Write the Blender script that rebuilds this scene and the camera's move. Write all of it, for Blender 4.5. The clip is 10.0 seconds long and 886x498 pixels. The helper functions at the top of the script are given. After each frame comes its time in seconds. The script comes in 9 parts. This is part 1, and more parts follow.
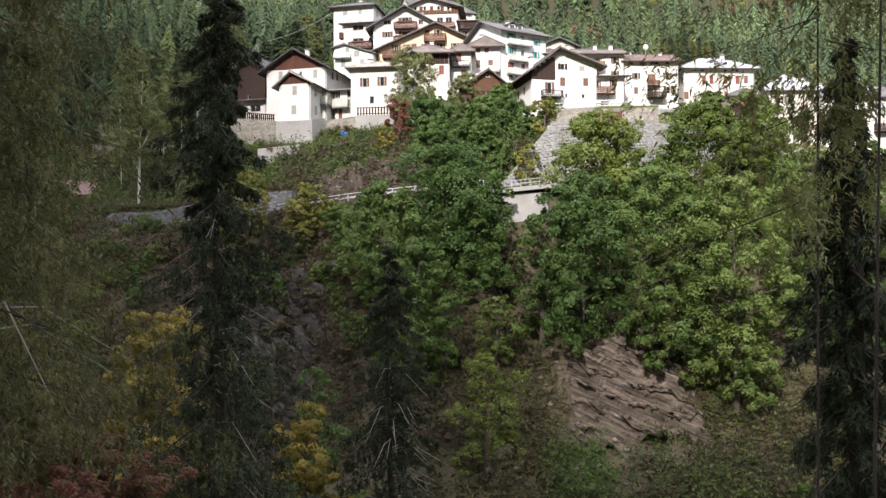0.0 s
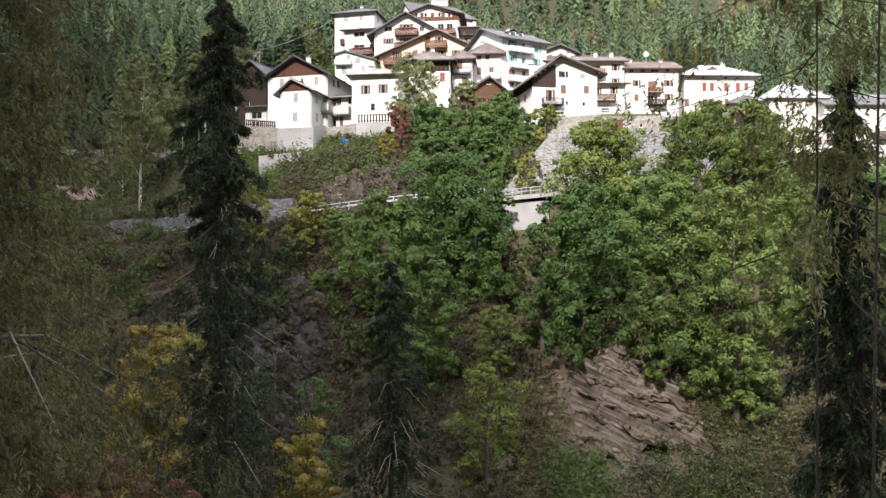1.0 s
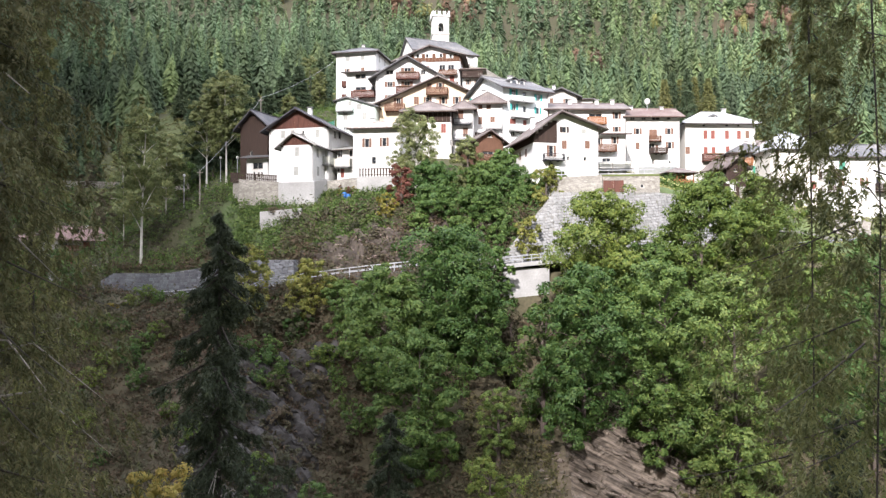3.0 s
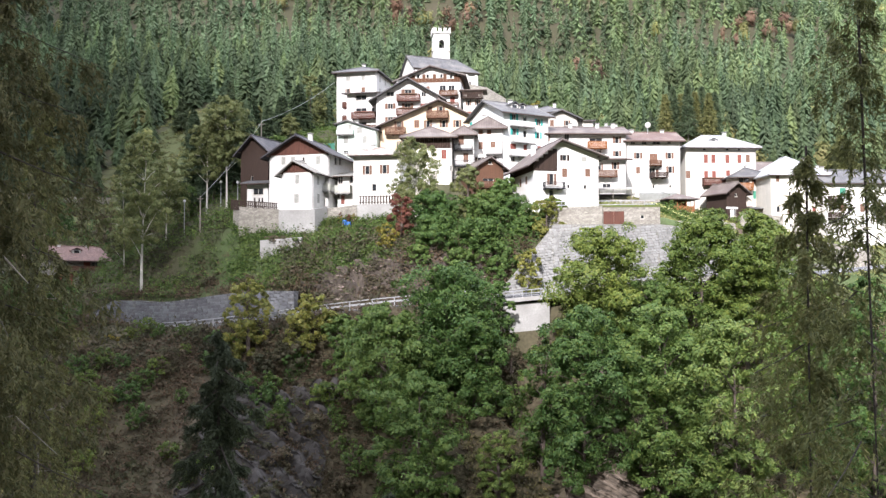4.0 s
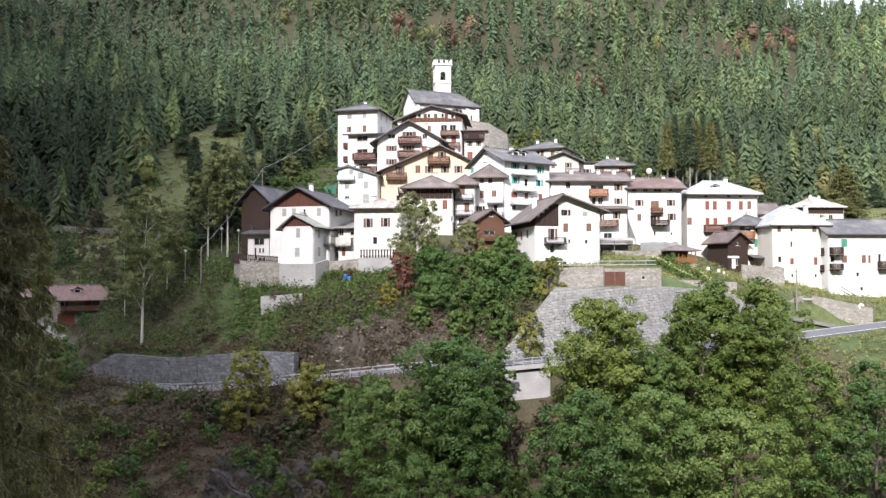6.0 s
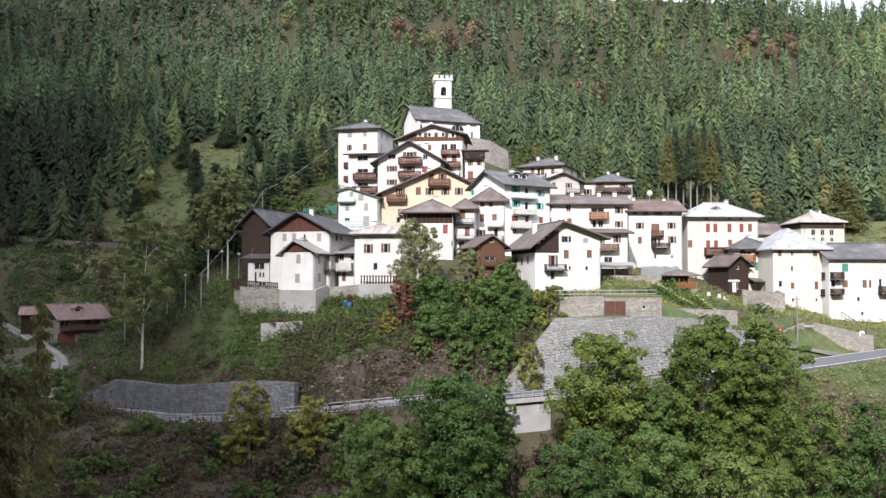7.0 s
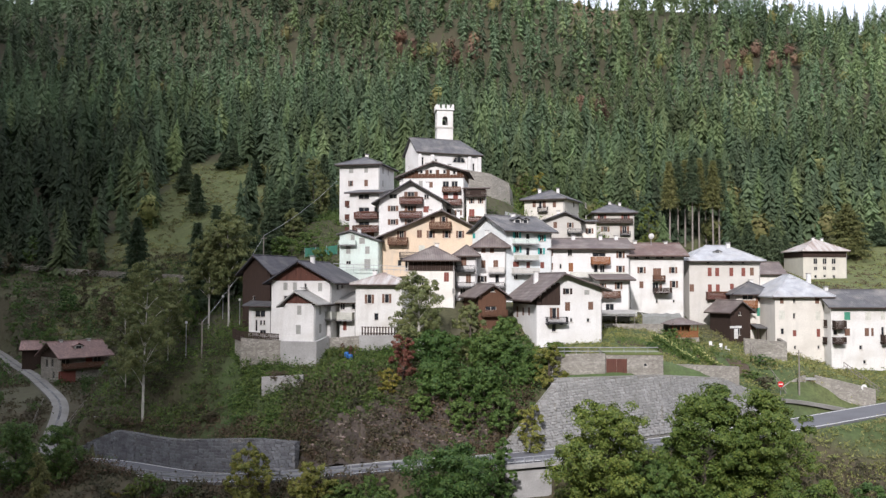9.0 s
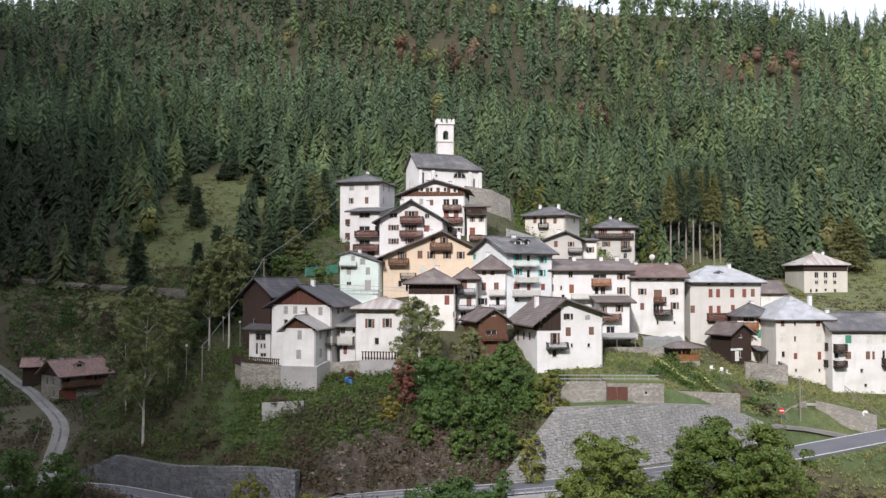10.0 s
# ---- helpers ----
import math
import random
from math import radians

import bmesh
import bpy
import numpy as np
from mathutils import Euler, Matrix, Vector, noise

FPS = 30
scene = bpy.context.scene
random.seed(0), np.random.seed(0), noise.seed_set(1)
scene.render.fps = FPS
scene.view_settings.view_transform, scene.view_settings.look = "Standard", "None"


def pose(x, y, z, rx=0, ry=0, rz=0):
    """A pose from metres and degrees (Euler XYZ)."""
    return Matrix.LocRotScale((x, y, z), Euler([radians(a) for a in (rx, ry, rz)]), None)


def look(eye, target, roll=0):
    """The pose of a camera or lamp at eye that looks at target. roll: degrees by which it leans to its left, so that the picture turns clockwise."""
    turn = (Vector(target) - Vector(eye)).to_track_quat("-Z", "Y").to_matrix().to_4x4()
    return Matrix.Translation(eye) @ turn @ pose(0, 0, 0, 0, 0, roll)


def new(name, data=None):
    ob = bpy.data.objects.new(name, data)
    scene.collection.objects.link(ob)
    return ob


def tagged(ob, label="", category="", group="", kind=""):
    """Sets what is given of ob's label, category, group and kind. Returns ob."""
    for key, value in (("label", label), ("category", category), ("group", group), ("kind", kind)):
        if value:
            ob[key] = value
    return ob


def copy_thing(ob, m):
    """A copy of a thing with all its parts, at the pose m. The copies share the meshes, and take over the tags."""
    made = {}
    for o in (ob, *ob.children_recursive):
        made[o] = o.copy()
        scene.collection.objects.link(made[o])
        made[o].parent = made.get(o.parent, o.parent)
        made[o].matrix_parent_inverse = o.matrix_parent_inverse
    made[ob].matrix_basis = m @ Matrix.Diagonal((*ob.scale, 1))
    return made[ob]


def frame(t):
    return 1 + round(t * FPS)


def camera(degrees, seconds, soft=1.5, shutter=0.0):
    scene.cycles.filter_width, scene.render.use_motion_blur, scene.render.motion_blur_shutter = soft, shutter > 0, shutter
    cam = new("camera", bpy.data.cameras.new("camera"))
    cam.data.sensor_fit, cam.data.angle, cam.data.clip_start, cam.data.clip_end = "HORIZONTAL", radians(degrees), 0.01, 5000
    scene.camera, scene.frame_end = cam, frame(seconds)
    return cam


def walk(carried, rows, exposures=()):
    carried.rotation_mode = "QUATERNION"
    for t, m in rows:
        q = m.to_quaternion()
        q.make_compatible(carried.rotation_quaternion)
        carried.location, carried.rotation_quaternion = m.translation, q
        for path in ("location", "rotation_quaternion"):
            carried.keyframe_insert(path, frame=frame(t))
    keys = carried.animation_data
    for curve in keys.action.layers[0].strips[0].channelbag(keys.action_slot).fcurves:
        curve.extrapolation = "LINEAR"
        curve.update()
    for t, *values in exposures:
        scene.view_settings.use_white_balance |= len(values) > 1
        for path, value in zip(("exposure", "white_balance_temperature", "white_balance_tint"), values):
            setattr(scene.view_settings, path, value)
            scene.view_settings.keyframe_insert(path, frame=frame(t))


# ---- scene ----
cam = camera(53.6, 10.0, soft=1.4)
# seconds, x, y, z, yaw, pitch, roll
ROWS = [
    (0.0, 0.478, 0.499, 23.230, 0.51, 1.51, -0.39),
    (0.5, 0.458, 0.412, 23.523, 0.52, 1.62, -0.35),
    (1.0, 0.437, 0.330, 23.813, 0.53, 1.72, -0.30),
    (1.5, 0.448, 0.253, 25.305, 0.55, 1.81, -0.26),
    (2.0, 0.470, 0.181, 27.263, 0.56, 1.88, -0.22),
    (2.5, 0.495, 0.115, 29.310, 0.58, 1.94, -0.18),
    (4.0, 0.564, -0.052, 35.384, 0.63, 2.05, -0.08),
    (4.5, 0.586, -0.098, 37.390, 0.65, 2.07, -0.05),
    (5.0, 0.611, -0.138, 39.495, 0.67, 2.08, -0.02),
    (5.5, 0.631, -0.172, 41.468, 0.70, 2.09, 0.00),
    (7.0, 0.691, -0.245, 47.420, 0.76, 2.07, 0.07),
    (7.5, 0.709, -0.259, 49.374, 0.79, 2.06, 0.08),
    (8.0, 0.728, -0.267, 51.357, 0.81, 2.05, 0.10),
    (8.5, 0.749, -0.271, 53.413, 0.84, 2.03, 0.11),
    (9.0, 0.763, -0.269, 55.248, 0.87, 2.02, 0.12),
    (9.5, 0.777, -0.261, 57.090, 0.89, 2.01, 0.13),
    (10.0, 0.794, -0.249, 59.038, 0.92, 1.99, 0.13),
]
EXPOSURES = [(t, e, k, 17) for t, e, k in ((0.0, 1.05, 6700), (1.0, 1.22, 6600), (2.5, 1.5, 6400), (4.5, 1.30, 6300), (5.5, 1.12, 6300), (7.5, 0.68, 6300), (10.0, 0.33, 6300))]
walk(cam, [(t, pose(x, y, z, 90 + pitch, 0, yaw) @ pose(0, 0, 0, 0, 0, roll)) for t, x, y, z, yaw, pitch, roll in ROWS], EXPOSURES)

# ---- world and sun ----
SUN_EL, SUN_AZ = 33.0, 195.0     # degrees; azimuth clockwise from +y, so the sun stands behind and left of the eye
world = bpy.data.worlds.new("world")
scene.world = world
world.use_nodes = True
wn = world.node_tree
sky = wn.nodes.new("ShaderNodeTexSky")
sky.sky_type = 'NISHITA'
sky.sun_disc = False
sky.sun_elevation = radians(SUN_EL)
sky.sun_rotation = radians(SUN_AZ)
sky.air_density, sky.dust_density, sky.ozone_density = 1.0, 4.0, 1.0
veil = wn.nodes.new("ShaderNodeMix")          # thin bright cloud over the whole sky
veil.data_type = 'RGBA'
veil.inputs[0].default_value = 0.6
veil.inputs[7].default_value = (9.2, 9.6, 10.0, 1)
wn.links.new(sky.outputs[0], veil.inputs[6])
wn.links.new(veil.outputs[2], wn.nodes["Background"].inputs[0])
wn.nodes["Background"].inputs[1].default_value = 0.15
sun_dir = Vector((math.sin(radians(SUN_AZ)) * math.cos(radians(SUN_EL)), math.cos(radians(SUN_AZ)) * math.cos(radians(SUN_EL)), math.sin(radians(SUN_EL))))
sun = new("sun", bpy.data.lights.new("sun", 'SUN'))
sun.data.energy, sun.data.angle, sun.data.color = 3.7, radians(3.0), (1.0, 0.98, 0.94)
sun.matrix_world = look(sun_dir * 300, (0, 0, 0))


# ---- materials ----
def mat(name, c1, c2=None, rough=0.85, scale=1.0, bump=0.2, metal=0.0, detail=6.0, grain=12.0, stripes=None, cells=None, island=0.0, per_object=0.0, spec=0.3, distort=0.4, stretch=(1, 1, 1), translucent=0.0, stain=0.0):
    """Two-scale noise between two colours; optional cells (stones), stripes (planks, sheets), random tint per island and per object."""
    m = bpy.data.materials.new(name)
    m.use_nodes = True
    n, l = m.node_tree.nodes, m.node_tree.links
    bs = n["Principled BSDF"]
    bs.inputs["Roughness"].default_value = rough
    bs.inputs["Metallic"].default_value = metal
    bs.inputs["Specular IOR Level"].default_value = spec
    c2 = c2 or tuple(v * 0.75 for v in c1)
    tc = n.new("ShaderNodeTexCoord")
    mp = n.new("ShaderNodeMapping")
    mp.inputs["Scale"].default_value = stretch
    l.new(tc.outputs["Object"], mp.inputs[0])

    def noise_at(s, d):
        t = n.new("ShaderNodeTexNoise")
        t.inputs["Scale"].default_value, t.inputs["Detail"].default_value = s, d
        l.new(mp.outputs[0], t.inputs["Vector"])
        return t

    def ramp(src, a, b, lo=0.0, hi=1.0):
        r = n.new("ShaderNodeMapRange")
        for i, v in enumerate((a, b, lo, hi)):
            r.inputs[i + 1].default_value = v
        l.new(src, r.inputs[0])
        return r.outputs[0]

    def mix(fac, a, b, kind='MIX'):
        x = n.new("ShaderNodeMix")
        x.data_type, x.blend_type = 'RGBA', kind
        for sock, v in ((x.inputs[0], fac), (x.inputs[6], a), (x.inputs[7], b)):
            if isinstance(v, (int, float)):
                sock.default_value = v
            elif isinstance(v, tuple):
                sock.default_value = (*v[:3], 1)
            else:
                l.new(v, sock)
        return x.outputs[2]

    big, fine = noise_at(scale, detail), noise_at(scale * grain, 4.0)
    col = mix(ramp(big.outputs[0], 0.3, 0.7), tuple(c1), tuple(c2))
    col = mix(ramp(fine.outputs[0], 0.3, 0.75, 0.0, 0.45), col, tuple(v * 0.6 for v in c2))
    height = fine.outputs[0]
    if stain:
        st = n.new("ShaderNodeTexNoise")
        st.inputs["Scale"].default_value, st.inputs["Detail"].default_value = 0.35, 7.0
        l.new(tc.outputs["Object"], st.inputs["Vector"])
        col = mix(ramp(st.outputs[0], 0.48, 0.72, 0.0, stain), col, (0.42, 0.39, 0.34))
        run = n.new("ShaderNodeTexNoise")                 # rain streaks down the plaster
        run.inputs["Scale"].default_value, run.inputs["Detail"].default_value = 1.0, 6.0
        rm = n.new("ShaderNodeMapping")
        rm.inputs["Scale"].default_value = (0.9, 0.9, 0.13)
        l.new(tc.outputs["Object"], rm.inputs[0])
        l.new(rm.outputs[0], run.inputs["Vector"])
        col = mix(ramp(run.outputs[0], 0.56, 0.80, 0.0, stain * 0.8), col, (0.40, 0.385, 0.36))
    if cells:
        v = n.new("ShaderNodeTexVoronoi")
        v.inputs["Scale"].default_value = cells
        l.new(mp.outputs[0], v.inputs["Vector"])
        col = mix(ramp(v.outputs["Color"], 0.1, 0.9, 0.0, 0.65), col, tuple(x * 0.55 for x in c2))
        e = n.new("ShaderNodeTexVoronoi")
        e.feature = 'DISTANCE_TO_EDGE'
        e.inputs["Scale"].default_value = cells
        l.new(mp.outputs[0], e.inputs["Vector"])
        edge = ramp(e.outputs["Distance"], 0.0, 0.055)
        col = mix(edge, tuple(x * 0.6 for x in c2), col)
        height = edge
    if stripes:
        w = n.new("ShaderNodeTexWave")
        w.bands_direction = stripes[0]
        w.inputs["Scale"].default_value, w.inputs["Distortion"].default_value = stripes[1], distort
        w.inputs["Detail"].default_value = 1.0
        l.new(tc.outputs["Object"], w.inputs["Vector"])
        col = mix(ramp(w.outputs["Fac"], 0.0, 0.35, 0.45, 0.0), col, tuple(x * 0.4 for x in c2))
        height = w.outputs["Fac"]
    for amount, node, sock in ((island, "ShaderNodeNewGeometry", "Random Per Island"), (per_object, "ShaderNodeObjectInfo", "Random")):
        if amount:
            g = n.new(node)
            h = n.new("ShaderNodeHueSaturation")
            l.new(ramp(g.outputs[sock], 0, 1, 0.5 - 0.06 * amount, 0.5 + 0.035 * amount), h.inputs["Hue"])
            l.new(ramp(g.outputs[sock], 1, 0, 1 - 0.55 * amount, 1 + 0.55 * amount), h.inputs["Value"])
            l.new(col, h.inputs["Color"])
            col = h.outputs[0]
    l.new(col, bs.inputs["Base Color"])
    if bump:
        b = n.new("ShaderNodeBump")
        b.inputs["Strength"].default_value, b.inputs["Distance"].default_value = bump, 0.1
        l.new(height, b.inputs["Height"])
        l.new(b.outputs[0], bs.inputs["Normal"])
    if translucent:
        tr = n.new("ShaderNodeBsdfTranslucent")
        l.new(col, tr.inputs[0])
        ms = n.new("ShaderNodeMixShader")
        ms.inputs[0].default_value = translucent
        l.new(bs.outputs[0], ms.inputs[1])
        l.new(tr.outputs[0], ms.inputs[2])
        l.new(ms.outputs[0], n["Material Output"].inputs[0])
    return m


def plaster(name, c, stain=0.4):
    return mat(name, c, tuple(v * 0.88 for v in c), rough=0.9, scale=0.6, bump=0.08, grain=9, stain=stain)


M = {
    "white": plaster("white_plaster", (0.70, 0.69, 0.67), 0.3),
    "cream": plaster("cream_plaster", (0.73, 0.705, 0.645)),
    "worn": plaster("weathered_white_plaster", (0.68, 0.67, 0.64), 0.55),
    "worn_cream": plaster("weathered_cream_plaster", (0.65, 0.62, 0.555), 0.5),
    "pink": plaster("pinkish_plaster", (0.57, 0.55, 0.505), 0.6),
    "peach": plaster("peach_plaster", (0.70, 0.56, 0.41)),
    "mint": plaster("mint_plaster", (0.66, 0.76, 0.70)),
    "aqua": plaster("aqua_plaster", (0.72, 0.75, 0.74)),
    "grey": plaster("grey_plaster", (0.50, 0.48, 0.44)),
    "buff": plaster("buff_plaster", (0.56, 0.535, 0.46), 0.75),
    "concrete": mat("concrete", (0.36, 0.355, 0.345), (0.26, 0.255, 0.245), scale=0.5, grain=10, bump=0.15),
    "stone": mat("rubble_stone", (0.46, 0.435, 0.385), (0.27, 0.25, 0.215), scale=0.5, cells=2.6, stretch=(1, 1, 1.9), bump=0.7),
    "stone_dark": mat("dark_block_stone", (0.25, 0.255, 0.265), (0.075, 0.077, 0.084), scale=0.35, cells=2.0, stretch=(1, 1, 1.7), bump=0.9, stain=0.4),
    "stone_grey": mat("grey_block_stone", (0.37, 0.36, 0.33), (0.215, 0.21, 0.19), scale=0.16, cells=3.2, stretch=(1, 1, 1.9), bump=0.8, stain=0.35),
    "block_pale": mat("pale_grey_stone_block", (0.35, 0.35, 0.345), (0.25, 0.25, 0.24), scale=0.5, per_object=0.3, island=0.2, bump=0.4),
    "block_dark": mat("dark_stone_block", (0.205, 0.21, 0.225), (0.115, 0.118, 0.128), scale=0.5, per_object=0.45, island=0.3, bump=0.4),
    "wood_dark": mat("dark_timber", (0.055, 0.033, 0.024), (0.035, 0.022, 0.017), stripes=('X', 2.4), stretch=(6, 6, 0.6), bump=0.35),
    "wood_red": mat("red_stained_timber", (0.145, 0.060, 0.042), (0.090, 0.040, 0.030), stripes=('X', 2.4), stretch=(6, 6, 0.6), bump=0.35),
    "wood_brown": mat("brown_timber", (0.15, 0.075, 0.045), (0.10, 0.05, 0.03), stripes=('X', 2.0), stretch=(6, 6, 0.6), bump=0.35),
    "wood_orange": mat("orange_timber", (0.30, 0.125, 0.050), (0.20, 0.085, 0.036), stripes=('Z', 2.0), stretch=(0.6, 0.6, 6), bump=0.3),
    "sh_brown": mat("brown_shutter", (0.20, 0.11, 0.075), rough=0.7, scale=2, stripes=('Z', 4.0)),
    "sh_red": mat("red_brown_shutter", (0.26, 0.085, 0.065), rough=0.7, scale=2, stripes=('Z', 4.0)),
    "sh_grey": mat("grey_shutter", (0.40, 0.40, 0.37), rough=0.7, scale=2, stripes=('Z', 4.0)),
    "sh_green": mat("green_shutter", (0.07, 0.30, 0.20), rough=0.7, scale=2, stripes=('Z', 4.0)),
    "sh_teal": mat("teal_shutter", (0.06, 0.42, 0.38), rough=0.7, scale=2, stripes=('Z', 4.0)),
    "sh_cream": mat("cream_shutter", (0.66, 0.66, 0.58), rough=0.7, scale=2, stripes=('Z', 4.0)),
    "frame": mat("window_frame_paint", (0.55, 0.52, 0.47), rough=0.6, scale=3, bump=0.0),
    "glass": mat("window_glass", (0.03, 0.035, 0.04), (0.02, 0.02, 0.025), rough=0.08, spec=0.8, bump=0.0),
    "iron": mat("dark_iron", (0.05, 0.05, 0.055), rough=0.5, metal=0.6, bump=0.0),
    "roof_slate": mat("slate_grey_sheet_roof", (0.115, 0.115, 0.12), (0.075, 0.075, 0.08), rough=0.6, scale=0.5, stripes=('X', 1.1), bump=0.4, stain=0.3),
    "roof_dark": mat("dark_slate_roof", (0.062, 0.060, 0.070), (0.042, 0.040, 0.048), rough=0.6, scale=0.5, stripes=('X', 1.1), bump=0.4, stain=0.15),
    "roof_brown": mat("brown_grey_sheet_roof", (0.155, 0.125, 0.115), (0.11, 0.09, 0.085), rough=0.65, scale=0.5, stripes=('X', 1.1), bump=0.4, stain=0.3),
    "roof_red": mat("red_brown_tile_roof", (0.175, 0.115, 0.100), (0.125, 0.085, 0.075), rough=0.7, scale=0.6, stripes=('X', 1.3), bump=0.4, stain=0.3),
    "roof_metal": mat("pale_corrugated_roof", (0.44, 0.44, 0.42), (0.31, 0.30, 0.28), rough=0.5, metal=0.2, scale=0.5, stripes=('X', 1.6), bump=0.5, stain=0.4),
    "roof_zinc": mat("zinc_sheet_roof", (0.47, 0.485, 0.50), (0.29, 0.30, 0.315), rough=0.5, metal=0.2, scale=0.9, bump=0.25, stain=0.35),
    "roof_rust": mat("rust_streaked_roof", (0.52, 0.51, 0.49), (0.25, 0.195, 0.165), rough=0.6, metal=0.1, scale=1.2, stretch=(1.0, 0.12, 0.12), bump=0.3),
    "roof_tile": mat("weathered_pink_tile_roof", (0.36, 0.235, 0.20), (0.22, 0.15, 0.14), rough=0.85, scale=0.6, cells=3.0, bump=0.6),
    "asphalt": mat("asphalt", (0.13, 0.135, 0.145), (0.10, 0.10, 0.11), rough=0.85, scale=0.25, grain=30, bump=0.05),
    "gravel": mat("pale_gravel", (0.235, 0.23, 0.215), (0.15, 0.145, 0.13), scale=0.4, grain=20, bump=0.3),
    "paint": mat("road_paint", (0.72, 0.72, 0.70), rough=0.7, scale=2, bump=0.0),
    "steel": mat("galvanised_steel", (0.46, 0.47, 0.49), (0.34, 0.35, 0.37), rough=0.4, metal=0.5, scale=2, bump=0.0),
    # darker bark for the trees near the drone's path
    "bark_dark": mat("dark_bark", (0.055, 0.044, 0.037), (0.032, 0.026, 0.022), scale=3, stretch=(1, 1, 0.25), bump=0.6),
    "bark": mat("spruce_bark", (0.13, 0.10, 0.085), (0.08, 0.065, 0.055), scale=3, stretch=(1, 1, 0.25), bump=0.6),
    "bark_pale": mat("pale_bark", (0.62, 0.60, 0.55), (0.36, 0.34, 0.30), scale=2, stretch=(1, 1, 0.4), bump=0.3),
    "twig": mat("grey_dead_twig", (0.26, 0.235, 0.21), (0.18, 0.16, 0.14), scale=3, bump=0.2),
    # spruce twice: shade put into the near trees' tone, sunlight into the farther ones
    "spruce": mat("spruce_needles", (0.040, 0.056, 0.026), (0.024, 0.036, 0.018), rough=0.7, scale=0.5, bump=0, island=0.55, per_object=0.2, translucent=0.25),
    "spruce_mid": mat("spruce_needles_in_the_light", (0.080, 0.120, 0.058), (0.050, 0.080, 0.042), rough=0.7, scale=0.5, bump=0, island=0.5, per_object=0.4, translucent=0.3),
    # darker copy of the larch below, the valley side's shade in its colour
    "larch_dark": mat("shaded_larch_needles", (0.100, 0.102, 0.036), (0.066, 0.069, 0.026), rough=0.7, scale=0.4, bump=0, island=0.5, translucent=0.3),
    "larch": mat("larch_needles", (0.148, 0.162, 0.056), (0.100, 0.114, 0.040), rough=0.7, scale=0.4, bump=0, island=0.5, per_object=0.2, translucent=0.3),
    "leaf": mat("green_leaves", (0.096, 0.165, 0.038), (0.066, 0.124, 0.031), rough=0.6, scale=0.25, bump=0, island=0.5, per_object=0.4, translucent=0.3),
    "leaf_dark": mat("deep_green_leaves", (0.078, 0.146, 0.032), (0.052, 0.108, 0.026), rough=0.6, scale=0.25, bump=0, island=0.5, per_object=0.3, translucent=0.3),
    "leaf_lime": mat("yellow_green_leaves", (0.114, 0.170, 0.031), (0.074, 0.124, 0.026), rough=0.6, scale=0.25, bump=0, island=0.5, per_object=0.4, translucent=0.3),
    "leaf_yellow": mat("autumn_yellow_leaves", (0.30, 0.245, 0.040), (0.190, 0.190, 0.038), rough=0.6, scale=0.3, bump=0, island=0.5, per_object=0.3, translucent=0.3),
    "leaf_gold": mat("golden_green_leaves", (0.205, 0.205, 0.042), (0.140, 0.165, 0.038), rough=0.6, scale=0.3, bump=0, island=0.5, translucent=0.3),
    "leaf_aspen": mat("pale_aspen_leaves", (0.190, 0.212, 0.080), (0.118, 0.150, 0.056), rough=0.6, scale=0.3, bump=0, island=0.5, translucent=0.3),
    "leaf_red": mat("autumn_red_leaves", (0.170, 0.078, 0.040), (0.110, 0.062, 0.034), rough=0.6, scale=0.3, bump=0, island=0.5, per_object=0.3, translucent=0.3),
    "shrub": mat("olive_shrub_leaves", (0.066, 0.082, 0.036), (0.085, 0.066, 0.04), rough=0.7, scale=0.3, bump=0, island=0.5, per_object=0.8, translucent=0.25),
    "grass_garden": mat("garden_grass", (0.190, 0.235, 0.064), (0.215, 0.205, 0.085), rough=0.7, scale=0.15, bump=0, island=0.5, translucent=0.3),
    "grass": mat("grass_blades", (0.072, 0.145, 0.030), (0.090, 0.120, 0.036), rough=0.7, scale=0.15, bump=0, island=0.6, translucent=0.3),
    "turf": mat("turf_roof", (0.105, 0.150, 0.042), (0.120, 0.125, 0.050), rough=0.95, scale=0.8, grain=14, bump=0.6),
    "plastic": mat("green_net", (0.05, 0.20, 0.14), rough=0.6, bump=0.0),
    "red_paint": mat("red_sign_paint", (0.55, 0.03, 0.03), rough=0.5, bump=0.0),
}


# ---- mesh helpers ----
def box(bm, x0, y0, z0, x1, y1, z1):
    v = [bm.verts.new((x, y, z)) for z in (z0, z1) for y in (y0, y1) for x in (x0, x1)]
    for f in ((0, 2, 3, 1), (4, 5, 7, 6), (0, 1, 5, 4), (2, 6, 7, 3), (0, 4, 6, 2), (1, 3, 7, 5)):
        bm.faces.new([v[i] for i in f])


def quad(bm, *pts):
    return bm.faces.new([bm.verts.new(p) for p in pts])


def slab(bm, pts, t):
    """A plate with the given upper outline (counter-clockwise seen from above) and thickness t downwards."""
    top = [bm.verts.new(p) for p in pts]
    low = [bm.verts.new((p[0], p[1], p[2] - t)) for p in pts]
    bm.faces.new(top)
    bm.faces.new(low[::-1])
    for i in range(len(pts)):
        j = (i + 1) % len(pts)
        bm.faces.new((low[i], low[j], top[j], top[i]))


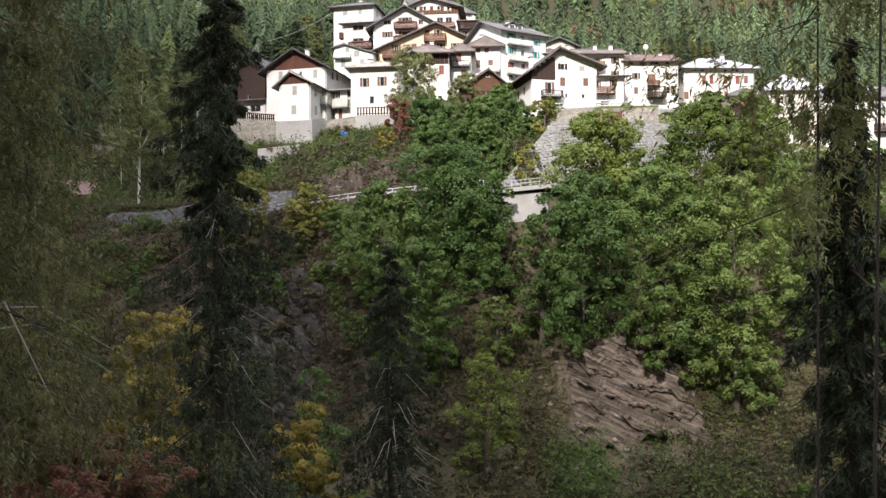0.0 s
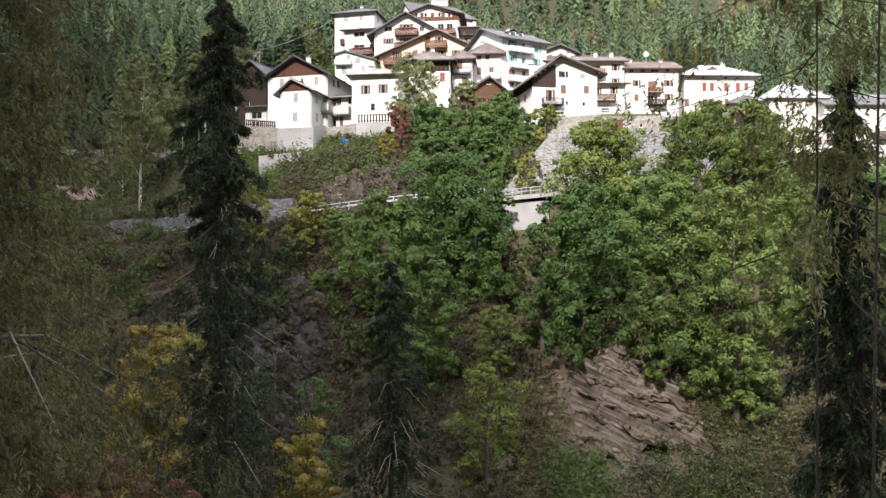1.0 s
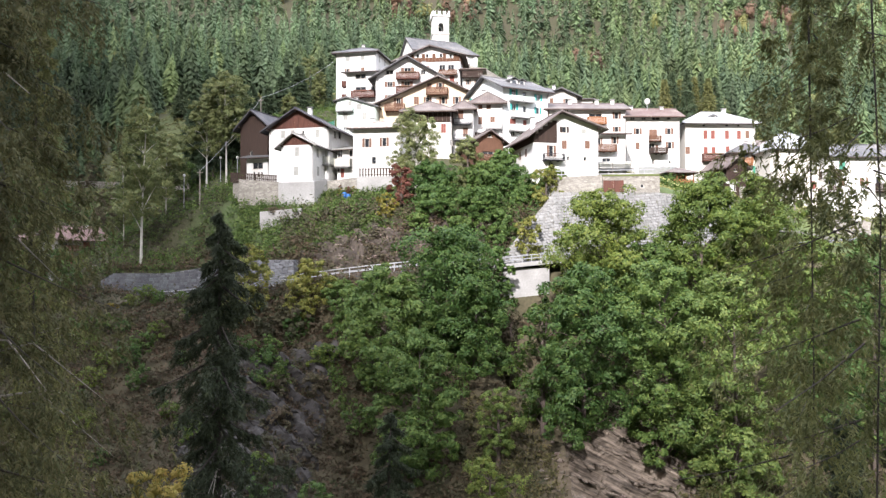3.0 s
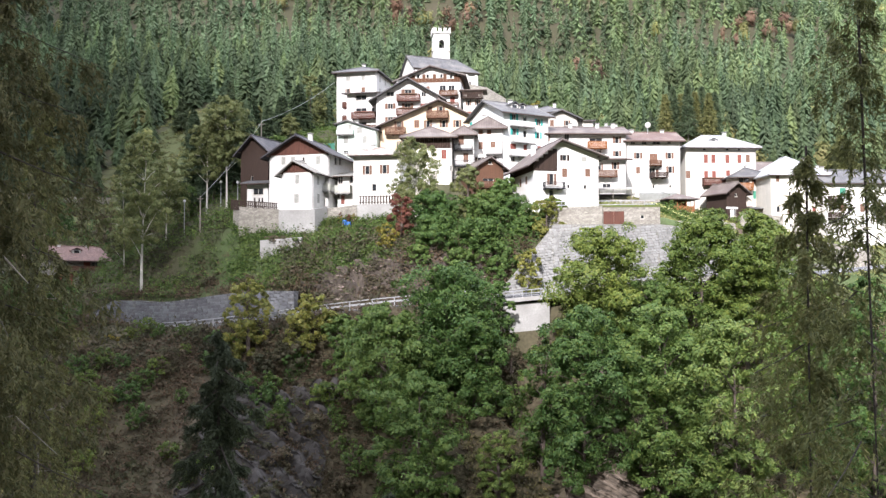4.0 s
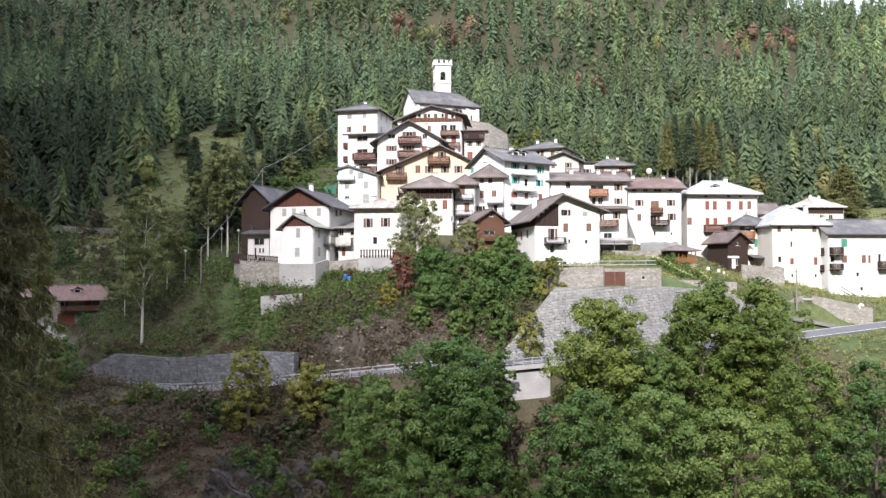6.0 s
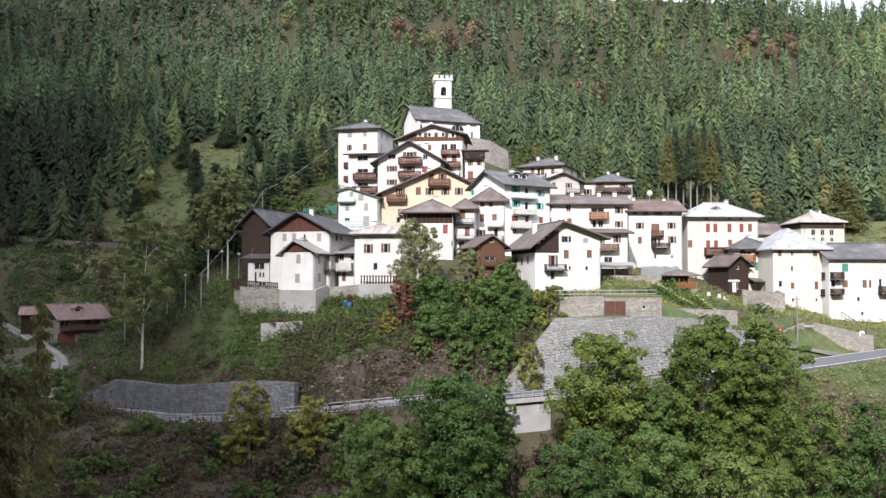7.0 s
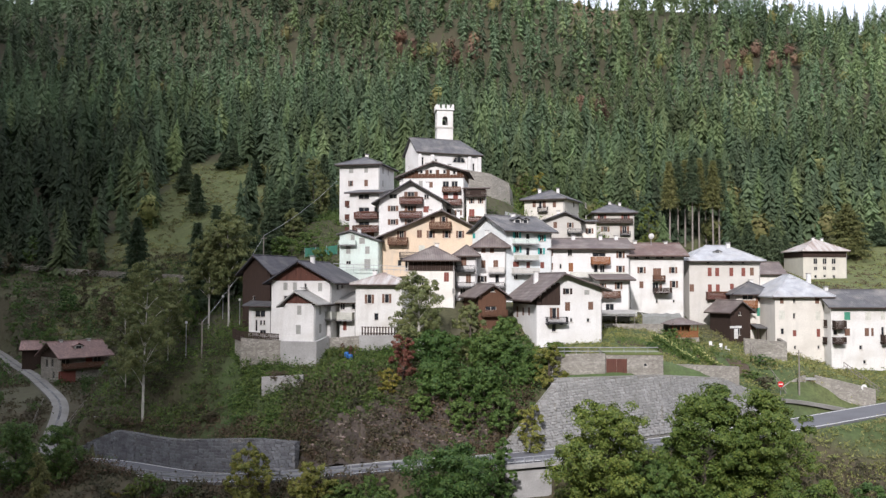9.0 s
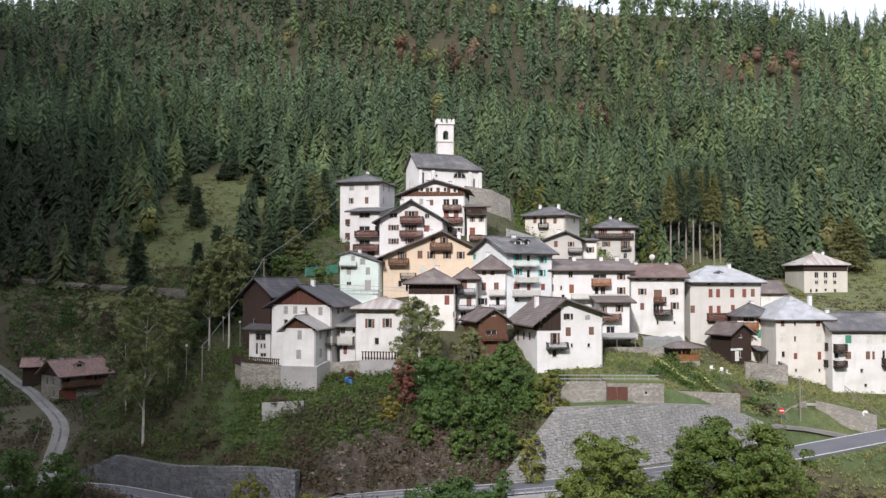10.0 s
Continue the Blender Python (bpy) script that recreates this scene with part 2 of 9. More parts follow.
def tube(bm, pts, radii, n=6):
    rings = []
    for i, p in enumerate(pts):
        d = (Vector(pts[min(i + 1, len(pts) - 1)]) - Vector(pts[max(i - 1, 0)])).normalized()
        a = d.cross(Vector((0.3, 1, 0.1))).normalized()
        b = d.cross(a)
        rings.append([bm.verts.new(Vector(p) + (a * math.cos(k * 2 * math.pi / n) + b * math.sin(k * 2 * math.pi / n)) * radii[i]) for k in range(n)])
    for r, s in zip(rings, rings[1:]):
        for k in range(n):
            bm.faces.new((r[k], r[(k + 1) % n], s[(k + 1) % n], s[k]))
    bm.faces.new(rings[0][::-1])
    bm.faces.new(rings[-1])


def mesh_of(name, bm, material):
    me = bpy.data.meshes.new(name)
    bmesh.ops.remove_doubles(bm, verts=bm.verts, dist=0.0005)
    bmesh.ops.recalc_face_normals(bm, faces=bm.faces)
    bm.to_mesh(me)
    bm.free()
    me.materials.append(material)
    return me


def part(name, bm, material, parent, label="", m=None):
    me = bm if isinstance(bm, bpy.types.Mesh) else mesh_of(name, bm, material)
    ob = new(name, me)
    ob.parent = parent
    if m is not None:
        ob.matrix_local = m
    if label:
        ob["label"] = label
    return ob


def thing(name, m, label, category, group="", kind=""):
    ob = new(name)
    ob.matrix_world = m
    return tagged(ob, label, category, group, kind)


def raw_mesh(name, verts, faces, material):
    """verts (n,3) and faces (k,m) as arrays, m corners each."""
    verts, faces = np.asarray(verts, dtype=np.float32), np.asarray(faces, dtype=np.int32)
    me = bpy.data.meshes.new(name)
    k, c = faces.shape
    me.vertices.add(len(verts))
    me.vertices.foreach_set("co", verts.ravel())
    me.loops.add(k * c)
    me.loops.foreach_set("vertex_index", faces.ravel())
    me.polygons.add(k)
    me.polygons.foreach_set("loop_start", np.arange(0, k * c, c, dtype=np.int32))
    me.update(calc_edges=True)
    me.validate()
    me.materials.append(material)
    return me


# ---- terrain ----
ROAD = [(-150, 150, 22), (-110, 138, 23.5), (-80, 132.5, 26), (-67, 131.5, 27.3), (-58, 131.3, 28.1), (-50.5, 128, 28.5), (-44.5, 124.3, 28.5), (-39, 120.2, 28.5), (-33.7, 117, 28.8), (-29, 114.4, 29.4), (-23, 111.8, 30.2), (-14, 109.8, 31.5),
        (-6.3, 109.2, 32.4), (7, 108.5, 33.3), (14, 108.5, 34), (28, 111.5, 34.9), (44, 117.5, 35.9), (60, 124.5, 37.2), (90, 136.5, 39.5), (150, 162, 44)]
LANE = [(-61.5, 133.0, 28.0), (-63, 136.8, 29.6), (-64.6, 143, 31.4), (-66.8, 150.4, 32.9), (-70.8, 157.6, 33.7), (-77.4, 167.2, 34.3), (-87.2, 181.8, 35.2), (-96, 192.5, 36.0), (-108, 208, 37.5), (-130, 228, 42)]
COLUMNS = (-400, -130, -75, -28, 0, 25, 55, 110, 320)
KNOTS = {
    -400: ((-300, 90), (0, 15), (55, 0), (100, 20), (180, 70), (240, 105), (300, 140), (400, 185), (500, 220), (650, 236), (900, 240)),
    -130: ((-300, 90), (0, 12), (50, 0), (70, 3), (100, 16), (150, 25), (180, 34), (210, 44), (240, 58), (300, 85), (400, 130), (500, 182), (650, 300), (900, 400)),
    -75: ((-300, 90), (0, 11), (50, 0), (70, 4), (100, 18), (137, 28), (150, 32.6), (180, 34.6), (200, 42), (230, 55.5), (250, 69), (300, 94), (400, 128), (500, 174), (650, 292), (900, 390)),
    -28: ((-300, 90), (0, 10), (45, 0), (60, 2), (80, 12), (100, 25), (114, 31), (120, 34.6), (126, 39.9), (130.6, 41.6), (132, 43.5), (142, 46.5), (156, 54), (170, 60), (190, 68), (210, 71), (250, 74), (300, 93), (400, 126), (500, 166), (650, 285), (900, 380)),
    0: ((-300, 90), (0, 10), (45, 0), (60, 1), (75, 6), (89, 16), (104, 27.5), (109, 33), (118, 40), (130, 45), (143, 52), (157, 56.5), (170, 65), (186, 71), (203, 79.4), (226, 79.4), (245, 74), (300, 89), (400, 122), (500, 160), (650, 292), (900, 370)),
    25: ((-300, 90), (0, 10), (45, 0), (60, 0), (70, 3), (76, 7), (86, 14.5), (104, 26), (110, 35.5), (116, 42), (122, 44.5), (132, 46.2), (141, 47.4), (145, 48.2), (155, 51), (170, 58), (190, 63), (203, 67.5), (217, 65), (250, 68), (300, 84), (400, 117), (500, 158), (650, 294), (900, 350)),
    55: ((-300, 90), (0, 10), (45, 0), (60, 1), (80, 10), (105, 28), (122, 37.2), (129, 38.4), (131, 41.0), (134, 42), (142, 42.8), (152, 46), (165, 49.5), (180, 51), (200, 53), (237, 56), (260, 64), (300, 79), (400, 112), (500, 154), (650, 283), (800, 205)),
    110: ((-300, 90), (0, 10), (45, 0), (60, 1), (80, 10), (120, 34), (146, 41), (170, 46), (237, 55.5), (250, 59), (300, 77), (400, 110), (500, 155), (650, 271), (800, 184)),
    320: ((-300, 90), (0, 12), (45, 0), (60, 1), (100, 25), (170, 50), (237, 70), (300, 95), (400, 125), (500, 165), (650, 243), (800, 152)),
}
ROAD_A, LANE_A = np.array(ROAD, dtype=float), np.array(LANE, dtype=float)


def smooth(a, b, x):
    t = np.clip((x - a) / (b - a), 0, 1)
    return t * t * (3 - 2 * t)


def near_line(line, x, y):
    """Distance in plan to a polyline, and its height at the nearest place."""
    best, zz = np.full(x.shape, 1e9), np.zeros(x.shape)
    for a, b in zip(line, line[1:]):
        dx, dy = b[0] - a[0], b[1] - a[1]
        t = np.clip(((x - a[0]) * dx + (y - a[1]) * dy) / (dx * dx + dy * dy), 0, 1)
        d = np.hypot(x - a[0] - t * dx, y - a[1] - t * dy)
        hit = d < best
        best, zz = np.where(hit, d, best), np.where(hit, a[2] + t * (b[2] - a[2]), zz)
    return best, zz


def wobble(x, y, s, seed):
    rng = np.random.RandomState(seed)
    out = 0
    for k in range(4):
        a, p, q = rng.uniform(0, 6.28, 3)
        f = s * 1.9 ** k
        out = out + np.sin((x * math.cos(a) + y * math.sin(a)) * f + p) * np.sin((y * math.cos(a) - x * math.sin(a)) * f * 0.8 + q) / 1.6 ** k
    return out


def ground_z(x, y):
    x, y = np.asarray(x, dtype=float), np.asarray(y, dtype=float)
    cols = [np.interp(y, *zip(*KNOTS[c])) for c in COLUMNS]
    z = cols[0]
    for i in range(1, len(COLUMNS)):
        z = z + (cols[i] - cols[i - 1]) * smooth(COLUMNS[i - 1], COLUMNS[i], x)
    # the unseen mountain behind the viewpoint, raised higher to the west to cast shade
    back = np.clip(-y, 0, None)
    rise = np.where(back < 300, back * (0.50 + 0.35 * np.clip(back / 300, 0, 1)), 255 + (back - 300) * 0.45)
    west = (200 * smooth(-255, -287, x) + 1.25 * np.clip(-x - 285, 0, 250)) * smooth(250, 600, back) * smooth(1000, 750, back)
    rise = rise + 62 * smooth(-118, -150, x) * smooth(60, 300, back)
    z = np.where(y < 0, 10.0 + rise + west - smooth(600, 2500, back) * back * 0.45, z)
    wild = smooth(0, 1, (np.abs(y - 62) < 40) * 0.7 + (y > 235) * 1.0)
    z = z + wobble(x, y, 0.09, 3) * (0.25 + 0.5 * wild) + wobble(x, y, 0.02, 5) * 3 * smooth(250, 420, y)
    for line, w in ((ROAD_A, 3.3), (LANE_A, 1.6)):
        d, zr = near_line(line, x, y)
        above = smooth(-58, -55, x) * smooth(-18, -20.5, x) * (y > np.interp(x, line[:, 0], line[:, 1])) if w > 3 else 0
        k = smooth(w + 0.4 + 0.9 * above, w + 4.0 - 1.8 * above, d)
        if w > 3:      # the slope over the long wall starts from the wall's top
            z = z + above * (np.minimum(z, zr + 4.0 + 0.62 * np.clip(d - 4.8, 0, None)) - z) * smooth(14, 9, d)
        z = (zr - 0.25) * (1 - k) + z * k
    z = z - 1.6 * smooth(54, 62, x) * smooth(85, 75, x) * smooth(130, 134, y) * smooth(152, 146, y)
    yw = 115.2 + (x - 28) * 0.378
    z = z + 0.35 * smooth(27, 30, x) * smooth(47, 38, x) * smooth(0.9, 2.4, y - yw) * smooth(122.4, 121.6, y)
    # the gully under the bridge
    z = z - 6.5 * smooth(4.6, 6.2, x) * smooth(15, 12.4, x) * smooth(106.6, 105.2, y) * smooth(92, 101, y)
    return z


def gz(x, y):
    return float(ground_z(np.array([x]), np.array([y]))[0])


def ground_material():
    m = mat("hillside_ground", (0.13, 0.14, 0.05), (0.19, 0.14, 0.085), rough=0.95, scale=0.12, grain=14, bump=0.5)
    n, l = m.node_tree.nodes, m.node_tree.links
    bs = n["Principled BSDF"]
    old = bs.inputs["Base Color"].links[0].from_socket
    cols = n.new("ShaderNodeVertexColor")
    cols.layer_name = "cover"
    tc = n.new("ShaderNodeTexCoord")
    no = n.new("ShaderNodeTexNoise")
    no.inputs["Scale"].default_value, no.inputs["Detail"].default_value = 0.7, 8
    l.new(tc.outputs["Object"], no.inputs["Vector"])
    mr = n.new("ShaderNodeMapRange")
    for i, v in enumerate((0.3, 0.7, 0.40, 1.40)):
        mr.inputs[i + 1].default_value = v
    n2 = n.new("ShaderNodeTexNoise")
    n2.inputs["Scale"].default_value, n2.inputs["Detail"].default_value = 3.2, 6
    l.new(tc.outputs["Object"], n2.inputs["Vector"])
    both = n.new("ShaderNodeMath")
    both.operation = 'MULTIPLY_ADD'
    both.inputs[1].default_value, both.inputs[2].default_value = 0.5, 0.0
    l.new(n2.outputs[0], both.inputs[0])
    half = n.new("ShaderNodeMath")
    half.operation = 'MULTIPLY_ADD'
    half.inputs[1].default_value = 0.5
    l.new(no.outputs[0], half.inputs[0])
    l.new(both.outputs[0], half.inputs[2])
    l.new(half.outputs[0], mr.inputs[0])
    mx = n.new("ShaderNodeMix")
    mx.data_type, mx.blend_type = 'RGBA', 'MULTIPLY'
    mx.inputs[0].default_value = 1.0
    l.new(cols.outputs[0], mx.inputs[6])
    l.new(mr.outputs[0], mx.inputs[7])
    m2 = n.new("ShaderNodeMix")
    m2.data_type = 'RGBA'
    m2.inputs[0].default_value = 0.15
    l.new(mx.outputs[2], m2.inputs[6])
    l.new(old, m2.inputs[7])
    l.new(m2.outputs[2], bs.inputs["Base Color"])
    return m


def axis(dense0, dense1, step, ends):
    a = list(np.arange(dense0, dense1, step))
    lo, hi, s = dense0, dense1, step
    while lo > ends[0]:
        s *= 1.18
        lo -= s
        a.insert(0, lo)
    s = step
    while hi < ends[1]:
        a.append(hi)
        s *= 1.18
        hi += s
    return np.array(a)


def build_ground():
    xs, ys = axis(-100, 90, 1.3, (-3500, 3500)), axis(50, 250, 1.3, (-3000, 3500))
    gx, gy = np.meshgrid(xs, ys)
    z = ground_z(gx, gy)
    nx, ny = len(xs), len(ys)
    idx = np.arange(nx * ny).reshape(ny, nx)
    faces = np.stack([idx[:-1, :-1], idx[:-1, 1:], idx[1:, 1:], idx[1:, :-1]], -1).reshape(-1, 4)
    me = raw_mesh("ground", np.stack([gx, gy, z], -1).reshape(-1, 3), faces, ground_material())
    for p in me.polygons:
        p.use_smooth = True
    # ground cover: meadow, forest litter, dry scrub, garden lawn; tree shade is in the litter's colour
    x, y = gx.ravel(), gy.ravel()
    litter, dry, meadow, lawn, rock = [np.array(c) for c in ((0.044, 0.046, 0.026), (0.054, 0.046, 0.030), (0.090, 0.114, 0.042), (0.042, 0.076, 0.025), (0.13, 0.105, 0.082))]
    w1 = wobble(x, y, 0.12, 11) * 0.5
    c = np.tile(litter, (len(x), 1))

    def lay(col, k):
        nonlocal c
        k = np.clip(k, 0, 1)[:, None]
        c = c * (1 - k) + col * k
    # forest floor at half tone, painted as the shade between the trees
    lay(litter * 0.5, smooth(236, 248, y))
    lay(dry, smooth(62, 80, y + w1 * 8) * smooth(128, 116, y + w1 * 6) * 0.9)
    lay(meadow, smooth(-104, -92, x + w1 * 10) * smooth(-34, -44, x + w1 * 8) * smooth(190, 215, y + w1 * 10) * smooth(330, 300, y + w1 * 20))
    lay(meadow, smooth(60, 80, x) * smooth(300, 255, y + w1 * 12) * smooth(150, 170, y))
    lay(lawn * 0.8, smooth(-46, -34, x + w1 * 8) * smooth(2, -8, x + w1 * 8) * smooth(115, 121, y + w1 * 3) * smooth(140, 132, y))
    lay(lawn, smooth(10, 16, x) * smooth(90, 70, x) * smooth(112, 116, y) * smooth(150, 140, y))
    lay(lawn * 1.25, smooth(26, 30, x) * smooth(50, 44, x) * smooth(114, 117, y) * smooth(123.5, 122, y + w1))
    lay(meadow * 0.9, smooth(48, 56, x) * smooth(120, 124, y) * smooth(145, 138, y) * 0.8)
    # slope beside the lane, its dry colour lowered for the shade lying there
    lay(dry * 0.75, smooth(-100, -80, x) * smooth(-40, -50, x) * smooth(128, 135, y) * smooth(200, 180, y) * (0.5 + w1))
    for gx_, gy_, rx_, ry_ in ((-11, 547, 11, 15), (99, 634, 24, 16)):
        lay(np.array((0.17, 0.115, 0.080)), smooth(1.2, 0.7, ((x - gx_) / rx_) ** 2 + ((y - gy_) / ry_) ** 2))
    lay(rock, smooth(8, 12, x + w1 * 3) * smooth(30, 24, x + w1 * 3) * smooth(72, 75, y) * smooth(90, 86, y + w1 * 2))
    lay(rock * 0.55, smooth(-30, -26, x + w1 * 3) * smooth(-10, -15, x + w1 * 3) * smooth(74, 78, y) * smooth(104, 98, y + w1 * 3) * 0.8)
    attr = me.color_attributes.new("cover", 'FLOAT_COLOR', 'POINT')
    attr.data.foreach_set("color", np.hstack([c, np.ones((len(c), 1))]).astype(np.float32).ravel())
    return tagged(new("ground", me), "grassy wooded mountain slopes with dry scrub and bare rock", "ground", kind="structure")


build_ground()


def ribbon(line, offs, lift=0.0):
    """A bmesh strip along a polyline, between two sideways offsets (left is positive)."""
    bm = bmesh.new()
    rows = []
    pts = [Vector(p) for p in line]
    fine = []
    for a, b in zip(pts, pts[1:]):
        k = max(2, int((b - a).length / 2.5))
        fine += [a.lerp(b, i / k) for i in range(k)]
    fine.append(pts[-1])
    for _ in range(6):
        fine = [fine[0]] + [(fine[i - 1] + fine[i] * 2 + fine[i + 1]) / 4 for i in range(1, len(fine) - 1)] + [fine[-1]]
    for i, p in enumerate(fine):
        d = fine[min(i + 1, len(fine) - 1)] - fine[max(i - 1, 0)]
        s = Vector((-d.y, d.x, 0)).normalized()
        rows.append([p + s * o + Vector((0, 0, lift)) for o in offs])
    return bm, rows, fine


def strip(name, line, offs, lift, material, thick, label, category, kind="structure"):
    bm, rows, _ = ribbon(line, offs, lift)
    for r, q in zip(rows, rows[1:]):
        for i in range(len(offs) - 1):
            slab(bm, [r[i], q[i], q[i + 1], r[i + 1]] if offs[0] > offs[-1] else [r[i + 1], q[i + 1], q[i], r[i]], thick)
    return tagged(new(name, mesh_of(name, bm, material)), label, category, kind=kind)


strip("road", ROAD, (-3.2, 0, 3.2), 0.0, M["asphalt"], 0.3, "grey asphalt mountain road winding across the slope", "road")
for name, o in (("edge_line", (-2.95, -2.75)), ("edge_line", (2.75, 2.95))):
    strip(name, ROAD, o, 0.006, M["paint"], 0.004, "white painted line along the road edge", "road marking")
strip("lane", LANE, (-1.35, 1.35), 0.05, M["gravel"], 0.3, "pale gravel lane curving down to the road", "lane")


# the lane's grassy middle, drawn as a flat dark strip
strip("lane_middle", LANE[1:], (-0.2, 0.2), 0.056, M["stone_dark"], 0.004, "dark grassy strip along the middle of the gravel lane", "lane")


def guard_rail(line, off, span):
    rail = thing("guard_rail", Matrix(), "grey galvanised steel guard rail along the road edge", "guard rail")
    bm, rows, fine = ribbon(line, (off, off + 0.06), 0)
    keep = [r for r in rows if span[0] < r[0].x < span[1]]
    for zz in (0.45, 0.85):
        b = bmesh.new()
        for r, q in zip(keep, keep[1:]):
            slab(b, [r[1] + Vector((0, 0, zz + .26)), r[0] + Vector((0, 0, zz + .26)), q[0] + Vector((0, 0, zz + .26)), q[1] + Vector((0, 0, zz + .26))], 0.24 if zz < 0.5 else 0.12)
        part("beam", b, M["steel"], rail)
    pb = bmesh.new()
    box(pb, -0.06, -0.06, -0.6, 0.06, 0.06, 1.1)
    pm = mesh_of("post", pb, M["steel"])
    for r in keep[::1]:
        part("post", pm, None, rail, m=Matrix.Translation(r[0]))
    bm.free()


guard_rail(ROAD, -3.25, (-74, 6))
guard_rail(ROAD, -3.25, (14, 30))


def stone_wall(name, line, hs, thick, material, label, batter=0.0, category="retaining wall"):
    """A wall along a polyline (x, y, z of its foot), of the heights hs at its corners, leaning back by batter."""
    bm = bmesh.new()
    pts = [Vector(p) for p in line]
    for i, (a, b) in enumerate(zip(pts, pts[1:])):
        ha, hb = np.interp([i, i + 1], np.linspace(0, len(pts) - 1, len(hs)), hs)
        s = Vector((-(b - a).y, (b - a).x, 0)).normalized()
        k = 4
        for j in range(k):
            p, q = a.lerp(b, j / k), a.lerp(b, (j + 1) / k)
            hp, hq = ha + (hb - ha) * j / k, ha + (hb - ha) * (j + 1) / k
            v = [bm.verts.new(x) for x in (p + Vector((0, 0, -2)), q + Vector((0, 0, -2)), q + s * thick + Vector((0, 0, -2)), p + s * thick + Vector((0, 0, -2)),
                                            p + s * batter * hp + Vector((0, 0, hp)), q + s * batter * hq + Vector((0, 0, hq)), q + s * (batter * hq + thick) + Vector((0, 0, hq)), p + s * (batter * hp + thick) + Vector((0, 0, hp)))]
            for f in ((3, 2, 1, 0), (4, 5, 6, 7), (0, 1, 5, 4), (2, 3, 7, 6), (0, 4, 7, 3), (1, 2, 6, 5)):
                bm.faces.new([v[n] for n in f])
    return tagged(new(name, mesh_of(name, bm, material)), label, category, kind="structure")


# ---- houses ----
WIN_MESH = {}


def window_parts(w, h, style, col):
    """Meshes of one opening, in its own frame: x across, y inwards, z up from its centre. Kept so that alike windows share them."""
    key = (round(w, 1), round(h, 1), style, col)
    if key in WIN_MESH:
        return WIN_MESH[key]
    w, h = key[0], key[1]
    got = []
    f = bmesh.new()
    t = 0.07
    y0, y1 = 0.10, 0.16
    box(f, -w / 2, y0, -h / 2, -w / 2 + t, y1, h / 2)
    box(f, w / 2 - t, y0, -h / 2, w / 2, y1, h / 2)
    box(f, -w / 2 + t, y0, h / 2 - t, w / 2 - t, y1, h / 2)
    box(f, -w / 2 + t, y0, -h / 2, w / 2 - t, y1, -h / 2 + t)
    if w > 0.7:
        box(f, -0.035, y0 + 0.002, -h / 2 + t, 0.035, y1, h / 2 - t)
    if style in "os" and h < 1.9:
        box(f, -w / 2 - 0.12, -0.08, -h / 2 - 0.08, w / 2 + 0.12, 0.1, -h / 2 - 0.002)
    got.append(("window_frame", mesh_of("window_frame", f, M["frame"])))
    g = bmesh.new()
    box(g, -w / 2 + t, 0.13, -h / 2 + t, w / 2 - t, 0.15, h / 2 - t)
    got.append(("pane", mesh_of("pane", g, M["glass"])))
    if style in "oc" and col:
        for s in (-1, 1):
            b = bmesh.new()
            if style == "o":      # folded back on the wall
                x0, x1, ya, yb = w / 2 + 0.02, w + 0.02, -0.06, -0.015
            else:                 # closed over the opening
                x0, x1, ya, yb = 0.012, w / 2 - 0.01, 0.0, 0.05
            x0, x1 = (x0, x1) if s > 0 else (-x1, -x0)
            box(b, x0, ya, -h / 2 + 0.01, x1, yb, h / 2 - 0.01)
            got.append(("shutter", mesh_of("shutter", b, M[col])))
    WIN_MESH[key] = got
    return got


def wall_face(bm, to3, width, outline, holes):
    """A wall face in (u, v) with rectangular holes and reveals; outline(u) gives the top."""
    us = sorted({0.0, width} | {round(c, 3) for h in holes for c in (h[0], h[1])})
    extra = [width * i / 6 for i in range(1, 6)]
    us = sorted(set(us) | {round(e, 3) for e in extra if all(not (h[0] < e < h[1]) for h in holes)})
    for a, b in zip(us, us[1:]):
        if b - a < 1e-4:
            continue
        mid = (a + b) / 2
        cuts = sorted([h for h in holes if h[0] - 1e-4 < mid < h[1] + 1e-4], key=lambda h: h[2])
        lo = outline[0]
        for h in cuts:
            if h[2] > lo + 1e-4:
                quad(bm, to3(a, lo, 0), to3(b, lo, 0), to3(b, h[2], 0), to3(a, h[2], 0))
            lo = max(lo, h[3])
        ta, tb = outline[1](a), outline[1](b)
        if min(ta, tb) > lo:
            quad(bm, to3(a, lo, 0), to3(b, lo, 0), to3(b, tb, 0), to3(a, ta, 0))
    for a, b, c, d in holes:
        for p, q in (((a, c), (b, c)), ((b, c), (b, d)), ((b, d), (a, d)), ((a, d), (a, c))):
            quad(bm, to3(*p, 0), to3(*q, 0), to3(*q, 0.25), to3(*p, 0.25))
        quad(bm, to3(a, c, 0.25), to3(b, c, 0.25), to3(b, d, 0.25), to3(a, d, 0.25))


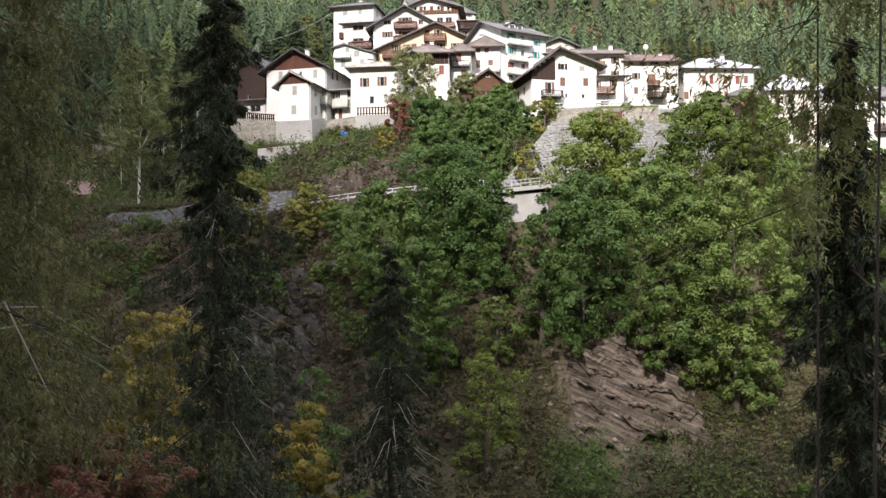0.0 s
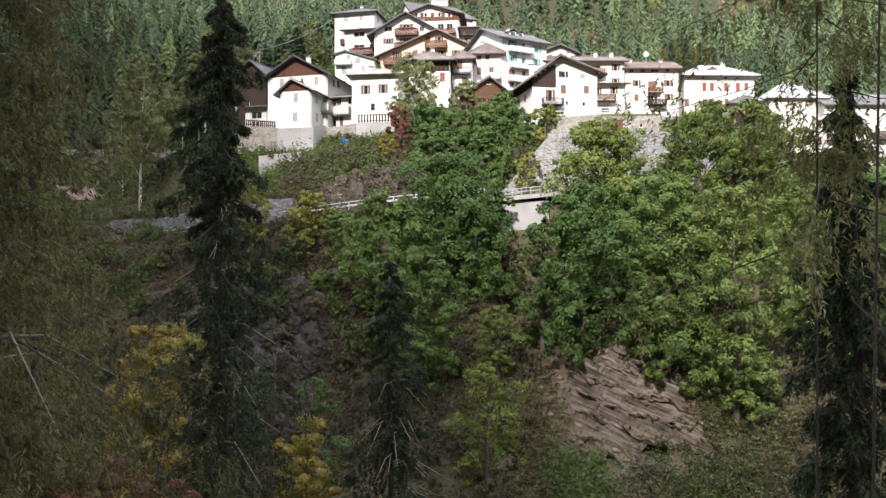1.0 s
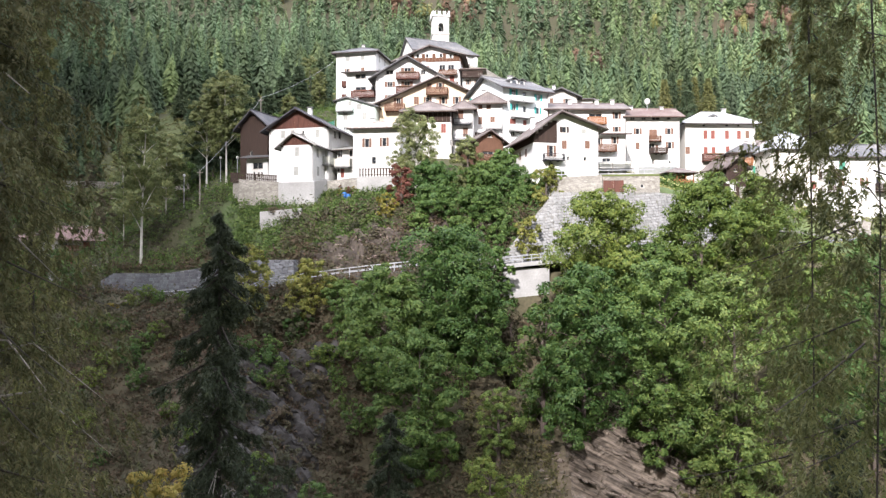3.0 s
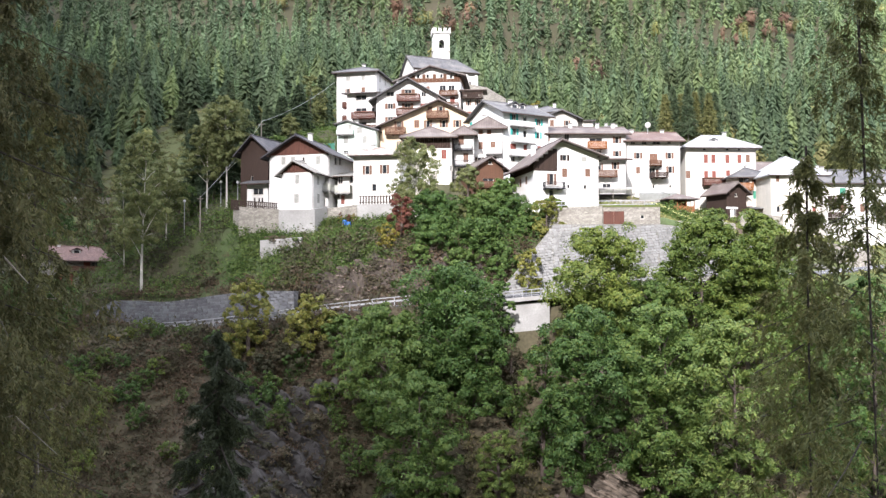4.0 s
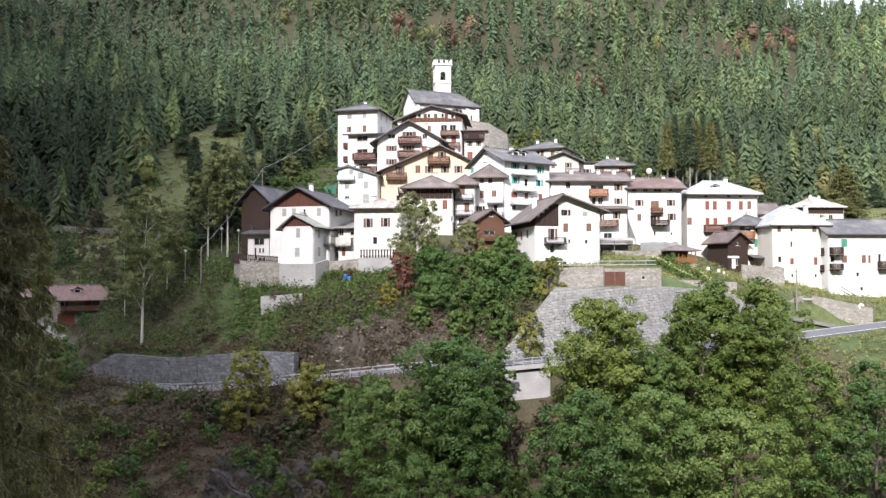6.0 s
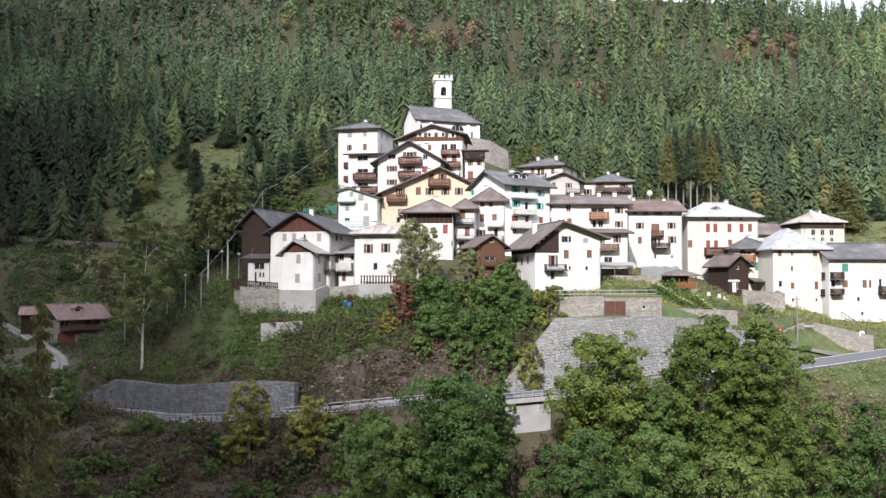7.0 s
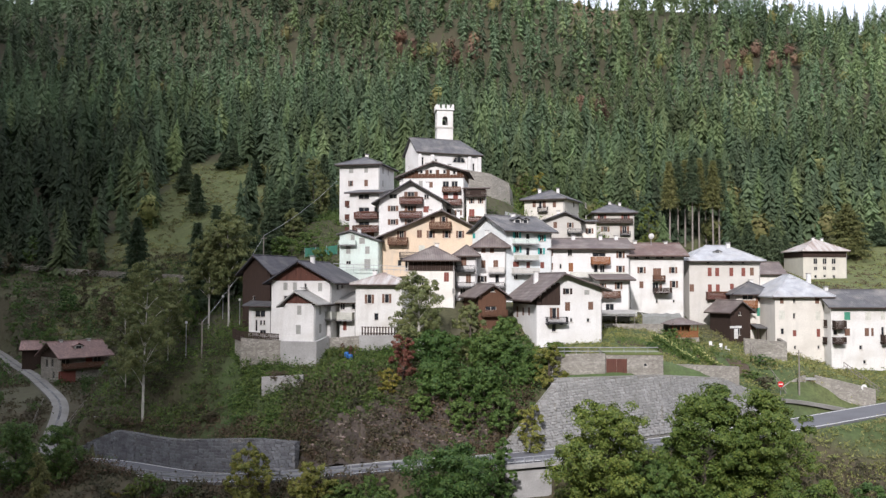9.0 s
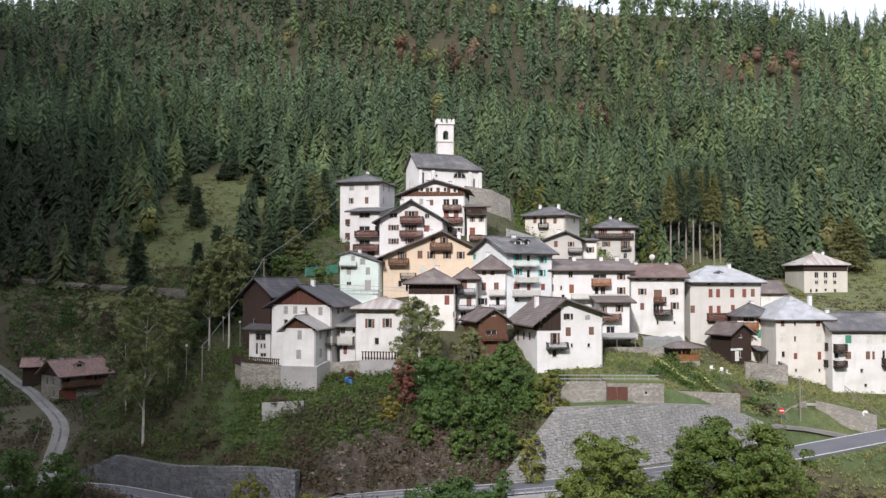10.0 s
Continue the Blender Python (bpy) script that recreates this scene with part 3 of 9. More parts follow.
def house(name, at, yaw, w, d, hl, hr, apex, roof, wall, roofing, label, openings=(), balconies=(), drop=6.0, over=0.8, timber=None, band=None, chimneys=(), category="house", end_hip=0.0, dormers=()):
    """A house with its origin at the front left corner at floor level, x along the front and y into the house.
    hl, hr: heights of the left and right eaves. apex: (place along the gable, height above the lower eave).
    roof: front (gable to the front), side (ridge along the front), hip, shed or flat."""
    root = thing(name, pose(*at, 0, 0, yaw), label, category)
    wm, rm = M[wall], M[roofing]
    h = min(hl, hr)
    ap, rise = apex
    if roof == "front":
        top_f = lambda u: hl + (h + rise - hl) * u / ap if u <= ap else h + rise + (hr - h - rise) * (u - ap) / (w - ap)
        top_l, top_r = (lambda u: hl), (lambda u: hr)
    elif roof == "side":
        top_f = lambda u: h
        top_l = lambda u: h + rise * min(u / (d / 2), (d - u) / (d / 2))
        top_r = top_l if not end_hip else (lambda u: h)
    elif roof == "shed":
        top_f, top_l = (lambda u: h), (lambda u: h + rise * u / d)
        top_r = top_l
    else:
        top_f = top_l = top_r = lambda u: h
    faces = {"f": (w, lambda u, v, i: (u, i, v), top_f), "r": (d, lambda u, v, i: (w - i, u, v), top_r),
             "l": (d, lambda u, v, i: (i, u, v), top_l), "b": (w, lambda u, v, i: (u, d - i, v), (lambda u: top_f(u)) if roof == "front" else (lambda u: h + (rise if roof == "shed" else 0)))}
    bm = bmesh.new()
    for k, (width, to3, top) in faces.items():
        holes = []
        for f, u, v, ow, oh, style, col in openings:
            if f == k:
                hw, hh = round(ow, 1) / 2, round(oh, 1) / 2
                a, b = max(0.05, u - hw), min(width - 0.05, u + hw)
                if b - a > 0.2 and not any(a < q[1] and b > q[0] and v - hh < q[3] and v + hh > q[2] for q in holes):
                    if style != "n":
                        holes.append((a, b, v - hh, v + hh))
        wall_face(bm, to3, width, (-drop, top), holes)
    part("wall", bm, wm, root)
    # openings
    turn = {"f": 0, "r": 90, "l": -90}
    for f, u, v, ow, oh, style, col in openings:
        place = {"f": (u, 0, v), "r": (w, u, v), "l": (0, u, v)}[f]
        win = None
        for pn, me in window_parts(ow, oh, style, col):
            if win is None:
                win = part("door" if oh > 1.75 else "window", me, None, root, m=pose(*place, 0, 0, turn[f]))
            else:
                part(pn, me, None, win)
    # timber cladding: gable fields and storey bands, proud of the plaster; some dark bands stand for shaded open lofts
    if timber and roof == "front":
        n = 12
        lo = h - 0.05 + (0.0 if timber[1] is None else timber[1])
        for i in range(n):
            a, c = w * i / n, w * (i + 1) / n - 0.03
            ta, tc = top_f(a) - 0.03, top_f(c) - 0.03
            if max(ta, tc) > lo + 0.05:
                b = bmesh.new()
                pts = [(a, lo), (c, lo), (c, max(tc, lo + 0.01)), (a, max(ta, lo + 0.01))]
                fr = [b.verts.new((p[0], -0.07, p[1])) for p in pts]
                bk = [b.verts.new((p[0], -0.004, p[1])) for p in pts]
                b.faces.new(fr)
                for q in range(4):
                    b.faces.new((fr[q], bk[q], bk[(q + 1) % 4], fr[(q + 1) % 4]))
                part("board", b, M[timber[0]], root)
    if band:
        colour, v0, v1, u0, u1, sides = (*band, 0.0, w, "lr")[:6] if len(band) == 3 else band
        def board(*c):
            b = bmesh.new()
            box(b, *c)
            part("board", b, M[colour], root)
        n = max(4, int(w / 0.7))
        for i in range(n):
            a, c = w * i / n, w * (i + 1) / n - 0.025
            if a < u0 - 0.01 or c > u1 + 0.3:
                continue
            hi = min(v1, top_f(a) - 0.06, top_f(c) - 0.06)
            cut = [(v - oh / 2 - 0.05, v + oh / 2 + 0.05) for f, u, v, ow, oh, s, cc in openings if f == "f" and u - ow * 0.6 < c and u + ow * 0.6 > a and v - oh / 2 < v1 and v + oh / 2 > v0]
            lo = v0
            for p, q in sorted(cut):
                if p > lo + 0.05:
                    board(a, -0.09, lo, c, -0.004, p)
                lo = max(lo, q)
            if hi > lo + 0.05:
                board(a, -0.09, lo, c, -0.004, hi)
        m_ = max(3, int(d / 0.7))
        for i in range(m_):
            a, c = d * i / m_, d * (i + 1) / m_ - 0.025
            gable = rise * (1 - max(abs(a - d / 2), abs(c - d / 2)) / (d / 2)) if roof == "side" else 0.0
            if "l" in sides:
                board(-0.09, a, v0, -0.004, c, min(v1, hl + gable - 0.06))
            if "r" in sides:
                board(w + 0.004, a, v0, w + 0.09, c, min(v1, hr + gable - 0.06))
    # roof
    b = bmesh.new()
    o, t = over, 0.22
    if roof == "front":
        sl, sr = (h + rise - hl) / ap, (h + rise - hr) / (w - ap)
        zr = h + rise + t
        slab(b, [(-o, -o, hl - sl * o + t), (ap, -o, zr), (ap, d + o, zr), (-o, d + o, hl - sl * o + t)], t)
        slab(b, [(ap, -o, zr), (w + o, -o, hr - sr * o + t), (w + o, d + o, hr - sr * o + t), (ap, d + o, zr)], t)
        ridge = [((ap, -o, zr), (ap, d + o, zr))]
        eaves = [((-o, -o, hl - sl * o), (-o, d + o, hl - sl * o)), ((w + o, -o, hr - sr * o), (w + o, d + o, hr - sr * o))]
    elif roof == "side":
        s = rise / (d / 2)
        zr, e = h + rise + t, h - s * o + t
        xr = w + o - end_hip
        slab(b, [(-o, -o, e), (w + o, -o, e), (xr, d / 2, zr), (-o, d / 2, zr)], t)
        slab(b, [(-o, d / 2, zr), (xr, d / 2, zr), (w + o, d + o, e), (-o, d + o, e)], t)
        if end_hip:
            slab(b, [(w + o, -o, e), (w + o, d + o, e), (xr, d / 2, zr)], t)
        ridge = [((-o, d / 2, zr), (xr, d / 2, zr))]
        eaves = [((-o, -o, e - t), (w + o, -o, e - t))]
    elif roof == "hip":
        e, zr = h + 0.05, h + rise + t
        r = min(w, d) / 2 + o
        A, B = ((-o + r, d / 2, zr), (w + o - r, d / 2, zr)) if w >= d else ((w / 2, -o + r, zr), (w / 2, d + o - r, zr))
        c = [(-o, -o, e), (w + o, -o, e), (w + o, d + o, e), (-o, d + o, e)]
        if w >= d:
            for pts in ([c[0], c[1], B, A], [c[2], c[3], A, B], [c[1], c[2], B], [c[3], c[0], A]):
                slab(b, pts, t)
        else:
            for pts in ([c[0], c[1], A], [c[2], c[3], B], [c[1], c[2], B, A], [c[3], c[0], A, B]):
                slab(b, pts, t)
        ridge = [(c[0], A), (c[1], B if w >= d else A), (A, B)]
        eaves = [(tuple(Vector(c[0]) - Vector((0, 0, t))), tuple(Vector(c[1]) - Vector((0, 0, t))))]
    elif roof == "shed":
        s = rise / d
        slab(b, [(-o, -o, h - s * o + t), (w + o, -o, h - s * o + t), (w + o, d + o, h + rise + s * o + t), (-o, d + o, h + rise + s * o + t)], t)
        ridge, eaves = [], [((-o, -o, h - s * o), (w + o, -o, h - s * o))]
    else:
        slab(b, [(-o, -o, h + t), (w + o, -o, h + t), (w + o, d + o, h + t), (-o, d + o, h + t)], t)
        ridge, eaves = [], []
    bmesh.ops.remove_doubles(b, verts=b.verts, dist=0.001)
    rf = part("roof", b, rm, root)
    for a, c in ridge:
        if (Vector(a) - Vector(c)).length > 0.3:
            k = bmesh.new()
            tube(k, [Vector(a) + Vector((0, 0, 0.02)), Vector(c) + Vector((0, 0, 0.02))], [0.12, 0.12], 6)
            part("ridge_cap", k, rm, rf)
    for a, c in eaves:
        if roofing not in ("wood_dark",) and over > 0.2:
            k = bmesh.new()
            tube(k, [Vector(a), Vector(c)], [0.09, 0.09], 6)
            part("gutter", k, M["wood_dark"], rf)
    if category == "house" and h > 4:
        k = bmesh.new()
        px = w - 0.12
        tube(k, [(px, -o * 0.8, h - 0.1), (px, -0.1, h - 0.7), (px, -0.1, -drop * 0.4)], [0.06, 0.06, 0.06], 6)
        part("downpipe", k, M["concrete"], root)
    # rafter tails under a front gable's verge
    if roof == "front" and over > 0.5:
        for sx, zz, s in ((0.15, hl, (h + rise - hl) / ap), (w - 0.15, hr, (h + rise - hr) / (w - ap))):
            k = bmesh.new()
            box(k, sx - 0.1, -o + 0.1, zz - 0.3, sx + 0.1, 0.0, zz - 0.1)
            part("purlin", k, M["wood_dark"], root)
        k = bmesh.new()
        box(k, ap - 0.1, -o + 0.1, h + rise - 0.28, ap + 0.1, 0.0, h + rise - 0.08)
        part("purlin", k, M["wood_dark"], root)
    # balconies
    for f, u0, u1, v, hh, depth, style in balconies:
        bal = None
        cm = {"f": pose(0, 0, 0), "r": pose(w, 0, 0, 0, 0, 90), "l": pose(0, 0, 0, 0, 0, -90)}[f]
        if f == "l":
            u0, u1 = -u1, -u0
        k = bmesh.new()
        box(k, u0, -depth, v - 0.14, u1, -0.004, v)
        for bx in np.arange(u0 + 0.15, u1, max(0.9, (u1 - u0) / 3)):
            box(k, bx, -depth + 0.1, v - 0.3, bx + 0.12, -0.004, v - 0.145)
        bal = part("balcony", k, M["concrete" if style in ("white", "salmon", "mint") else style], root, m=cm)
        mt = {"iron": "iron", "white": "sh_cream", "salmon": "pink", "mint": "mint"}.get(style, style)
        k = bmesh.new()
        box(k, u0, -depth, v + hh - 0.08, u1, -depth + 0.08, v + hh)
        box(k, u0, -depth, v + 0.08, u1, -depth + 0.06, v + 0.16)
        for sx in (u0, u1 - 0.07):
            box(k, sx, -depth + 0.08, v + hh - 0.08, sx + 0.07, -0.004, v + hh)
            box(k, sx, -depth, v + 0.002, sx + 0.07, -depth + 0.07, v + hh - 0.082)
        part("handrail", k, M[mt], bal)
        step, bw = (0.16, 0.05) if style == "iron" else (0.2, 0.165)
        bars = [(bx, -depth + 0.02, v + 0.165, bx + bw, -depth + 0.045, v + hh - 0.085) for bx in np.arange(u0 + 0.08, u1 - 0.1, step)]
        bars += [(sx, by, v + 0.1, sx + 0.03, by + bw, v + hh - 0.085) for by in np.arange(-depth + 0.1, -0.1, step) for sx in (u0 + 0.02, u1 - 0.05)]
        for bar in bars:
            k = bmesh.new()
            box(k, *bar)
            part("baluster", k, M[mt], bal)
        if u1 - u0 > 2.5 and style == "wood_red":
            rng = random.Random(int(u0 * 10 + v * 100))
            k = bmesh.new()
            a, c = u0 + 0.3 + rng.random() * 0.5, u1 - 0.3 - rng.random() * 0.9
            ring = []
            for bx in np.arange(a, c, 0.13):
                e = rng.uniform(0.02, 0.13)
                ring.append([k.verts.new((bx, -depth + p, v + hh + q)) for p, q in ((-0.02, -0.2 - e * 0.5), (-0.16 - e * 0.3, -0.12), (-0.13, e), (0.06, e * 0.9), (0.05, -0.1))])
            for r, s in zip(ring, ring[1:]):
                for q in range(5):
                    k.faces.new((r[q], r[(q + 1) % 5], s[(q + 1) % 5], s[q]))
            if len(ring) > 2:
                k.faces.new(ring[0])
                k.faces.new(ring[-1])
                part("flower_box", k, M["leaf_red"], bal)
            else:
                k.free()
    for dx, dy, dz, dw in dormers:
        k = bmesh.new()
        box(k, dx - dw / 2, dy, dz - 0.6, dx + dw / 2, dy + 2.2, dz + 0.9)
        c = part("dormer", k, M["white"], root)
        k = bmesh.new()
        slab(k, [(dx - dw / 2 - 0.3, dy - 0.3, dz + 0.85), (dx, dy - 0.3, dz + 0.85 + dw * 0.35), (dx, dy + 2.6, dz + 0.85 + dw * 0.35), (dx - dw / 2 - 0.3, dy + 2.6, dz + 0.85)], 0.12)
        slab(k, [(dx, dy - 0.3, dz + 0.85 + dw * 0.35), (dx + dw / 2 + 0.3, dy - 0.3, dz + 0.85), (dx + dw / 2 + 0.3, dy + 2.6, dz + 0.85), (dx, dy + 2.6, dz + 0.85 + dw * 0.35)], 0.12)
        part("dormer_roof", k, rm, c)
        k = bmesh.new()
        box(k, dx - dw * 0.3, dy - 0.03, dz + 0.1, dx + dw * 0.3, dy - 0.004, dz + 0.8)
        part("pane", k, M["glass"], c)
    for cx, cy, ch in chimneys:
        zb = h + rise * 0.35
        k = bmesh.new()
        box(k, cx - 0.3, cy - 0.3, zb, cx + 0.3, cy + 0.3, h + rise + ch)
        c = part("chimney", k, M["white"], root)
        k = bmesh.new()
        box(k, cx - 0.42, cy - 0.42, h + rise + ch + 0.15, cx + 0.42, cy + 0.42, h + rise + ch + 0.23)
        for ax in (-0.28, 0.2):
            for ay in (-0.28, 0.2):
                box(k, cx + ax, cy + ay, h + rise + ch, cx + ax + 0.08, cy + ay + 0.08, h + rise + ch + 0.15)
        part("chimney_cap", k, M["concrete"], c)
    return root



house("house", (-25.28, 132.00, 45.97), -14, 5.13, 9, 5.77, 5.77, (2.02, 1.59), "front", "white", "roof_metal",
      "small white house with pale corrugated roof above a concrete wall",
      [('f', 2.54, 4.69, 0.7, 1.4, 'c', 'sh_grey'), ('f', 2.41, 1.78, 0.8, 1.4, 'c', 'sh_grey'), ('r', 1.85, 4.62, 0.9, 1.3, 'c', 'sh_grey'), ('r', 1.97, 1.89, 0.9, 1.4, 'c', 'sh_grey'), ('r', 4.73, 1.55, 0.9, 1.8, 's', '')],
      [('r', 3.57, 9, 3.23, 1.15, 1.2, 'white')], timber=('wood_red', None), drop=3.0, chimneys=[(1.5, 4.0, 0.5)])
house("house", (-28.30, 137.50, 46.42), -14, 10.07, 11, 8.71, 8.71, (4.79, 2.83), "front", "white", "roof_dark",
      "large white house with red timber gable and dark sheet roof",
      [('f', 2.37, 7.76, 0.7, 1.2, 'c', 'sh_grey'), ('f', 3.97, 7.78, 0.7, 1.2, 'c', 'sh_grey'), ('f', 5.75, 7.65, 0.4, 1.2, 's', ''), ('f', 8.2, 7.68, 0.7, 1.3, 'c', 'sh_grey'), ('f', 2.39, 5.88, 0.7, 0.9, 's', ''), ('r', 2.67, 7.85, 0.9, 1.2, 's', ''), ('r', 4.6, 8.08, 0.9, 1.2, 's', '')],
      [], timber=('wood_red', None), chimneys=[(5.2, 4, 0.9)], over=1.1)
house("house", (-17.47, 137.00, 46.51), -14, 2.75, 6, 5.22, 5.22, (1.38, 1.20), "shed", "white", "roof_metal",
      "low white annexe with sloping pale roof between two houses",
      [('f', 0.44, 4.64, 0.8, 1.2, 's', ''), ('f', 2.26, 4.68, 0.6, 1.2, 's', ''), ('f', 0.08, 2.14, 0.5, 0.8, 's', ''), ('f', 0.87, 1.72, 0.6, 1.8, 'c', 'sh_red')],
      [('f', -0.02, 2.49, 2.49, 1.17, 1.2, 'white')])
house("barn", (-34.44, 144.00, 50.44), -20, 5.20, 12, 6.26, 6.26, (2.43, 2.36), "front", "wood_dark", "roof_dark",
      "dark timber barn with grey sheet roof",
      [('f', 2.15, 1.59, 0.5, 1.1, 's', '')],
      [], over=0.9, category='barn')
house("house", (-32.66, 141.00, 46.24), -14, 3.94, 4, 4.84, 4.84, (1.97, 0.90), "shed", "white", "roof_slate",
      "white ground floor under a dark lean-to roof",
      [('f', 1.96, 3.52, 1.8, 1.1, 's', ''), ('f', 1.31, 1.63, 0.4, 1.9, 's', ''), ('f', 2.1, 2.1, 0.4, 0.8, 's', ''), ('f', 2.67, 2.11, 0.4, 0.8, 's', ''), ('f', 2.45, 0.66, 1.1, 0.6, 's', '')],
      [], over=0.9)
house("house", (-14.64, 134.00, 47.45), -6, 7.41, 9, 7.14, 7.14, (3.71, 1.50), "hip", "worn", "roof_rust",
      "plain off-white house with rust-streaked metal roof",
      [('f', 2.15, 4.86, 0.7, 1.4, 'o', 'sh_brown'), ('f', 4.84, 4.95, 0.7, 1.4, 'o', 'sh_brown'), ('f', 3.23, 2.16, 0.7, 1.1, 's', '')],
      [], chimneys=[(2.2, 4.0, 0.5)])
house("house", (-20.08, 156.00, 56.99), -8, 7.22, 8, 6.38, 5.13, (1.86, 1.75), "front", "mint", "roof_slate",
      "pale mint house with low roof and shuttered windows",
      [('f', 2.39, 5.54, 0.7, 1.5, 'c', 'sh_grey'), ('f', 4.11, 5.2, 1.0, 1.1, 'c', 'sh_grey'), ('f', 1.6, 3.53, 0.8, 1.3, 'c', 'sh_grey'), ('f', 5.08, 3.53, 0.8, 1.3, 'c', 'sh_grey'), ('f', 1.62, 1.31, 0.9, 0.6, 's', ''), ('f', 5.1, 1.02, 1.1, 1.8, 'c', 'sh_grey')],
      [('f', 0.07, 3.08, 4.47, 0.8, 0.9, 'mint')], over=0.5, chimneys=[(2.7, 3.6, 0.5)])
house("house", (-12.53, 157.00, 56.82), -5, 18.18, 12, 6.25, 7.01, (10.77, 4.47), "front", "peach", "roof_brown",
      "apricot plastered house with brown shutters and wooden balconies",
      [('f', 6.72, 6.65, 0.9, 1.4, 'c', 'sh_brown'), ('f', 8.75, 6.58, 0.7, 1.3, 'o', 'sh_brown'), ('f', 11.59, 6.58, 0.7, 1.3, 'o', 'sh_brown'), ('f', 14.02, 6.55, 0.7, 1.3, 'o', 'sh_brown'), ('f', 11.05, 9.17, 0.7, 1.2, 'o', 'sh_brown'), ('f', 9.09, 9.18, 0.8, 1.1, 'c', 'sh_brown'), ('f', 3.49, 6.42, 0.8, 1.6, 'o', 'sh_brown'), ('f', 2.31, 3.99, 1.1, 1.3, 'c', 'peach'), ('f', 4.62, 3.99, 1.0, 1.5, 'c', 'peach'), ('f', 7.14, 4.06, 1.1, 1.1, 'c', 'sh_cream'), ('f', 3.13, 1.46, 0.7, 1.1, 's', ''), ('f', 4.43, 0.86, 0.5, 1.7, 's', '')],
      [('f', 8.58, 12.47, 7.59, 1.18, 1.1, 'wood_brown'), ('f', 1.11, 4.69, 4.8, 1.2, 1.1, 'wood_brown'), ('f', 3.23, 6.06, 2.37, 1.01, 0.9, 'iron')], over=1.2, chimneys=[(8.0, 5.4, 0.5), (13.1, 7.2, 0.4)])
house("house", (-24.17, 186.00, 69.22), -12, 8.88, 11, 10.47, 10.47, (4.44, 2.00), "hip", "white", "roof_slate",
      "tall white house with hipped grey roof",
      [('f', 2.56, 9.29, 1.0, 1.2, 'c', 'sh_grey'), ('f', 5.91, 9.33, 0.8, 1.2, 'c', 'sh_grey'), ('f', 2.49, 6.51, 0.5, 1.2, 'o', 'sh_brown'), ('f', 5.93, 6.53, 0.8, 1.4, 'c', 'sh_brown'), ('r', 2.59, 9.42, 0.9, 1.4, 'c', 'sh_grey'), ('r', 6.57, 9.54, 0.9, 1.4, 'c', 'sh_grey'), ('r', 2.5, 6.58, 0.9, 1.4, 'c', 'sh_grey')],
      [], over=0.9, chimneys=[(4.5, 5, 0.7)])
house("house", (-20.42, 173.00, 63.66), -10, 6.12, 8, 8.78, 8.78, (3.06, 1.20), "shed", "white", "roof_slate",
      "white house with red-brown wooden balconies and blue-grey roof",
      [('f', 2.93, 8.0, 2.2, 1.0, 's', ''), ('f', 2.95, 5.39, 2.2, 1.0, 's', ''), ('f', 2.96, 2.6, 2.2, 1.0, 's', ''), ('f', 5.37, 5.37, 0.7, 1.1, 's', ''), ('f', 4.32, 0.54, 1.5, 1.1, 'c', 'wood_brown')],
      [('f', 1.22, 6.1, 3.72, 1.2, 1.2, 'wood_red'), ('f', 0.92, 6.12, 1.04, 1.2, 1.2, 'wood_red'), ('l', 0, 1, 6.19, 1.09, 1, 'wood_red'), ('l', 0, 1, 3.55, 1.01, 1, 'wood_red'), ('l', 0, 1, 1.09, 0.94, 1, 'wood_red')], over=0.9)
house("house", (-14.12, 168.00, 63.90), -4, 12.28, 10, 6.64, 6.64, (6.16, 3.56), "front", "white", "roof_slate",
      "white gabled house with red-brown wooden balconies",
      [('f', 2.71, 7.42, 1.5, 0.9, 's', ''), ('f', 9.18, 7.29, 0.9, 0.9, 's', ''), ('f', 2.72, 5.07, 1.0, 1.1, 'o', 'sh_brown'), ('f', 9.12, 4.87, 1.1, 1.2, 'c', 'sh_red'), ('f', 2.73, 2.46, 1.0, 1.1, 'o', 'sh_brown'), ('f', 6.17, 7.66, 1.3, 1.2, 'o', 'sh_brown'), ('f', 6.07, 4.99, 1.1, 1.2, 'o', 'sh_brown'), ('f', 5.82, 2.46, 0.8, 1.1, 'o', 'sh_brown')],
      [('f', 4.06, 8.53, 5.97, 1.2, 1.2, 'wood_red'), ('f', 4.0, 8.36, 3.33, 1.12, 1.2, 'wood_red')], over=1.3, chimneys=[(3.7, 4.5, 0.5), (8.8, 6.0, 0.4)])
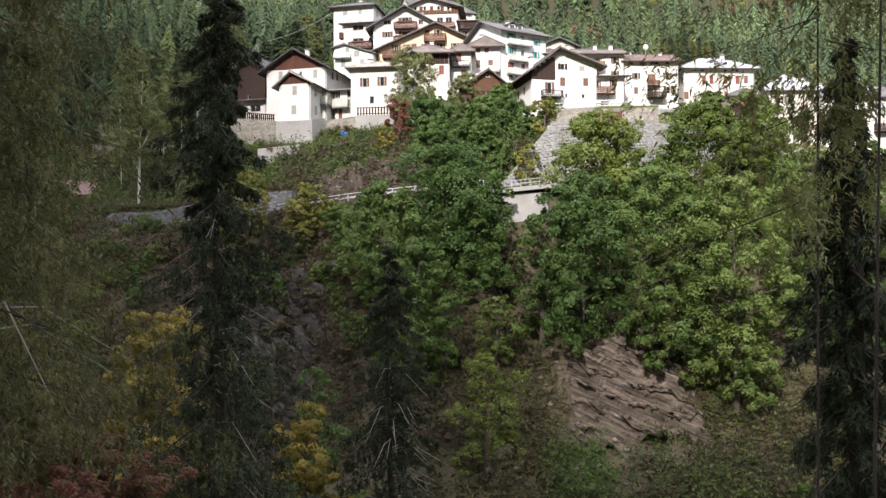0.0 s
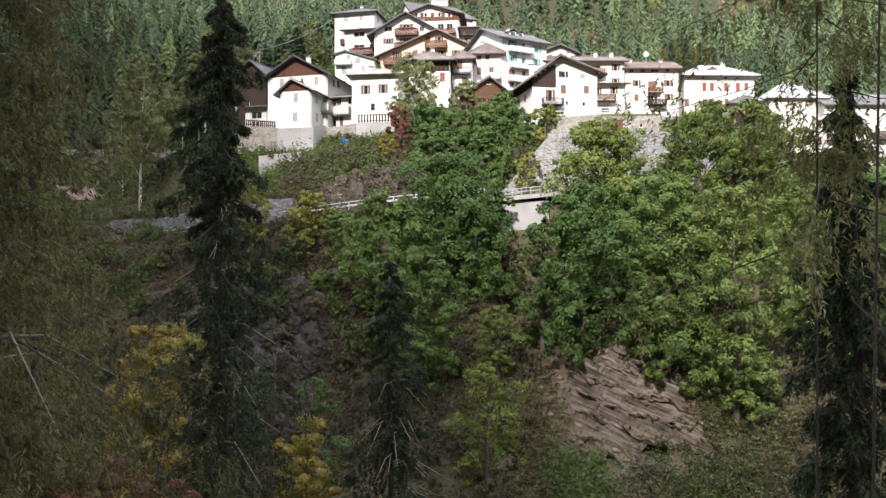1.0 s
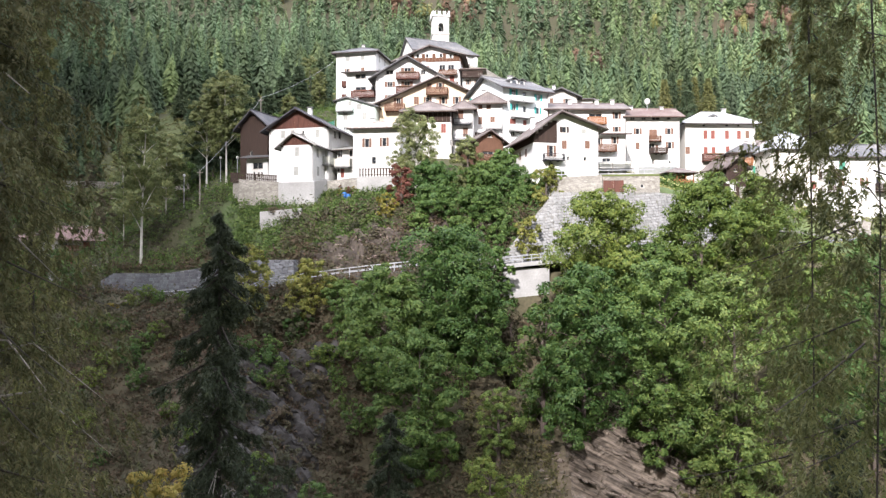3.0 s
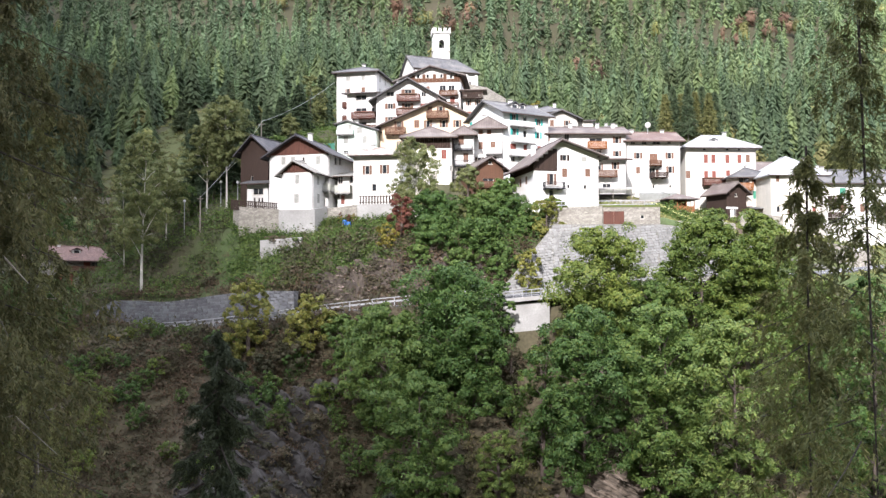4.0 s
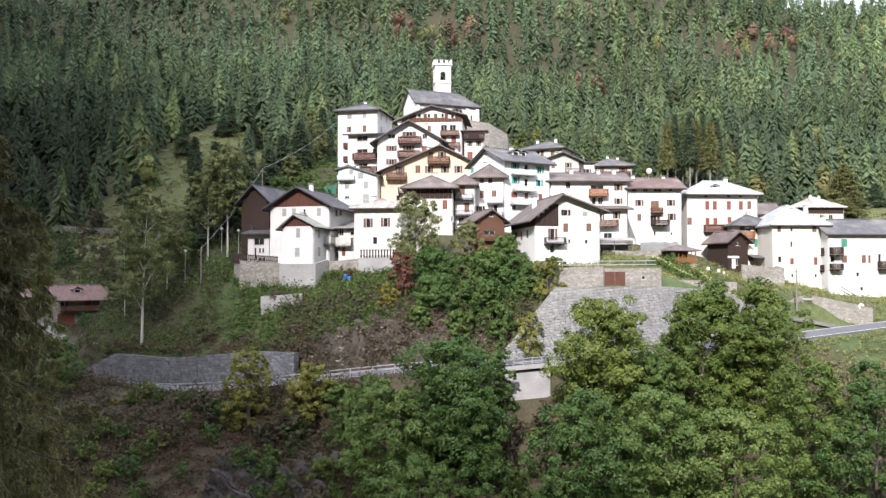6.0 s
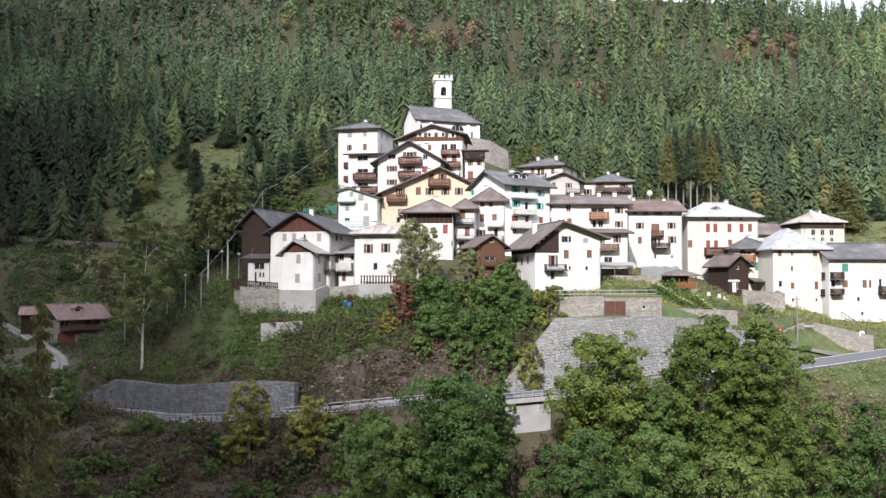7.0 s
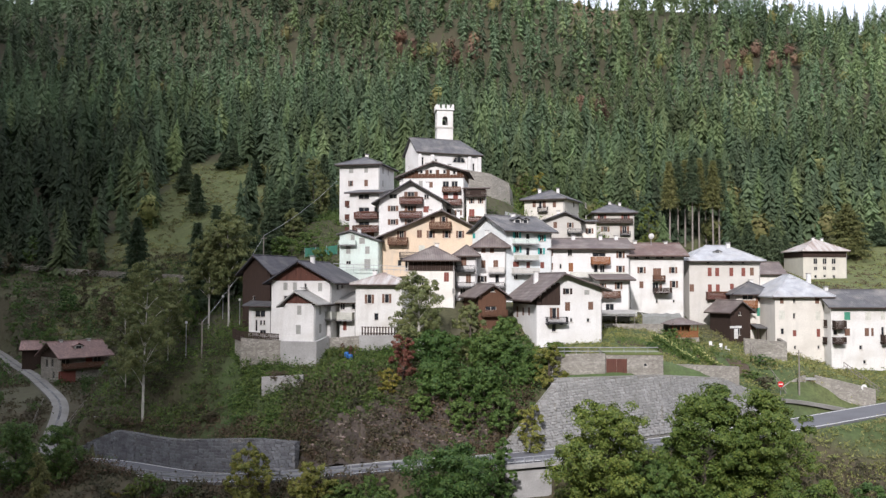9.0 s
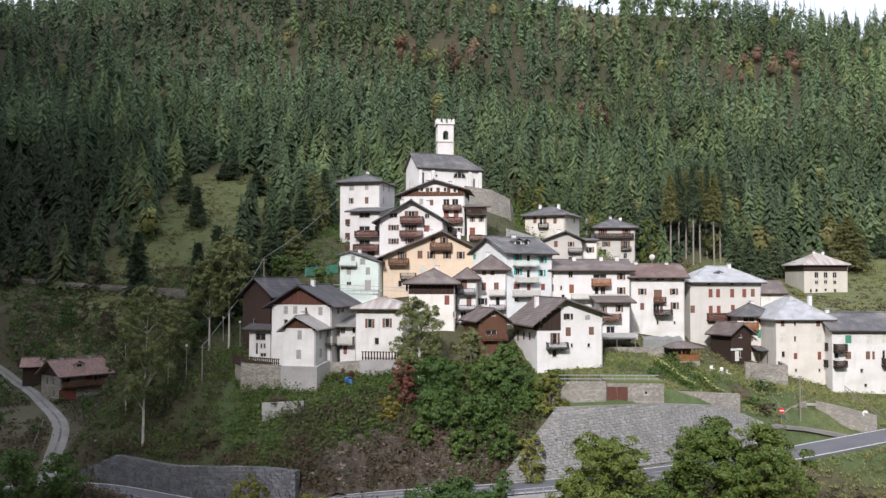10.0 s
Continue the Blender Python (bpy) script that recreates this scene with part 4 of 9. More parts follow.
house("house", (-10.73, 180.00, 66.97), -5, 13.11, 12, 9.64, 10.55, (6.80, 2.74), "front", "white", "roof_brown",
      "tall white house with brown timber attic storey",
      [('f', 4.27, 10.54, 0.6, 0.8, 's', ''), ('f', 6.22, 10.53, 0.6, 0.8, 's', ''), ('f', 9.06, 10.51, 0.6, 0.8, 's', ''), ('f', 11.08, 10.33, 0.6, 0.8, 's', ''), ('f', 4.16, 8.06, 0.8, 1.2, 'c', 'sh_grey'), ('f', 6.26, 7.85, 0.8, 1.2, 'c', 'sh_brown'), ('f', 9.34, 7.91, 1.3, 1.3, 's', ''), ('f', 11.16, 7.89, 1.3, 1.3, 's', ''), ('f', 9.34, 5.47, 1.0, 1.4, 'c', 'sh_red'), ('f', 11.36, 5.46, 1.0, 1.4, 'c', 'sh_red'), ('f', 9.62, 2.3, 0.8, 1.1, 'o', 'sh_brown'), ('f', 11.94, 2.09, 0.7, 1.1, 'o', 'sh_brown')],
      [('f', 8.64, 12.44, 6.4, 0.93, 1, 'wood_brown'), ('f', 8.76, 12.64, 3.69, 1.12, 1, 'wood_red')], over=1.1, band=('wood_brown', 9.2, 10.9), chimneys=[(4.8, 5.4, 0.5), (9.4, 7.2, 0.4)])
house("house", (2.80, 176.00, 66.44), -3, 3.86, 8, 7.21, 7.21, (1.93, 0.90), "shed", "cream", "roof_brown",
      "narrow house with dark timber gallery below the eaves",
      [('f', 1.05, 4.74, 0.5, 1.1, 'o', 'sh_brown'), ('f', 2.83, 4.74, 0.5, 1.1, 'o', 'sh_brown'), ('f', 1.06, 2.2, 1.1, 1.7, 'c', 'sh_red'), ('f', 1.89, 6.37, 2.3, 0.9, 's', '')],
      [('f', -0.2, 4.04, 5.62, 1.2, 1, 'wood_dark'), ('f', 0.38, 3.97, 0.68, 0.83, 1, 'wood_red')], over=0.9)
house("house", (9.11, 146.00, 54.84), 30, 9.24, 11, 8.87, 8.87, (4.62, 2.50), "side", "aqua", "roof_slate",
      "white and pale aqua house with teal shutters and balconies",
      [('f', 2.11, 8.02, 0.8, 1.1, 'o', 'sh_teal'), ('f', 4.37, 7.51, 0.7, 1.6, 's', ''), ('f', 7.21, 7.61, 0.8, 1.1, 'o', 'sh_teal'), ('f', 2.19, 5.56, 0.8, 1.1, 'o', 'sh_teal'), ('f', 4.37, 5.16, 0.7, 1.5, 's', ''), ('f', 7.09, 5.36, 0.7, 1.1, 'o', 'sh_teal'), ('f', 1.92, 3.06, 1.2, 0.9, 'c', 'sh_red'), ('f', 4.4, 2.96, 0.7, 1.1, 'c', 'sh_red'), ('f', 7.32, 2.96, 0.8, 1.1, 'c', 'sh_red'), ('f', 1.92, 0.98, 0.8, 0.9, 's', ''), ('l', 10.43, 8.21, 0.9, 0.9, 'c', 'sh_teal'), ('l', 4.81, 3.42, 0.9, 0.9, 'c', 'sh_grey')],
      [('f', 1.13, 5.84, 6.53, 0.8, 1, 'mint'), ('f', 1.43, 5.83, 3.82, 0.8, 1, 'white'), ('f', 0.98, 6.1, 1.49, 0.94, 1, 'salmon')], dormers=[(4.0, 2.6, 10.0, 1.5), (5.6, 2.6, 10.0, 1.2)], over=0.9, chimneys=[(4.7, 5.0, 0.5), (6.7, 6.6, 0.4)])
house("house", (-6.90, 141.00, 51.31), -3, 7.37, 8, 7.11, 7.11, (3.68, 2.20), "hip", "cream", "roof_brown",
      "house with dark timber upper storey under a hipped roof",
      [('f', 6.09, 4.41, 0.8, 1.5, 'c', 'sh_red'), ('f', 7.27, 2.15, 0.5, 0.9, 's', ''), ('f', 2.06, 3.64, 0.8, 1.1, 's', ''), ('f', -0.39, 6.35, 0.4, 1.2, 's', '')],
      [], over=1.0, band=('wood_dark', 5.4, 7.0), chimneys=[(4.3, 3.6, 0.5)])
house("house", (0.76, 143.00, 51.23), -3, 3.28, 6, 7.97, 7.97, (1.64, 1.60), "hip", "white", "roof_brown",
      "narrow white house with two iron balconies",
      [('f', 1.22, 7.06, 0.9, 1.5, 'c', 'sh_brown'), ('f', 1.99, 4.21, 0.8, 1.5, 'c', 'sh_brown'), ('f', 1.07, 2.15, 0.9, 1.0, 's', '')],
      [('f', 0.08, 2.97, 5.46, 0.92, 1, 'iron'), ('f', 0.09, 2.97, 2.88, 0.8, 1, 'iron')], over=0.7)
house("house", (3.95, 146.00, 52.95), -3, 5.09, 8, 7.77, 7.77, (2.55, 2.30), "hip", "white", "roof_brown",
      "white house with pyramid roof and balconies",
      [('f', 1.34, 7.21, 0.7, 0.8, 'c', 'sh_brown'), ('f', 2.75, 7.21, 0.7, 0.8, 'c', 'sh_brown'), ('f', 1.34, 4.95, 0.7, 1.3, 'c', 'sh_brown'), ('f', 1.13, 2.44, 0.7, 1.1, 'o', 'wood_dark'), ('f', 3.38, 4.86, 0.8, 1.5, 'c', 'sh_brown'), ('f', 3.63, 2.52, 0.7, 1.4, 's', '')],
      [('f', 2.16, 4.84, 3.51, 0.94, 1, 'salmon'), ('f', 2.22, 4.84, 1.11, 0.84, 1, 'iron')], over=0.8, chimneys=[(1.9, 3.6, 0.5)])
# upper left boards: dark timber of an open loft, with its recess shade
house("house", (12.58, 129.00, 45.29), 13, 10.19, 12, 7.71, 8.75, (4.07, 3.11), "front", "white", "roof_brown",
      "white house with wide brown roof and dark timber gable",
      [('f', 4.8, 8.31, 0.7, 0.9, 'o', 'wood_dark'), ('f', 7.84, 8.15, 0.8, 0.7, 'c', 'sh_grey'), ('f', 4.79, 6.06, 0.8, 1.3, 'c', 'sh_brown'), ('f', 8.43, 6.16, 0.8, 1.2, 'c', 'sh_brown'), ('f', 2.74, 5.06, 0.7, 1.7, 'o', 'sh_brown'), ('f', 2.68, 2.9, 0.7, 1.1, 's', ''), ('f', 5.37, 4.05, 0.4, 0.6, 's', ''), ('f', 8.03, 4.02, 0.5, 0.6, 's', ''), ('l', 9.7, 4.98, 0.9, 1.7, 'c', 'sh_brown'), ('l', 6.62, 5.11, 0.9, 1.2, 'c', 'sh_brown'), ('l', 3.68, 5.24, 0.9, 1.2, 'c', 'sh_brown')],
      [('f', 1.31, 4.49, 3.69, 0.88, 1.1, 'iron')], over=1.2, band=('wood_dark', 6.3, 9.6, 0.0, 3.9, 'l'), chimneys=[(2.2, 7, 0.3)])
house("hut", (4.15, 135.00, 49.08), 18, 4.58, 7, 3.81, 3.81, (2.34, 1.51), "front", "wood_brown", "roof_brown",
      "small brown timber hut with a gabled roof",
      [('f', 2.4, 4.6, 0.6, 0.5, 's', ''), ('f', 2.09, 1.76, 1.8, 0.7, 's', '')],
      [('f', 0.4, 4.58, 0.71, 0.87, 0.8, 'wood_brown')], over=0.7, category='hut')
house("house", (16.61, 151.00, 54.40), 2, 14.04, 9, 6.41, 6.41, (7.02, 1.60), "side", "white", "roof_brown",
      "long white terraced house with an orange balcony",
      [('f', 0.56, 5.66, 0.5, 1.3, 'c', 'sh_brown'), ('f', 3.75, 5.67, 0.8, 1.3, 's', ''), ('f', 0.56, 3.24, 0.5, 1.2, 'c', 'sh_brown'), ('f', 3.9, 3.08, 0.8, 1.5, 'c', 'wood_orange'), ('f', 2.12, 3.24, 0.4, 0.8, 's', ''), ('f', 8.79, 5.26, 2.3, 0.7, 's', ''), ('f', 8.23, 2.67, 0.7, 1.7, 's', ''), ('f', 9.33, 2.54, 0.8, 1.9, 's', ''), ('f', 12.47, 5.27, 0.7, 1.2, 'o', 'sh_brown'), ('f', 12.46, 2.77, 0.7, 1.2, 'o', 'sh_brown'), ('f', 2.44, 1.62, 0.6, 1.0, 's', '')],
      [('f', 7.26, 10.51, 3.74, 1.13, 1.2, 'wood_orange'), ('f', 3.74, 13.17, 1.43, 0.8, 1.3, 'white')], over=0.8, chimneys=[(5.0, 4, 0.6), (9.8, 4, 0.6), (12.6, 4, 0.6)])
house("house", (24.42, 145.00, 49.65), 2, 4.95, 6, 5.73, 5.73, (2.48, 0.90), "shed", "white", "roof_brown",
      "white house with a brown wooden balcony and arched door",
      [('f', 0.55, 4.49, 0.5, 1.2, 'o', 'sh_brown'), ('f', 3.14, 4.71, 0.6, 1.2, 'o', 'sh_brown'), ('f', 1.69, 1.18, 1.4, 1.1, 's', '')],
      [('f', -0.08, 3.25, 2.85, 1.02, 1.2, 'wood_brown'), ('f', -0.0, 5.67, -0.19, 0.8, 2.2, 'white')], over=0.9)
house("house", (30.88, 152.00, 49.05), 2, 9.31, 10, 10.62, 10.62, (4.66, 2.00), "side", "worn", "roof_red",
      "four-storey cream house with a weathered brownish roof",
      [('f', 1.07, 10.17, 0.8, 0.5, 's', ''), ('f', 3.03, 10.17, 0.8, 0.5, 's', ''), ('f', 5.16, 10.18, 1.4, 0.5, 's', ''), ('f', 7.42, 10.28, 0.7, 0.5, 's', ''), ('f', 1.94, 7.96, 0.7, 1.1, 'o', 'sh_brown'), ('f', 4.65, 7.41, 1.4, 1.8, 'c', 'sh_brown'), ('f', 7.44, 7.97, 0.7, 1.1, 'o', 'sh_brown'), ('f', 1.92, 5.42, 0.7, 1.2, 'c', 'sh_brown'), ('f', 4.37, 4.97, 1.1, 1.7, 's', ''), ('f', 5.26, 4.97, 0.5, 1.3, 'c', 'sh_brown'), ('f', 7.55, 5.53, 0.7, 1.2, 'o', 'sh_brown'), ('f', 4.59, 2.6, 0.4, 0.7, 's', ''), ('f', 7.53, 2.6, 0.4, 0.5, 's', '')],
      [('f', 3.82, 5.85, 6.27, 0.81, 1, 'wood_brown'), ('f', 3.88, 6.82, 4.13, 0.8, 1.6, 'wood_dark')], over=0.8, chimneys=[(2.0, 5, 0.5), (7.5, 5, 0.4)])
house("house", (41.56, 154.00, 49.01), 4, 12.67, 9, 9.70, 9.70, (6.33, 2.60), "hip", "pink", "roof_zinc",
      "large pinkish house with zinc hipped roof and red shutters",
      [('f', 3.65, 7.73, 0.7, 1.5, 'c', 'sh_red'), ('f', 4.99, 7.73, 0.7, 1.5, 'c', 'sh_red'), ('f', 7.52, 7.74, 0.7, 1.5, 'c', 'sh_red'), ('f', 9.68, 7.74, 0.7, 1.5, 'c', 'sh_red'), ('f', 11.2, 7.81, 0.7, 1.4, 'c', 'sh_brown'), ('f', 0.44, 4.93, 0.8, 1.3, 'c', 'sh_brown'), ('f', 3.66, 4.86, 0.7, 1.4, 'c', 'sh_red'), ('f', 5.07, 4.86, 0.7, 1.4, 'c', 'sh_red'), ('f', 7.6, 5.2, 0.7, 1.0, 'c', 'sh_red'), ('f', 3.43, 9.38, 0.6, 0.4, 's', ''), ('f', 7.53, 9.39, 0.6, 0.4, 's', ''), ('f', 9.66, 9.39, 0.5, 0.4, 's', '')],
      [('f', 2.87, 6.97, 3.12, 1.15, 1.0, 'wood_red')], dormers=[(5.8, 2.0, 10.6, 1.1)], over=0.8, chimneys=[(8.5, 4, 0.6)])
house("barn", (46.50, 147.00, 45.85), 25, 4.3, 5, 4.38, 4.38, (2.01, 1.44), "front", "wood_dark", "roof_brown",
      "dark brown timber barn with a gabled roof",
      [('f', 1.55, 1.05, 1.0, 1.6, 's', ''), ('f', 1.99, 3.87, 0.5, 0.6, 's', '')],
      [], over=0.7, category='barn')
house("house", (48.43, 150.00, 44.65), 0, 6.58, 9, 8.30, 8.30, (3.29, 1.80), "hip", "worn_cream", "roof_slate",
      "cream house with an orange wooden balcony and green shutters",
      [('f', 4.05, 7.61, 0.7, 1.1, 'o', 'sh_brown'), ('f', 4.03, 5.28, 1.1, 1.4, 'c', 'sh_green'), ('f', 2.83, 2.78, 1.1, 1.1, 'c', 'sh_brown'), ('f', 1.98, 7.76, 1.9, 0.9, 's', ''), ('f', 5.58, 1.14, 1.2, 1.6, 'c', 'sh_brown')],
      [('f', 0.85, 3.24, 6.16, 1.09, 1.2, 'wood_orange')], over=0.8, chimneys=[(3.8, 4.0, 0.5)])
house("house", (52.83, 144.00, 43.38), 4, 9.31, 12, 9.27, 9.27, (4.66, 3.40), "hip", "worn_cream", "roof_zinc",
      "tall cream house with a pale zinc roof",
      [('f', 1.13, 8.66, 0.6, 1.1, 'c', 'sh_brown'), ('f', 3.21, 8.57, 0.4, 0.7, 's', ''), ('f', 7.06, 8.66, 0.7, 1.1, 'c', 'sh_brown'), ('f', 9.02, 8.78, 0.7, 0.7, 's', ''), ('f', 1.11, 6.27, 1.0, 1.5, 'c', 'sh_cream'), ('f', 3.18, 6.11, 0.4, 0.9, 's', ''), ('f', 7.19, 6.17, 0.8, 1.5, 'c', 'sh_cream'), ('f', 1.2, 3.6, 0.6, 1.0, 's', ''), ('f', 3.21, 3.29, 0.6, 1.0, 'c', 'sh_red'), ('f', 7.21, 3.35, 0.6, 1.3, 'c', 'sh_red'), ('f', 3.28, 0.97, 0.4, 0.6, 's', ''), ('f', 7.21, 0.99, 0.4, 0.6, 's', ''), ('f', 9.05, 6.2, 0.7, 1.4, 's', '')],
      [('f', 8.01, 9.37, 4.36, 1.14, 1.2, 'wood_dark'), ('f', 7.82, 9.34, 1.81, 0.92, 1.2, 'wood_dark')], over=0.6, chimneys=[(4.8, 4, -0.6), (9.5, 8, 0.3)])
house("house", (61.04, 142.00, 41.97), 2, 12.82, 10, 9.16, 9.16, (6.41, 2.40), "side", "worn", "roof_slate",
      "long white house with grey sheet roof and weathered plaster",
      [('f', 2.64, 7.62, 1.0, 1.3, 'c', 'sh_green'), ('f', 2.6, 5.03, 0.9, 1.2, 'c', 'sh_brown'), ('f', 6.0, 7.6, 0.9, 1.3, 'c', 'sh_cream'), ('f', 8.41, 7.69, 0.7, 1.3, 'c', 'sh_cream'), ('f', 5.78, 5.03, 0.7, 1.3, 'c', 'sh_brown'), ('f', 6.69, 5.03, 0.4, 1.3, 'c', 'sh_brown'), ('f', 4.76, 2.56, 0.5, 0.7, 's', ''), ('f', 5.37, 0.24, 0.5, 0.6, 's', ''), ('f', 0.68, 5.12, 0.7, 1.2, 's', ''), ('f', 8.37, 5.12, 0.5, 1.5, 's', '')],
      [('f', 0.11, 1.97, 5.72, 1.2, 1.2, 'wood_dark'), ('f', 0.08, 1.94, 3.37, 0.9, 1.2, 'wood_dark'), ('f', 7.89, 10.43, 3.46, 1.2, 1.2, 'wood_dark')], over=0.6, chimneys=[(1.5, 5, 0.6)])
# dark boards under these eaves stand for the shade inside an open loft
house("house", (93.26, 235.00, 54.50), 3, 11.84, 12, 8.68, 8.68, (5.92, 3.20), "hip", "buff", "roof_rust",
      "old square stone house with rusty pyramid roof",
      [('f', 3.34, 5.95, 1.1, 1.5, 's', ''), ('f', 5.84, 5.95, 1.1, 1.5, 's', ''), ('f', 8.3, 5.95, 1.1, 1.5, 's', ''), ('f', 3.36, 4.02, 0.9, 1.0, 's', ''), ('f', 5.82, 4.12, 0.9, 1.0, 's', ''), ('f', 8.32, 4.03, 0.9, 1.0, 's', ''), ('f', 1.81, 1.76, 0.6, 1.0, 's', ''), ('f', 3.34, 1.86, 0.7, 0.8, 's', ''), ('f', 5.79, 2.02, 0.7, 0.7, 's', ''), ('f', 8.34, 1.67, 0.8, 1.2, 's', '')],
      [], over=0.7, band=('wood_dark', 7.0, 8.6), chimneys=[(5.2, 5.4, 0.5), (8.5, 7.2, 0.4)])
house("house", (-78.02, 174.00, 34.13), 52, 10.15, 8, 5.79, 5.79, (5.07, 2.40), "side", "stone", "roof_tile",
      "stone farmhouse with weathered pink tiled roof",
      [('f', 1.38, 1.54, 3.6, 2.4, 'c', 'sh_red'), ('f', 1.09, 4.39, 1.8, 1.5, 's', ''), ('f', 6.01, 4.54, 1.5, 1.1, 'c', 'sh_red'), ('f', 7.87, 4.39, 1.6, 1.5, 's', ''), ('l', 5.6, 4.08, 0.9, 1.6, 's', ''), ('l', 3.31, 4.24, 0.9, 1.6, 's', ''), ('l', 2.84, 1.82, 0.9, 1.5, 's', '')],
      [('f', 0.25, 8.74, 3.34, 0.94, 1.1, 'wood_brown')], dormers=[(4.6, 1.6, 6.7, 1.8)], band=('wood_dark', 5.3, 8.0, -1.0, -0.9, 'l'), over=1.0, chimneys=[(2.0, 4, 0.3), (8.0, 4, 0.3)], category='house')
house("shed", (-93.00, 188.50, 37.40), 20, 3.77, 6, 2.66, 2.66, (1.88, 1.40), "side", "wood_dark", "roof_tile",
      "small dark timber shed with tiled roof",
      [],
      [], over=0.6, category='shed', drop=3)
house("house", (59.97, 172.00, 53.47), 2, 4.74, 7, 3.23, 3.23, (2.37, 2.00), "side", "cream", "roof_brown",
      "low cream house with brown sheet roof",
      [],
      [], over=0.6)
house("house", (16.54, 203.00, 68.68), -25, 9.63, 11, 5.12, 5.12, (4.82, 2.30), "hip", "worn_cream", "roof_slate",
      "cream house with grey hipped roof high in the village",
      [('f', 2.41, 4.09, 0.8, 1.5, 'c', 'sh_brown'), ('f', 3.87, 3.87, 0.7, 1.7, 's', ''), ('f', 4.83, 3.93, 0.8, 1.7, 'c', 'sh_brown'), ('f', 7.27, 3.87, 0.8, 1.4, 'c', 'sh_brown'), ('r', 7.11, 4.33, 0.9, 1.3, 's', ''), ('r', 17.33, 4.87, 0.9, 1.3, 's', ''), ('r', 17.46, 1.97, 0.9, 0.8, 's', '')],
      [('f', 3.46, 5.82, 2.32, 1.04, 0.9, 'iron')], over=0.9, chimneys=[(2.0, 5, 0.5), (6.5, 5, 0.5)])
house("house", (34.91, 217.00, 63.79), -3, 9.74, 10, 8.16, 8.16, (4.87, 2.40), "hip", "grey", "roof_slate",
      "grey house with hipped roof and a long dark balcony",
      [('f', 1.87, 7.13, 1.0, 1.3, 'o', 'sh_red'), ('f', 7.62, 7.12, 1.0, 1.3, 'o', 'sh_red'), ('f', 2.69, 4.1, 1.0, 1.3, 'o', 'sh_brown'), ('f', 7.38, 3.96, 1.1, 1.9, 'o', 'sh_brown'), ('f', 1.85, 2.1, 1.9, 1.4, 's', ''), ('f', 7.36, 1.17, 0.9, 1.4, 's', '')],
      [('f', -0.21, 9.31, 5.64, 1.03, 1, 'wood_dark'), ('f', 6.22, 8.75, 2.7, 0.8, 0.8, 'iron')], over=0.9, chimneys=[(4.3, 4.5, 0.5), (7.0, 6.0, 0.4)])
house("house", (16.60, 170.00, 62.55), -3, 8.33, 9, 3.84, 4.31, (5.27, 1.93), "front", "grey", "roof_slate",
      "grey gabled house with a small balcony",
      [('f', 3.34, 3.4, 0.7, 1.2, 'c', 'sh_brown'), ('f', 6.24, 3.36, 0.6, 1.0, 'o', 'sh_brown'), ('f', 6.23, 0.37, 1.1, 1.1, 's', '')],
      [('f', 5.62, 8.51, 1.83, 0.8, 0.9, 'iron')], over=0.9, chimneys=[(4.2, 4.0, 0.5)])
house("house", (25.27, 172.00, 62.61), -3, 3.00, 7, 4.06, 4.06, (1.50, 0.60), "shed", "cream", "roof_slate",
      "narrow cream house with one arched window",
      [('f', 1.65, 2.29, 0.7, 1.1, 'o', 'sh_brown')],
      [], over=0.5)
house("garage", (20.91, 118.50, 42.57), -2, 7.63, 8, 2.67, 2.67, (3.81, 1.50), "flat", "stone", "turf",
      "stone garage with a turf roof and brown wooden double door",
      [('f', 1.43, 1.17, 2.8, 1.9, 'c', 'wood_red'), ('f', 5.27, 1.33, 0.5, 0.5, 's', '')],
      [], over=0.05, category='garage', drop=3.0)


# ---- church ----
def church():
    root = house("church", (-8.3, 204.0, 79.6), 22, 16.0, 9.0, 5.9, 5.9, (4.5, 3.5), "side", "white", "roof_slate",
                 "white village church with steep grey roof and side walls", [("f", 1.2, 3.2, 0.6, 2.6, "s", ""), ("f", 14.2, 2.4, 0.5, 2.4, "s", ""), ("f", 4.6, 3.9, 0.5, 0.5, "s", ""), ("l", 6.6, 2.2, 0.6, 1.8, "s", "")], (), 6.0, 0.6, None, None, (), "church", 4.0)
    for u in (0.0, 3.2, 12.6, 15.2):
        b = bmesh.new()
        box(b, u, -0.5, -5, u + 0.8, -0.004, 4.9)
        quad(b, (u, -0.5, 4.9), (u + 0.8, -0.5, 4.9), (u + 0.8, -0.004, 5.5), (u, -0.004, 5.5))
        part("buttress", b, M["white"], root)
    arc = [(10.4 + 1.5 * math.cos(a), 3.6 + 1.5 * math.sin(a)) for a in np.linspace(0, math.pi, 17)]
    b = bmesh.new()
    for (x0, z0), (x1, z1) in zip(arc, arc[1:]):
        slab(b, [(x0, -0.07, z0), (x0 + (x0 - 10.4) * 0.12, -0.07, z0 + (z0 - 3.6) * 0.12), (x1 + (x1 - 10.4) * 0.12, -0.07, z1 + (z1 - 3.6) * 0.12), (x1, -0.07, z1)], 0.1)
    box(b, 8.7, -0.09, 3.42, 12.1, 0.02, 3.6)
    for u in (9.9, 10.9):
        box(b, u - 0.04, -0.05, 3.6, u + 0.04, -0.01, 4.95)
    lunette = part("window", b, M["grey"], root, "half-moon window in a stone surround")
    b = bmesh.new()
    b.faces.new([b.verts.new((x, -0.012, z)) for x, z in arc])
    part("pane", b, M["glass"], lunette)
    return root


church()


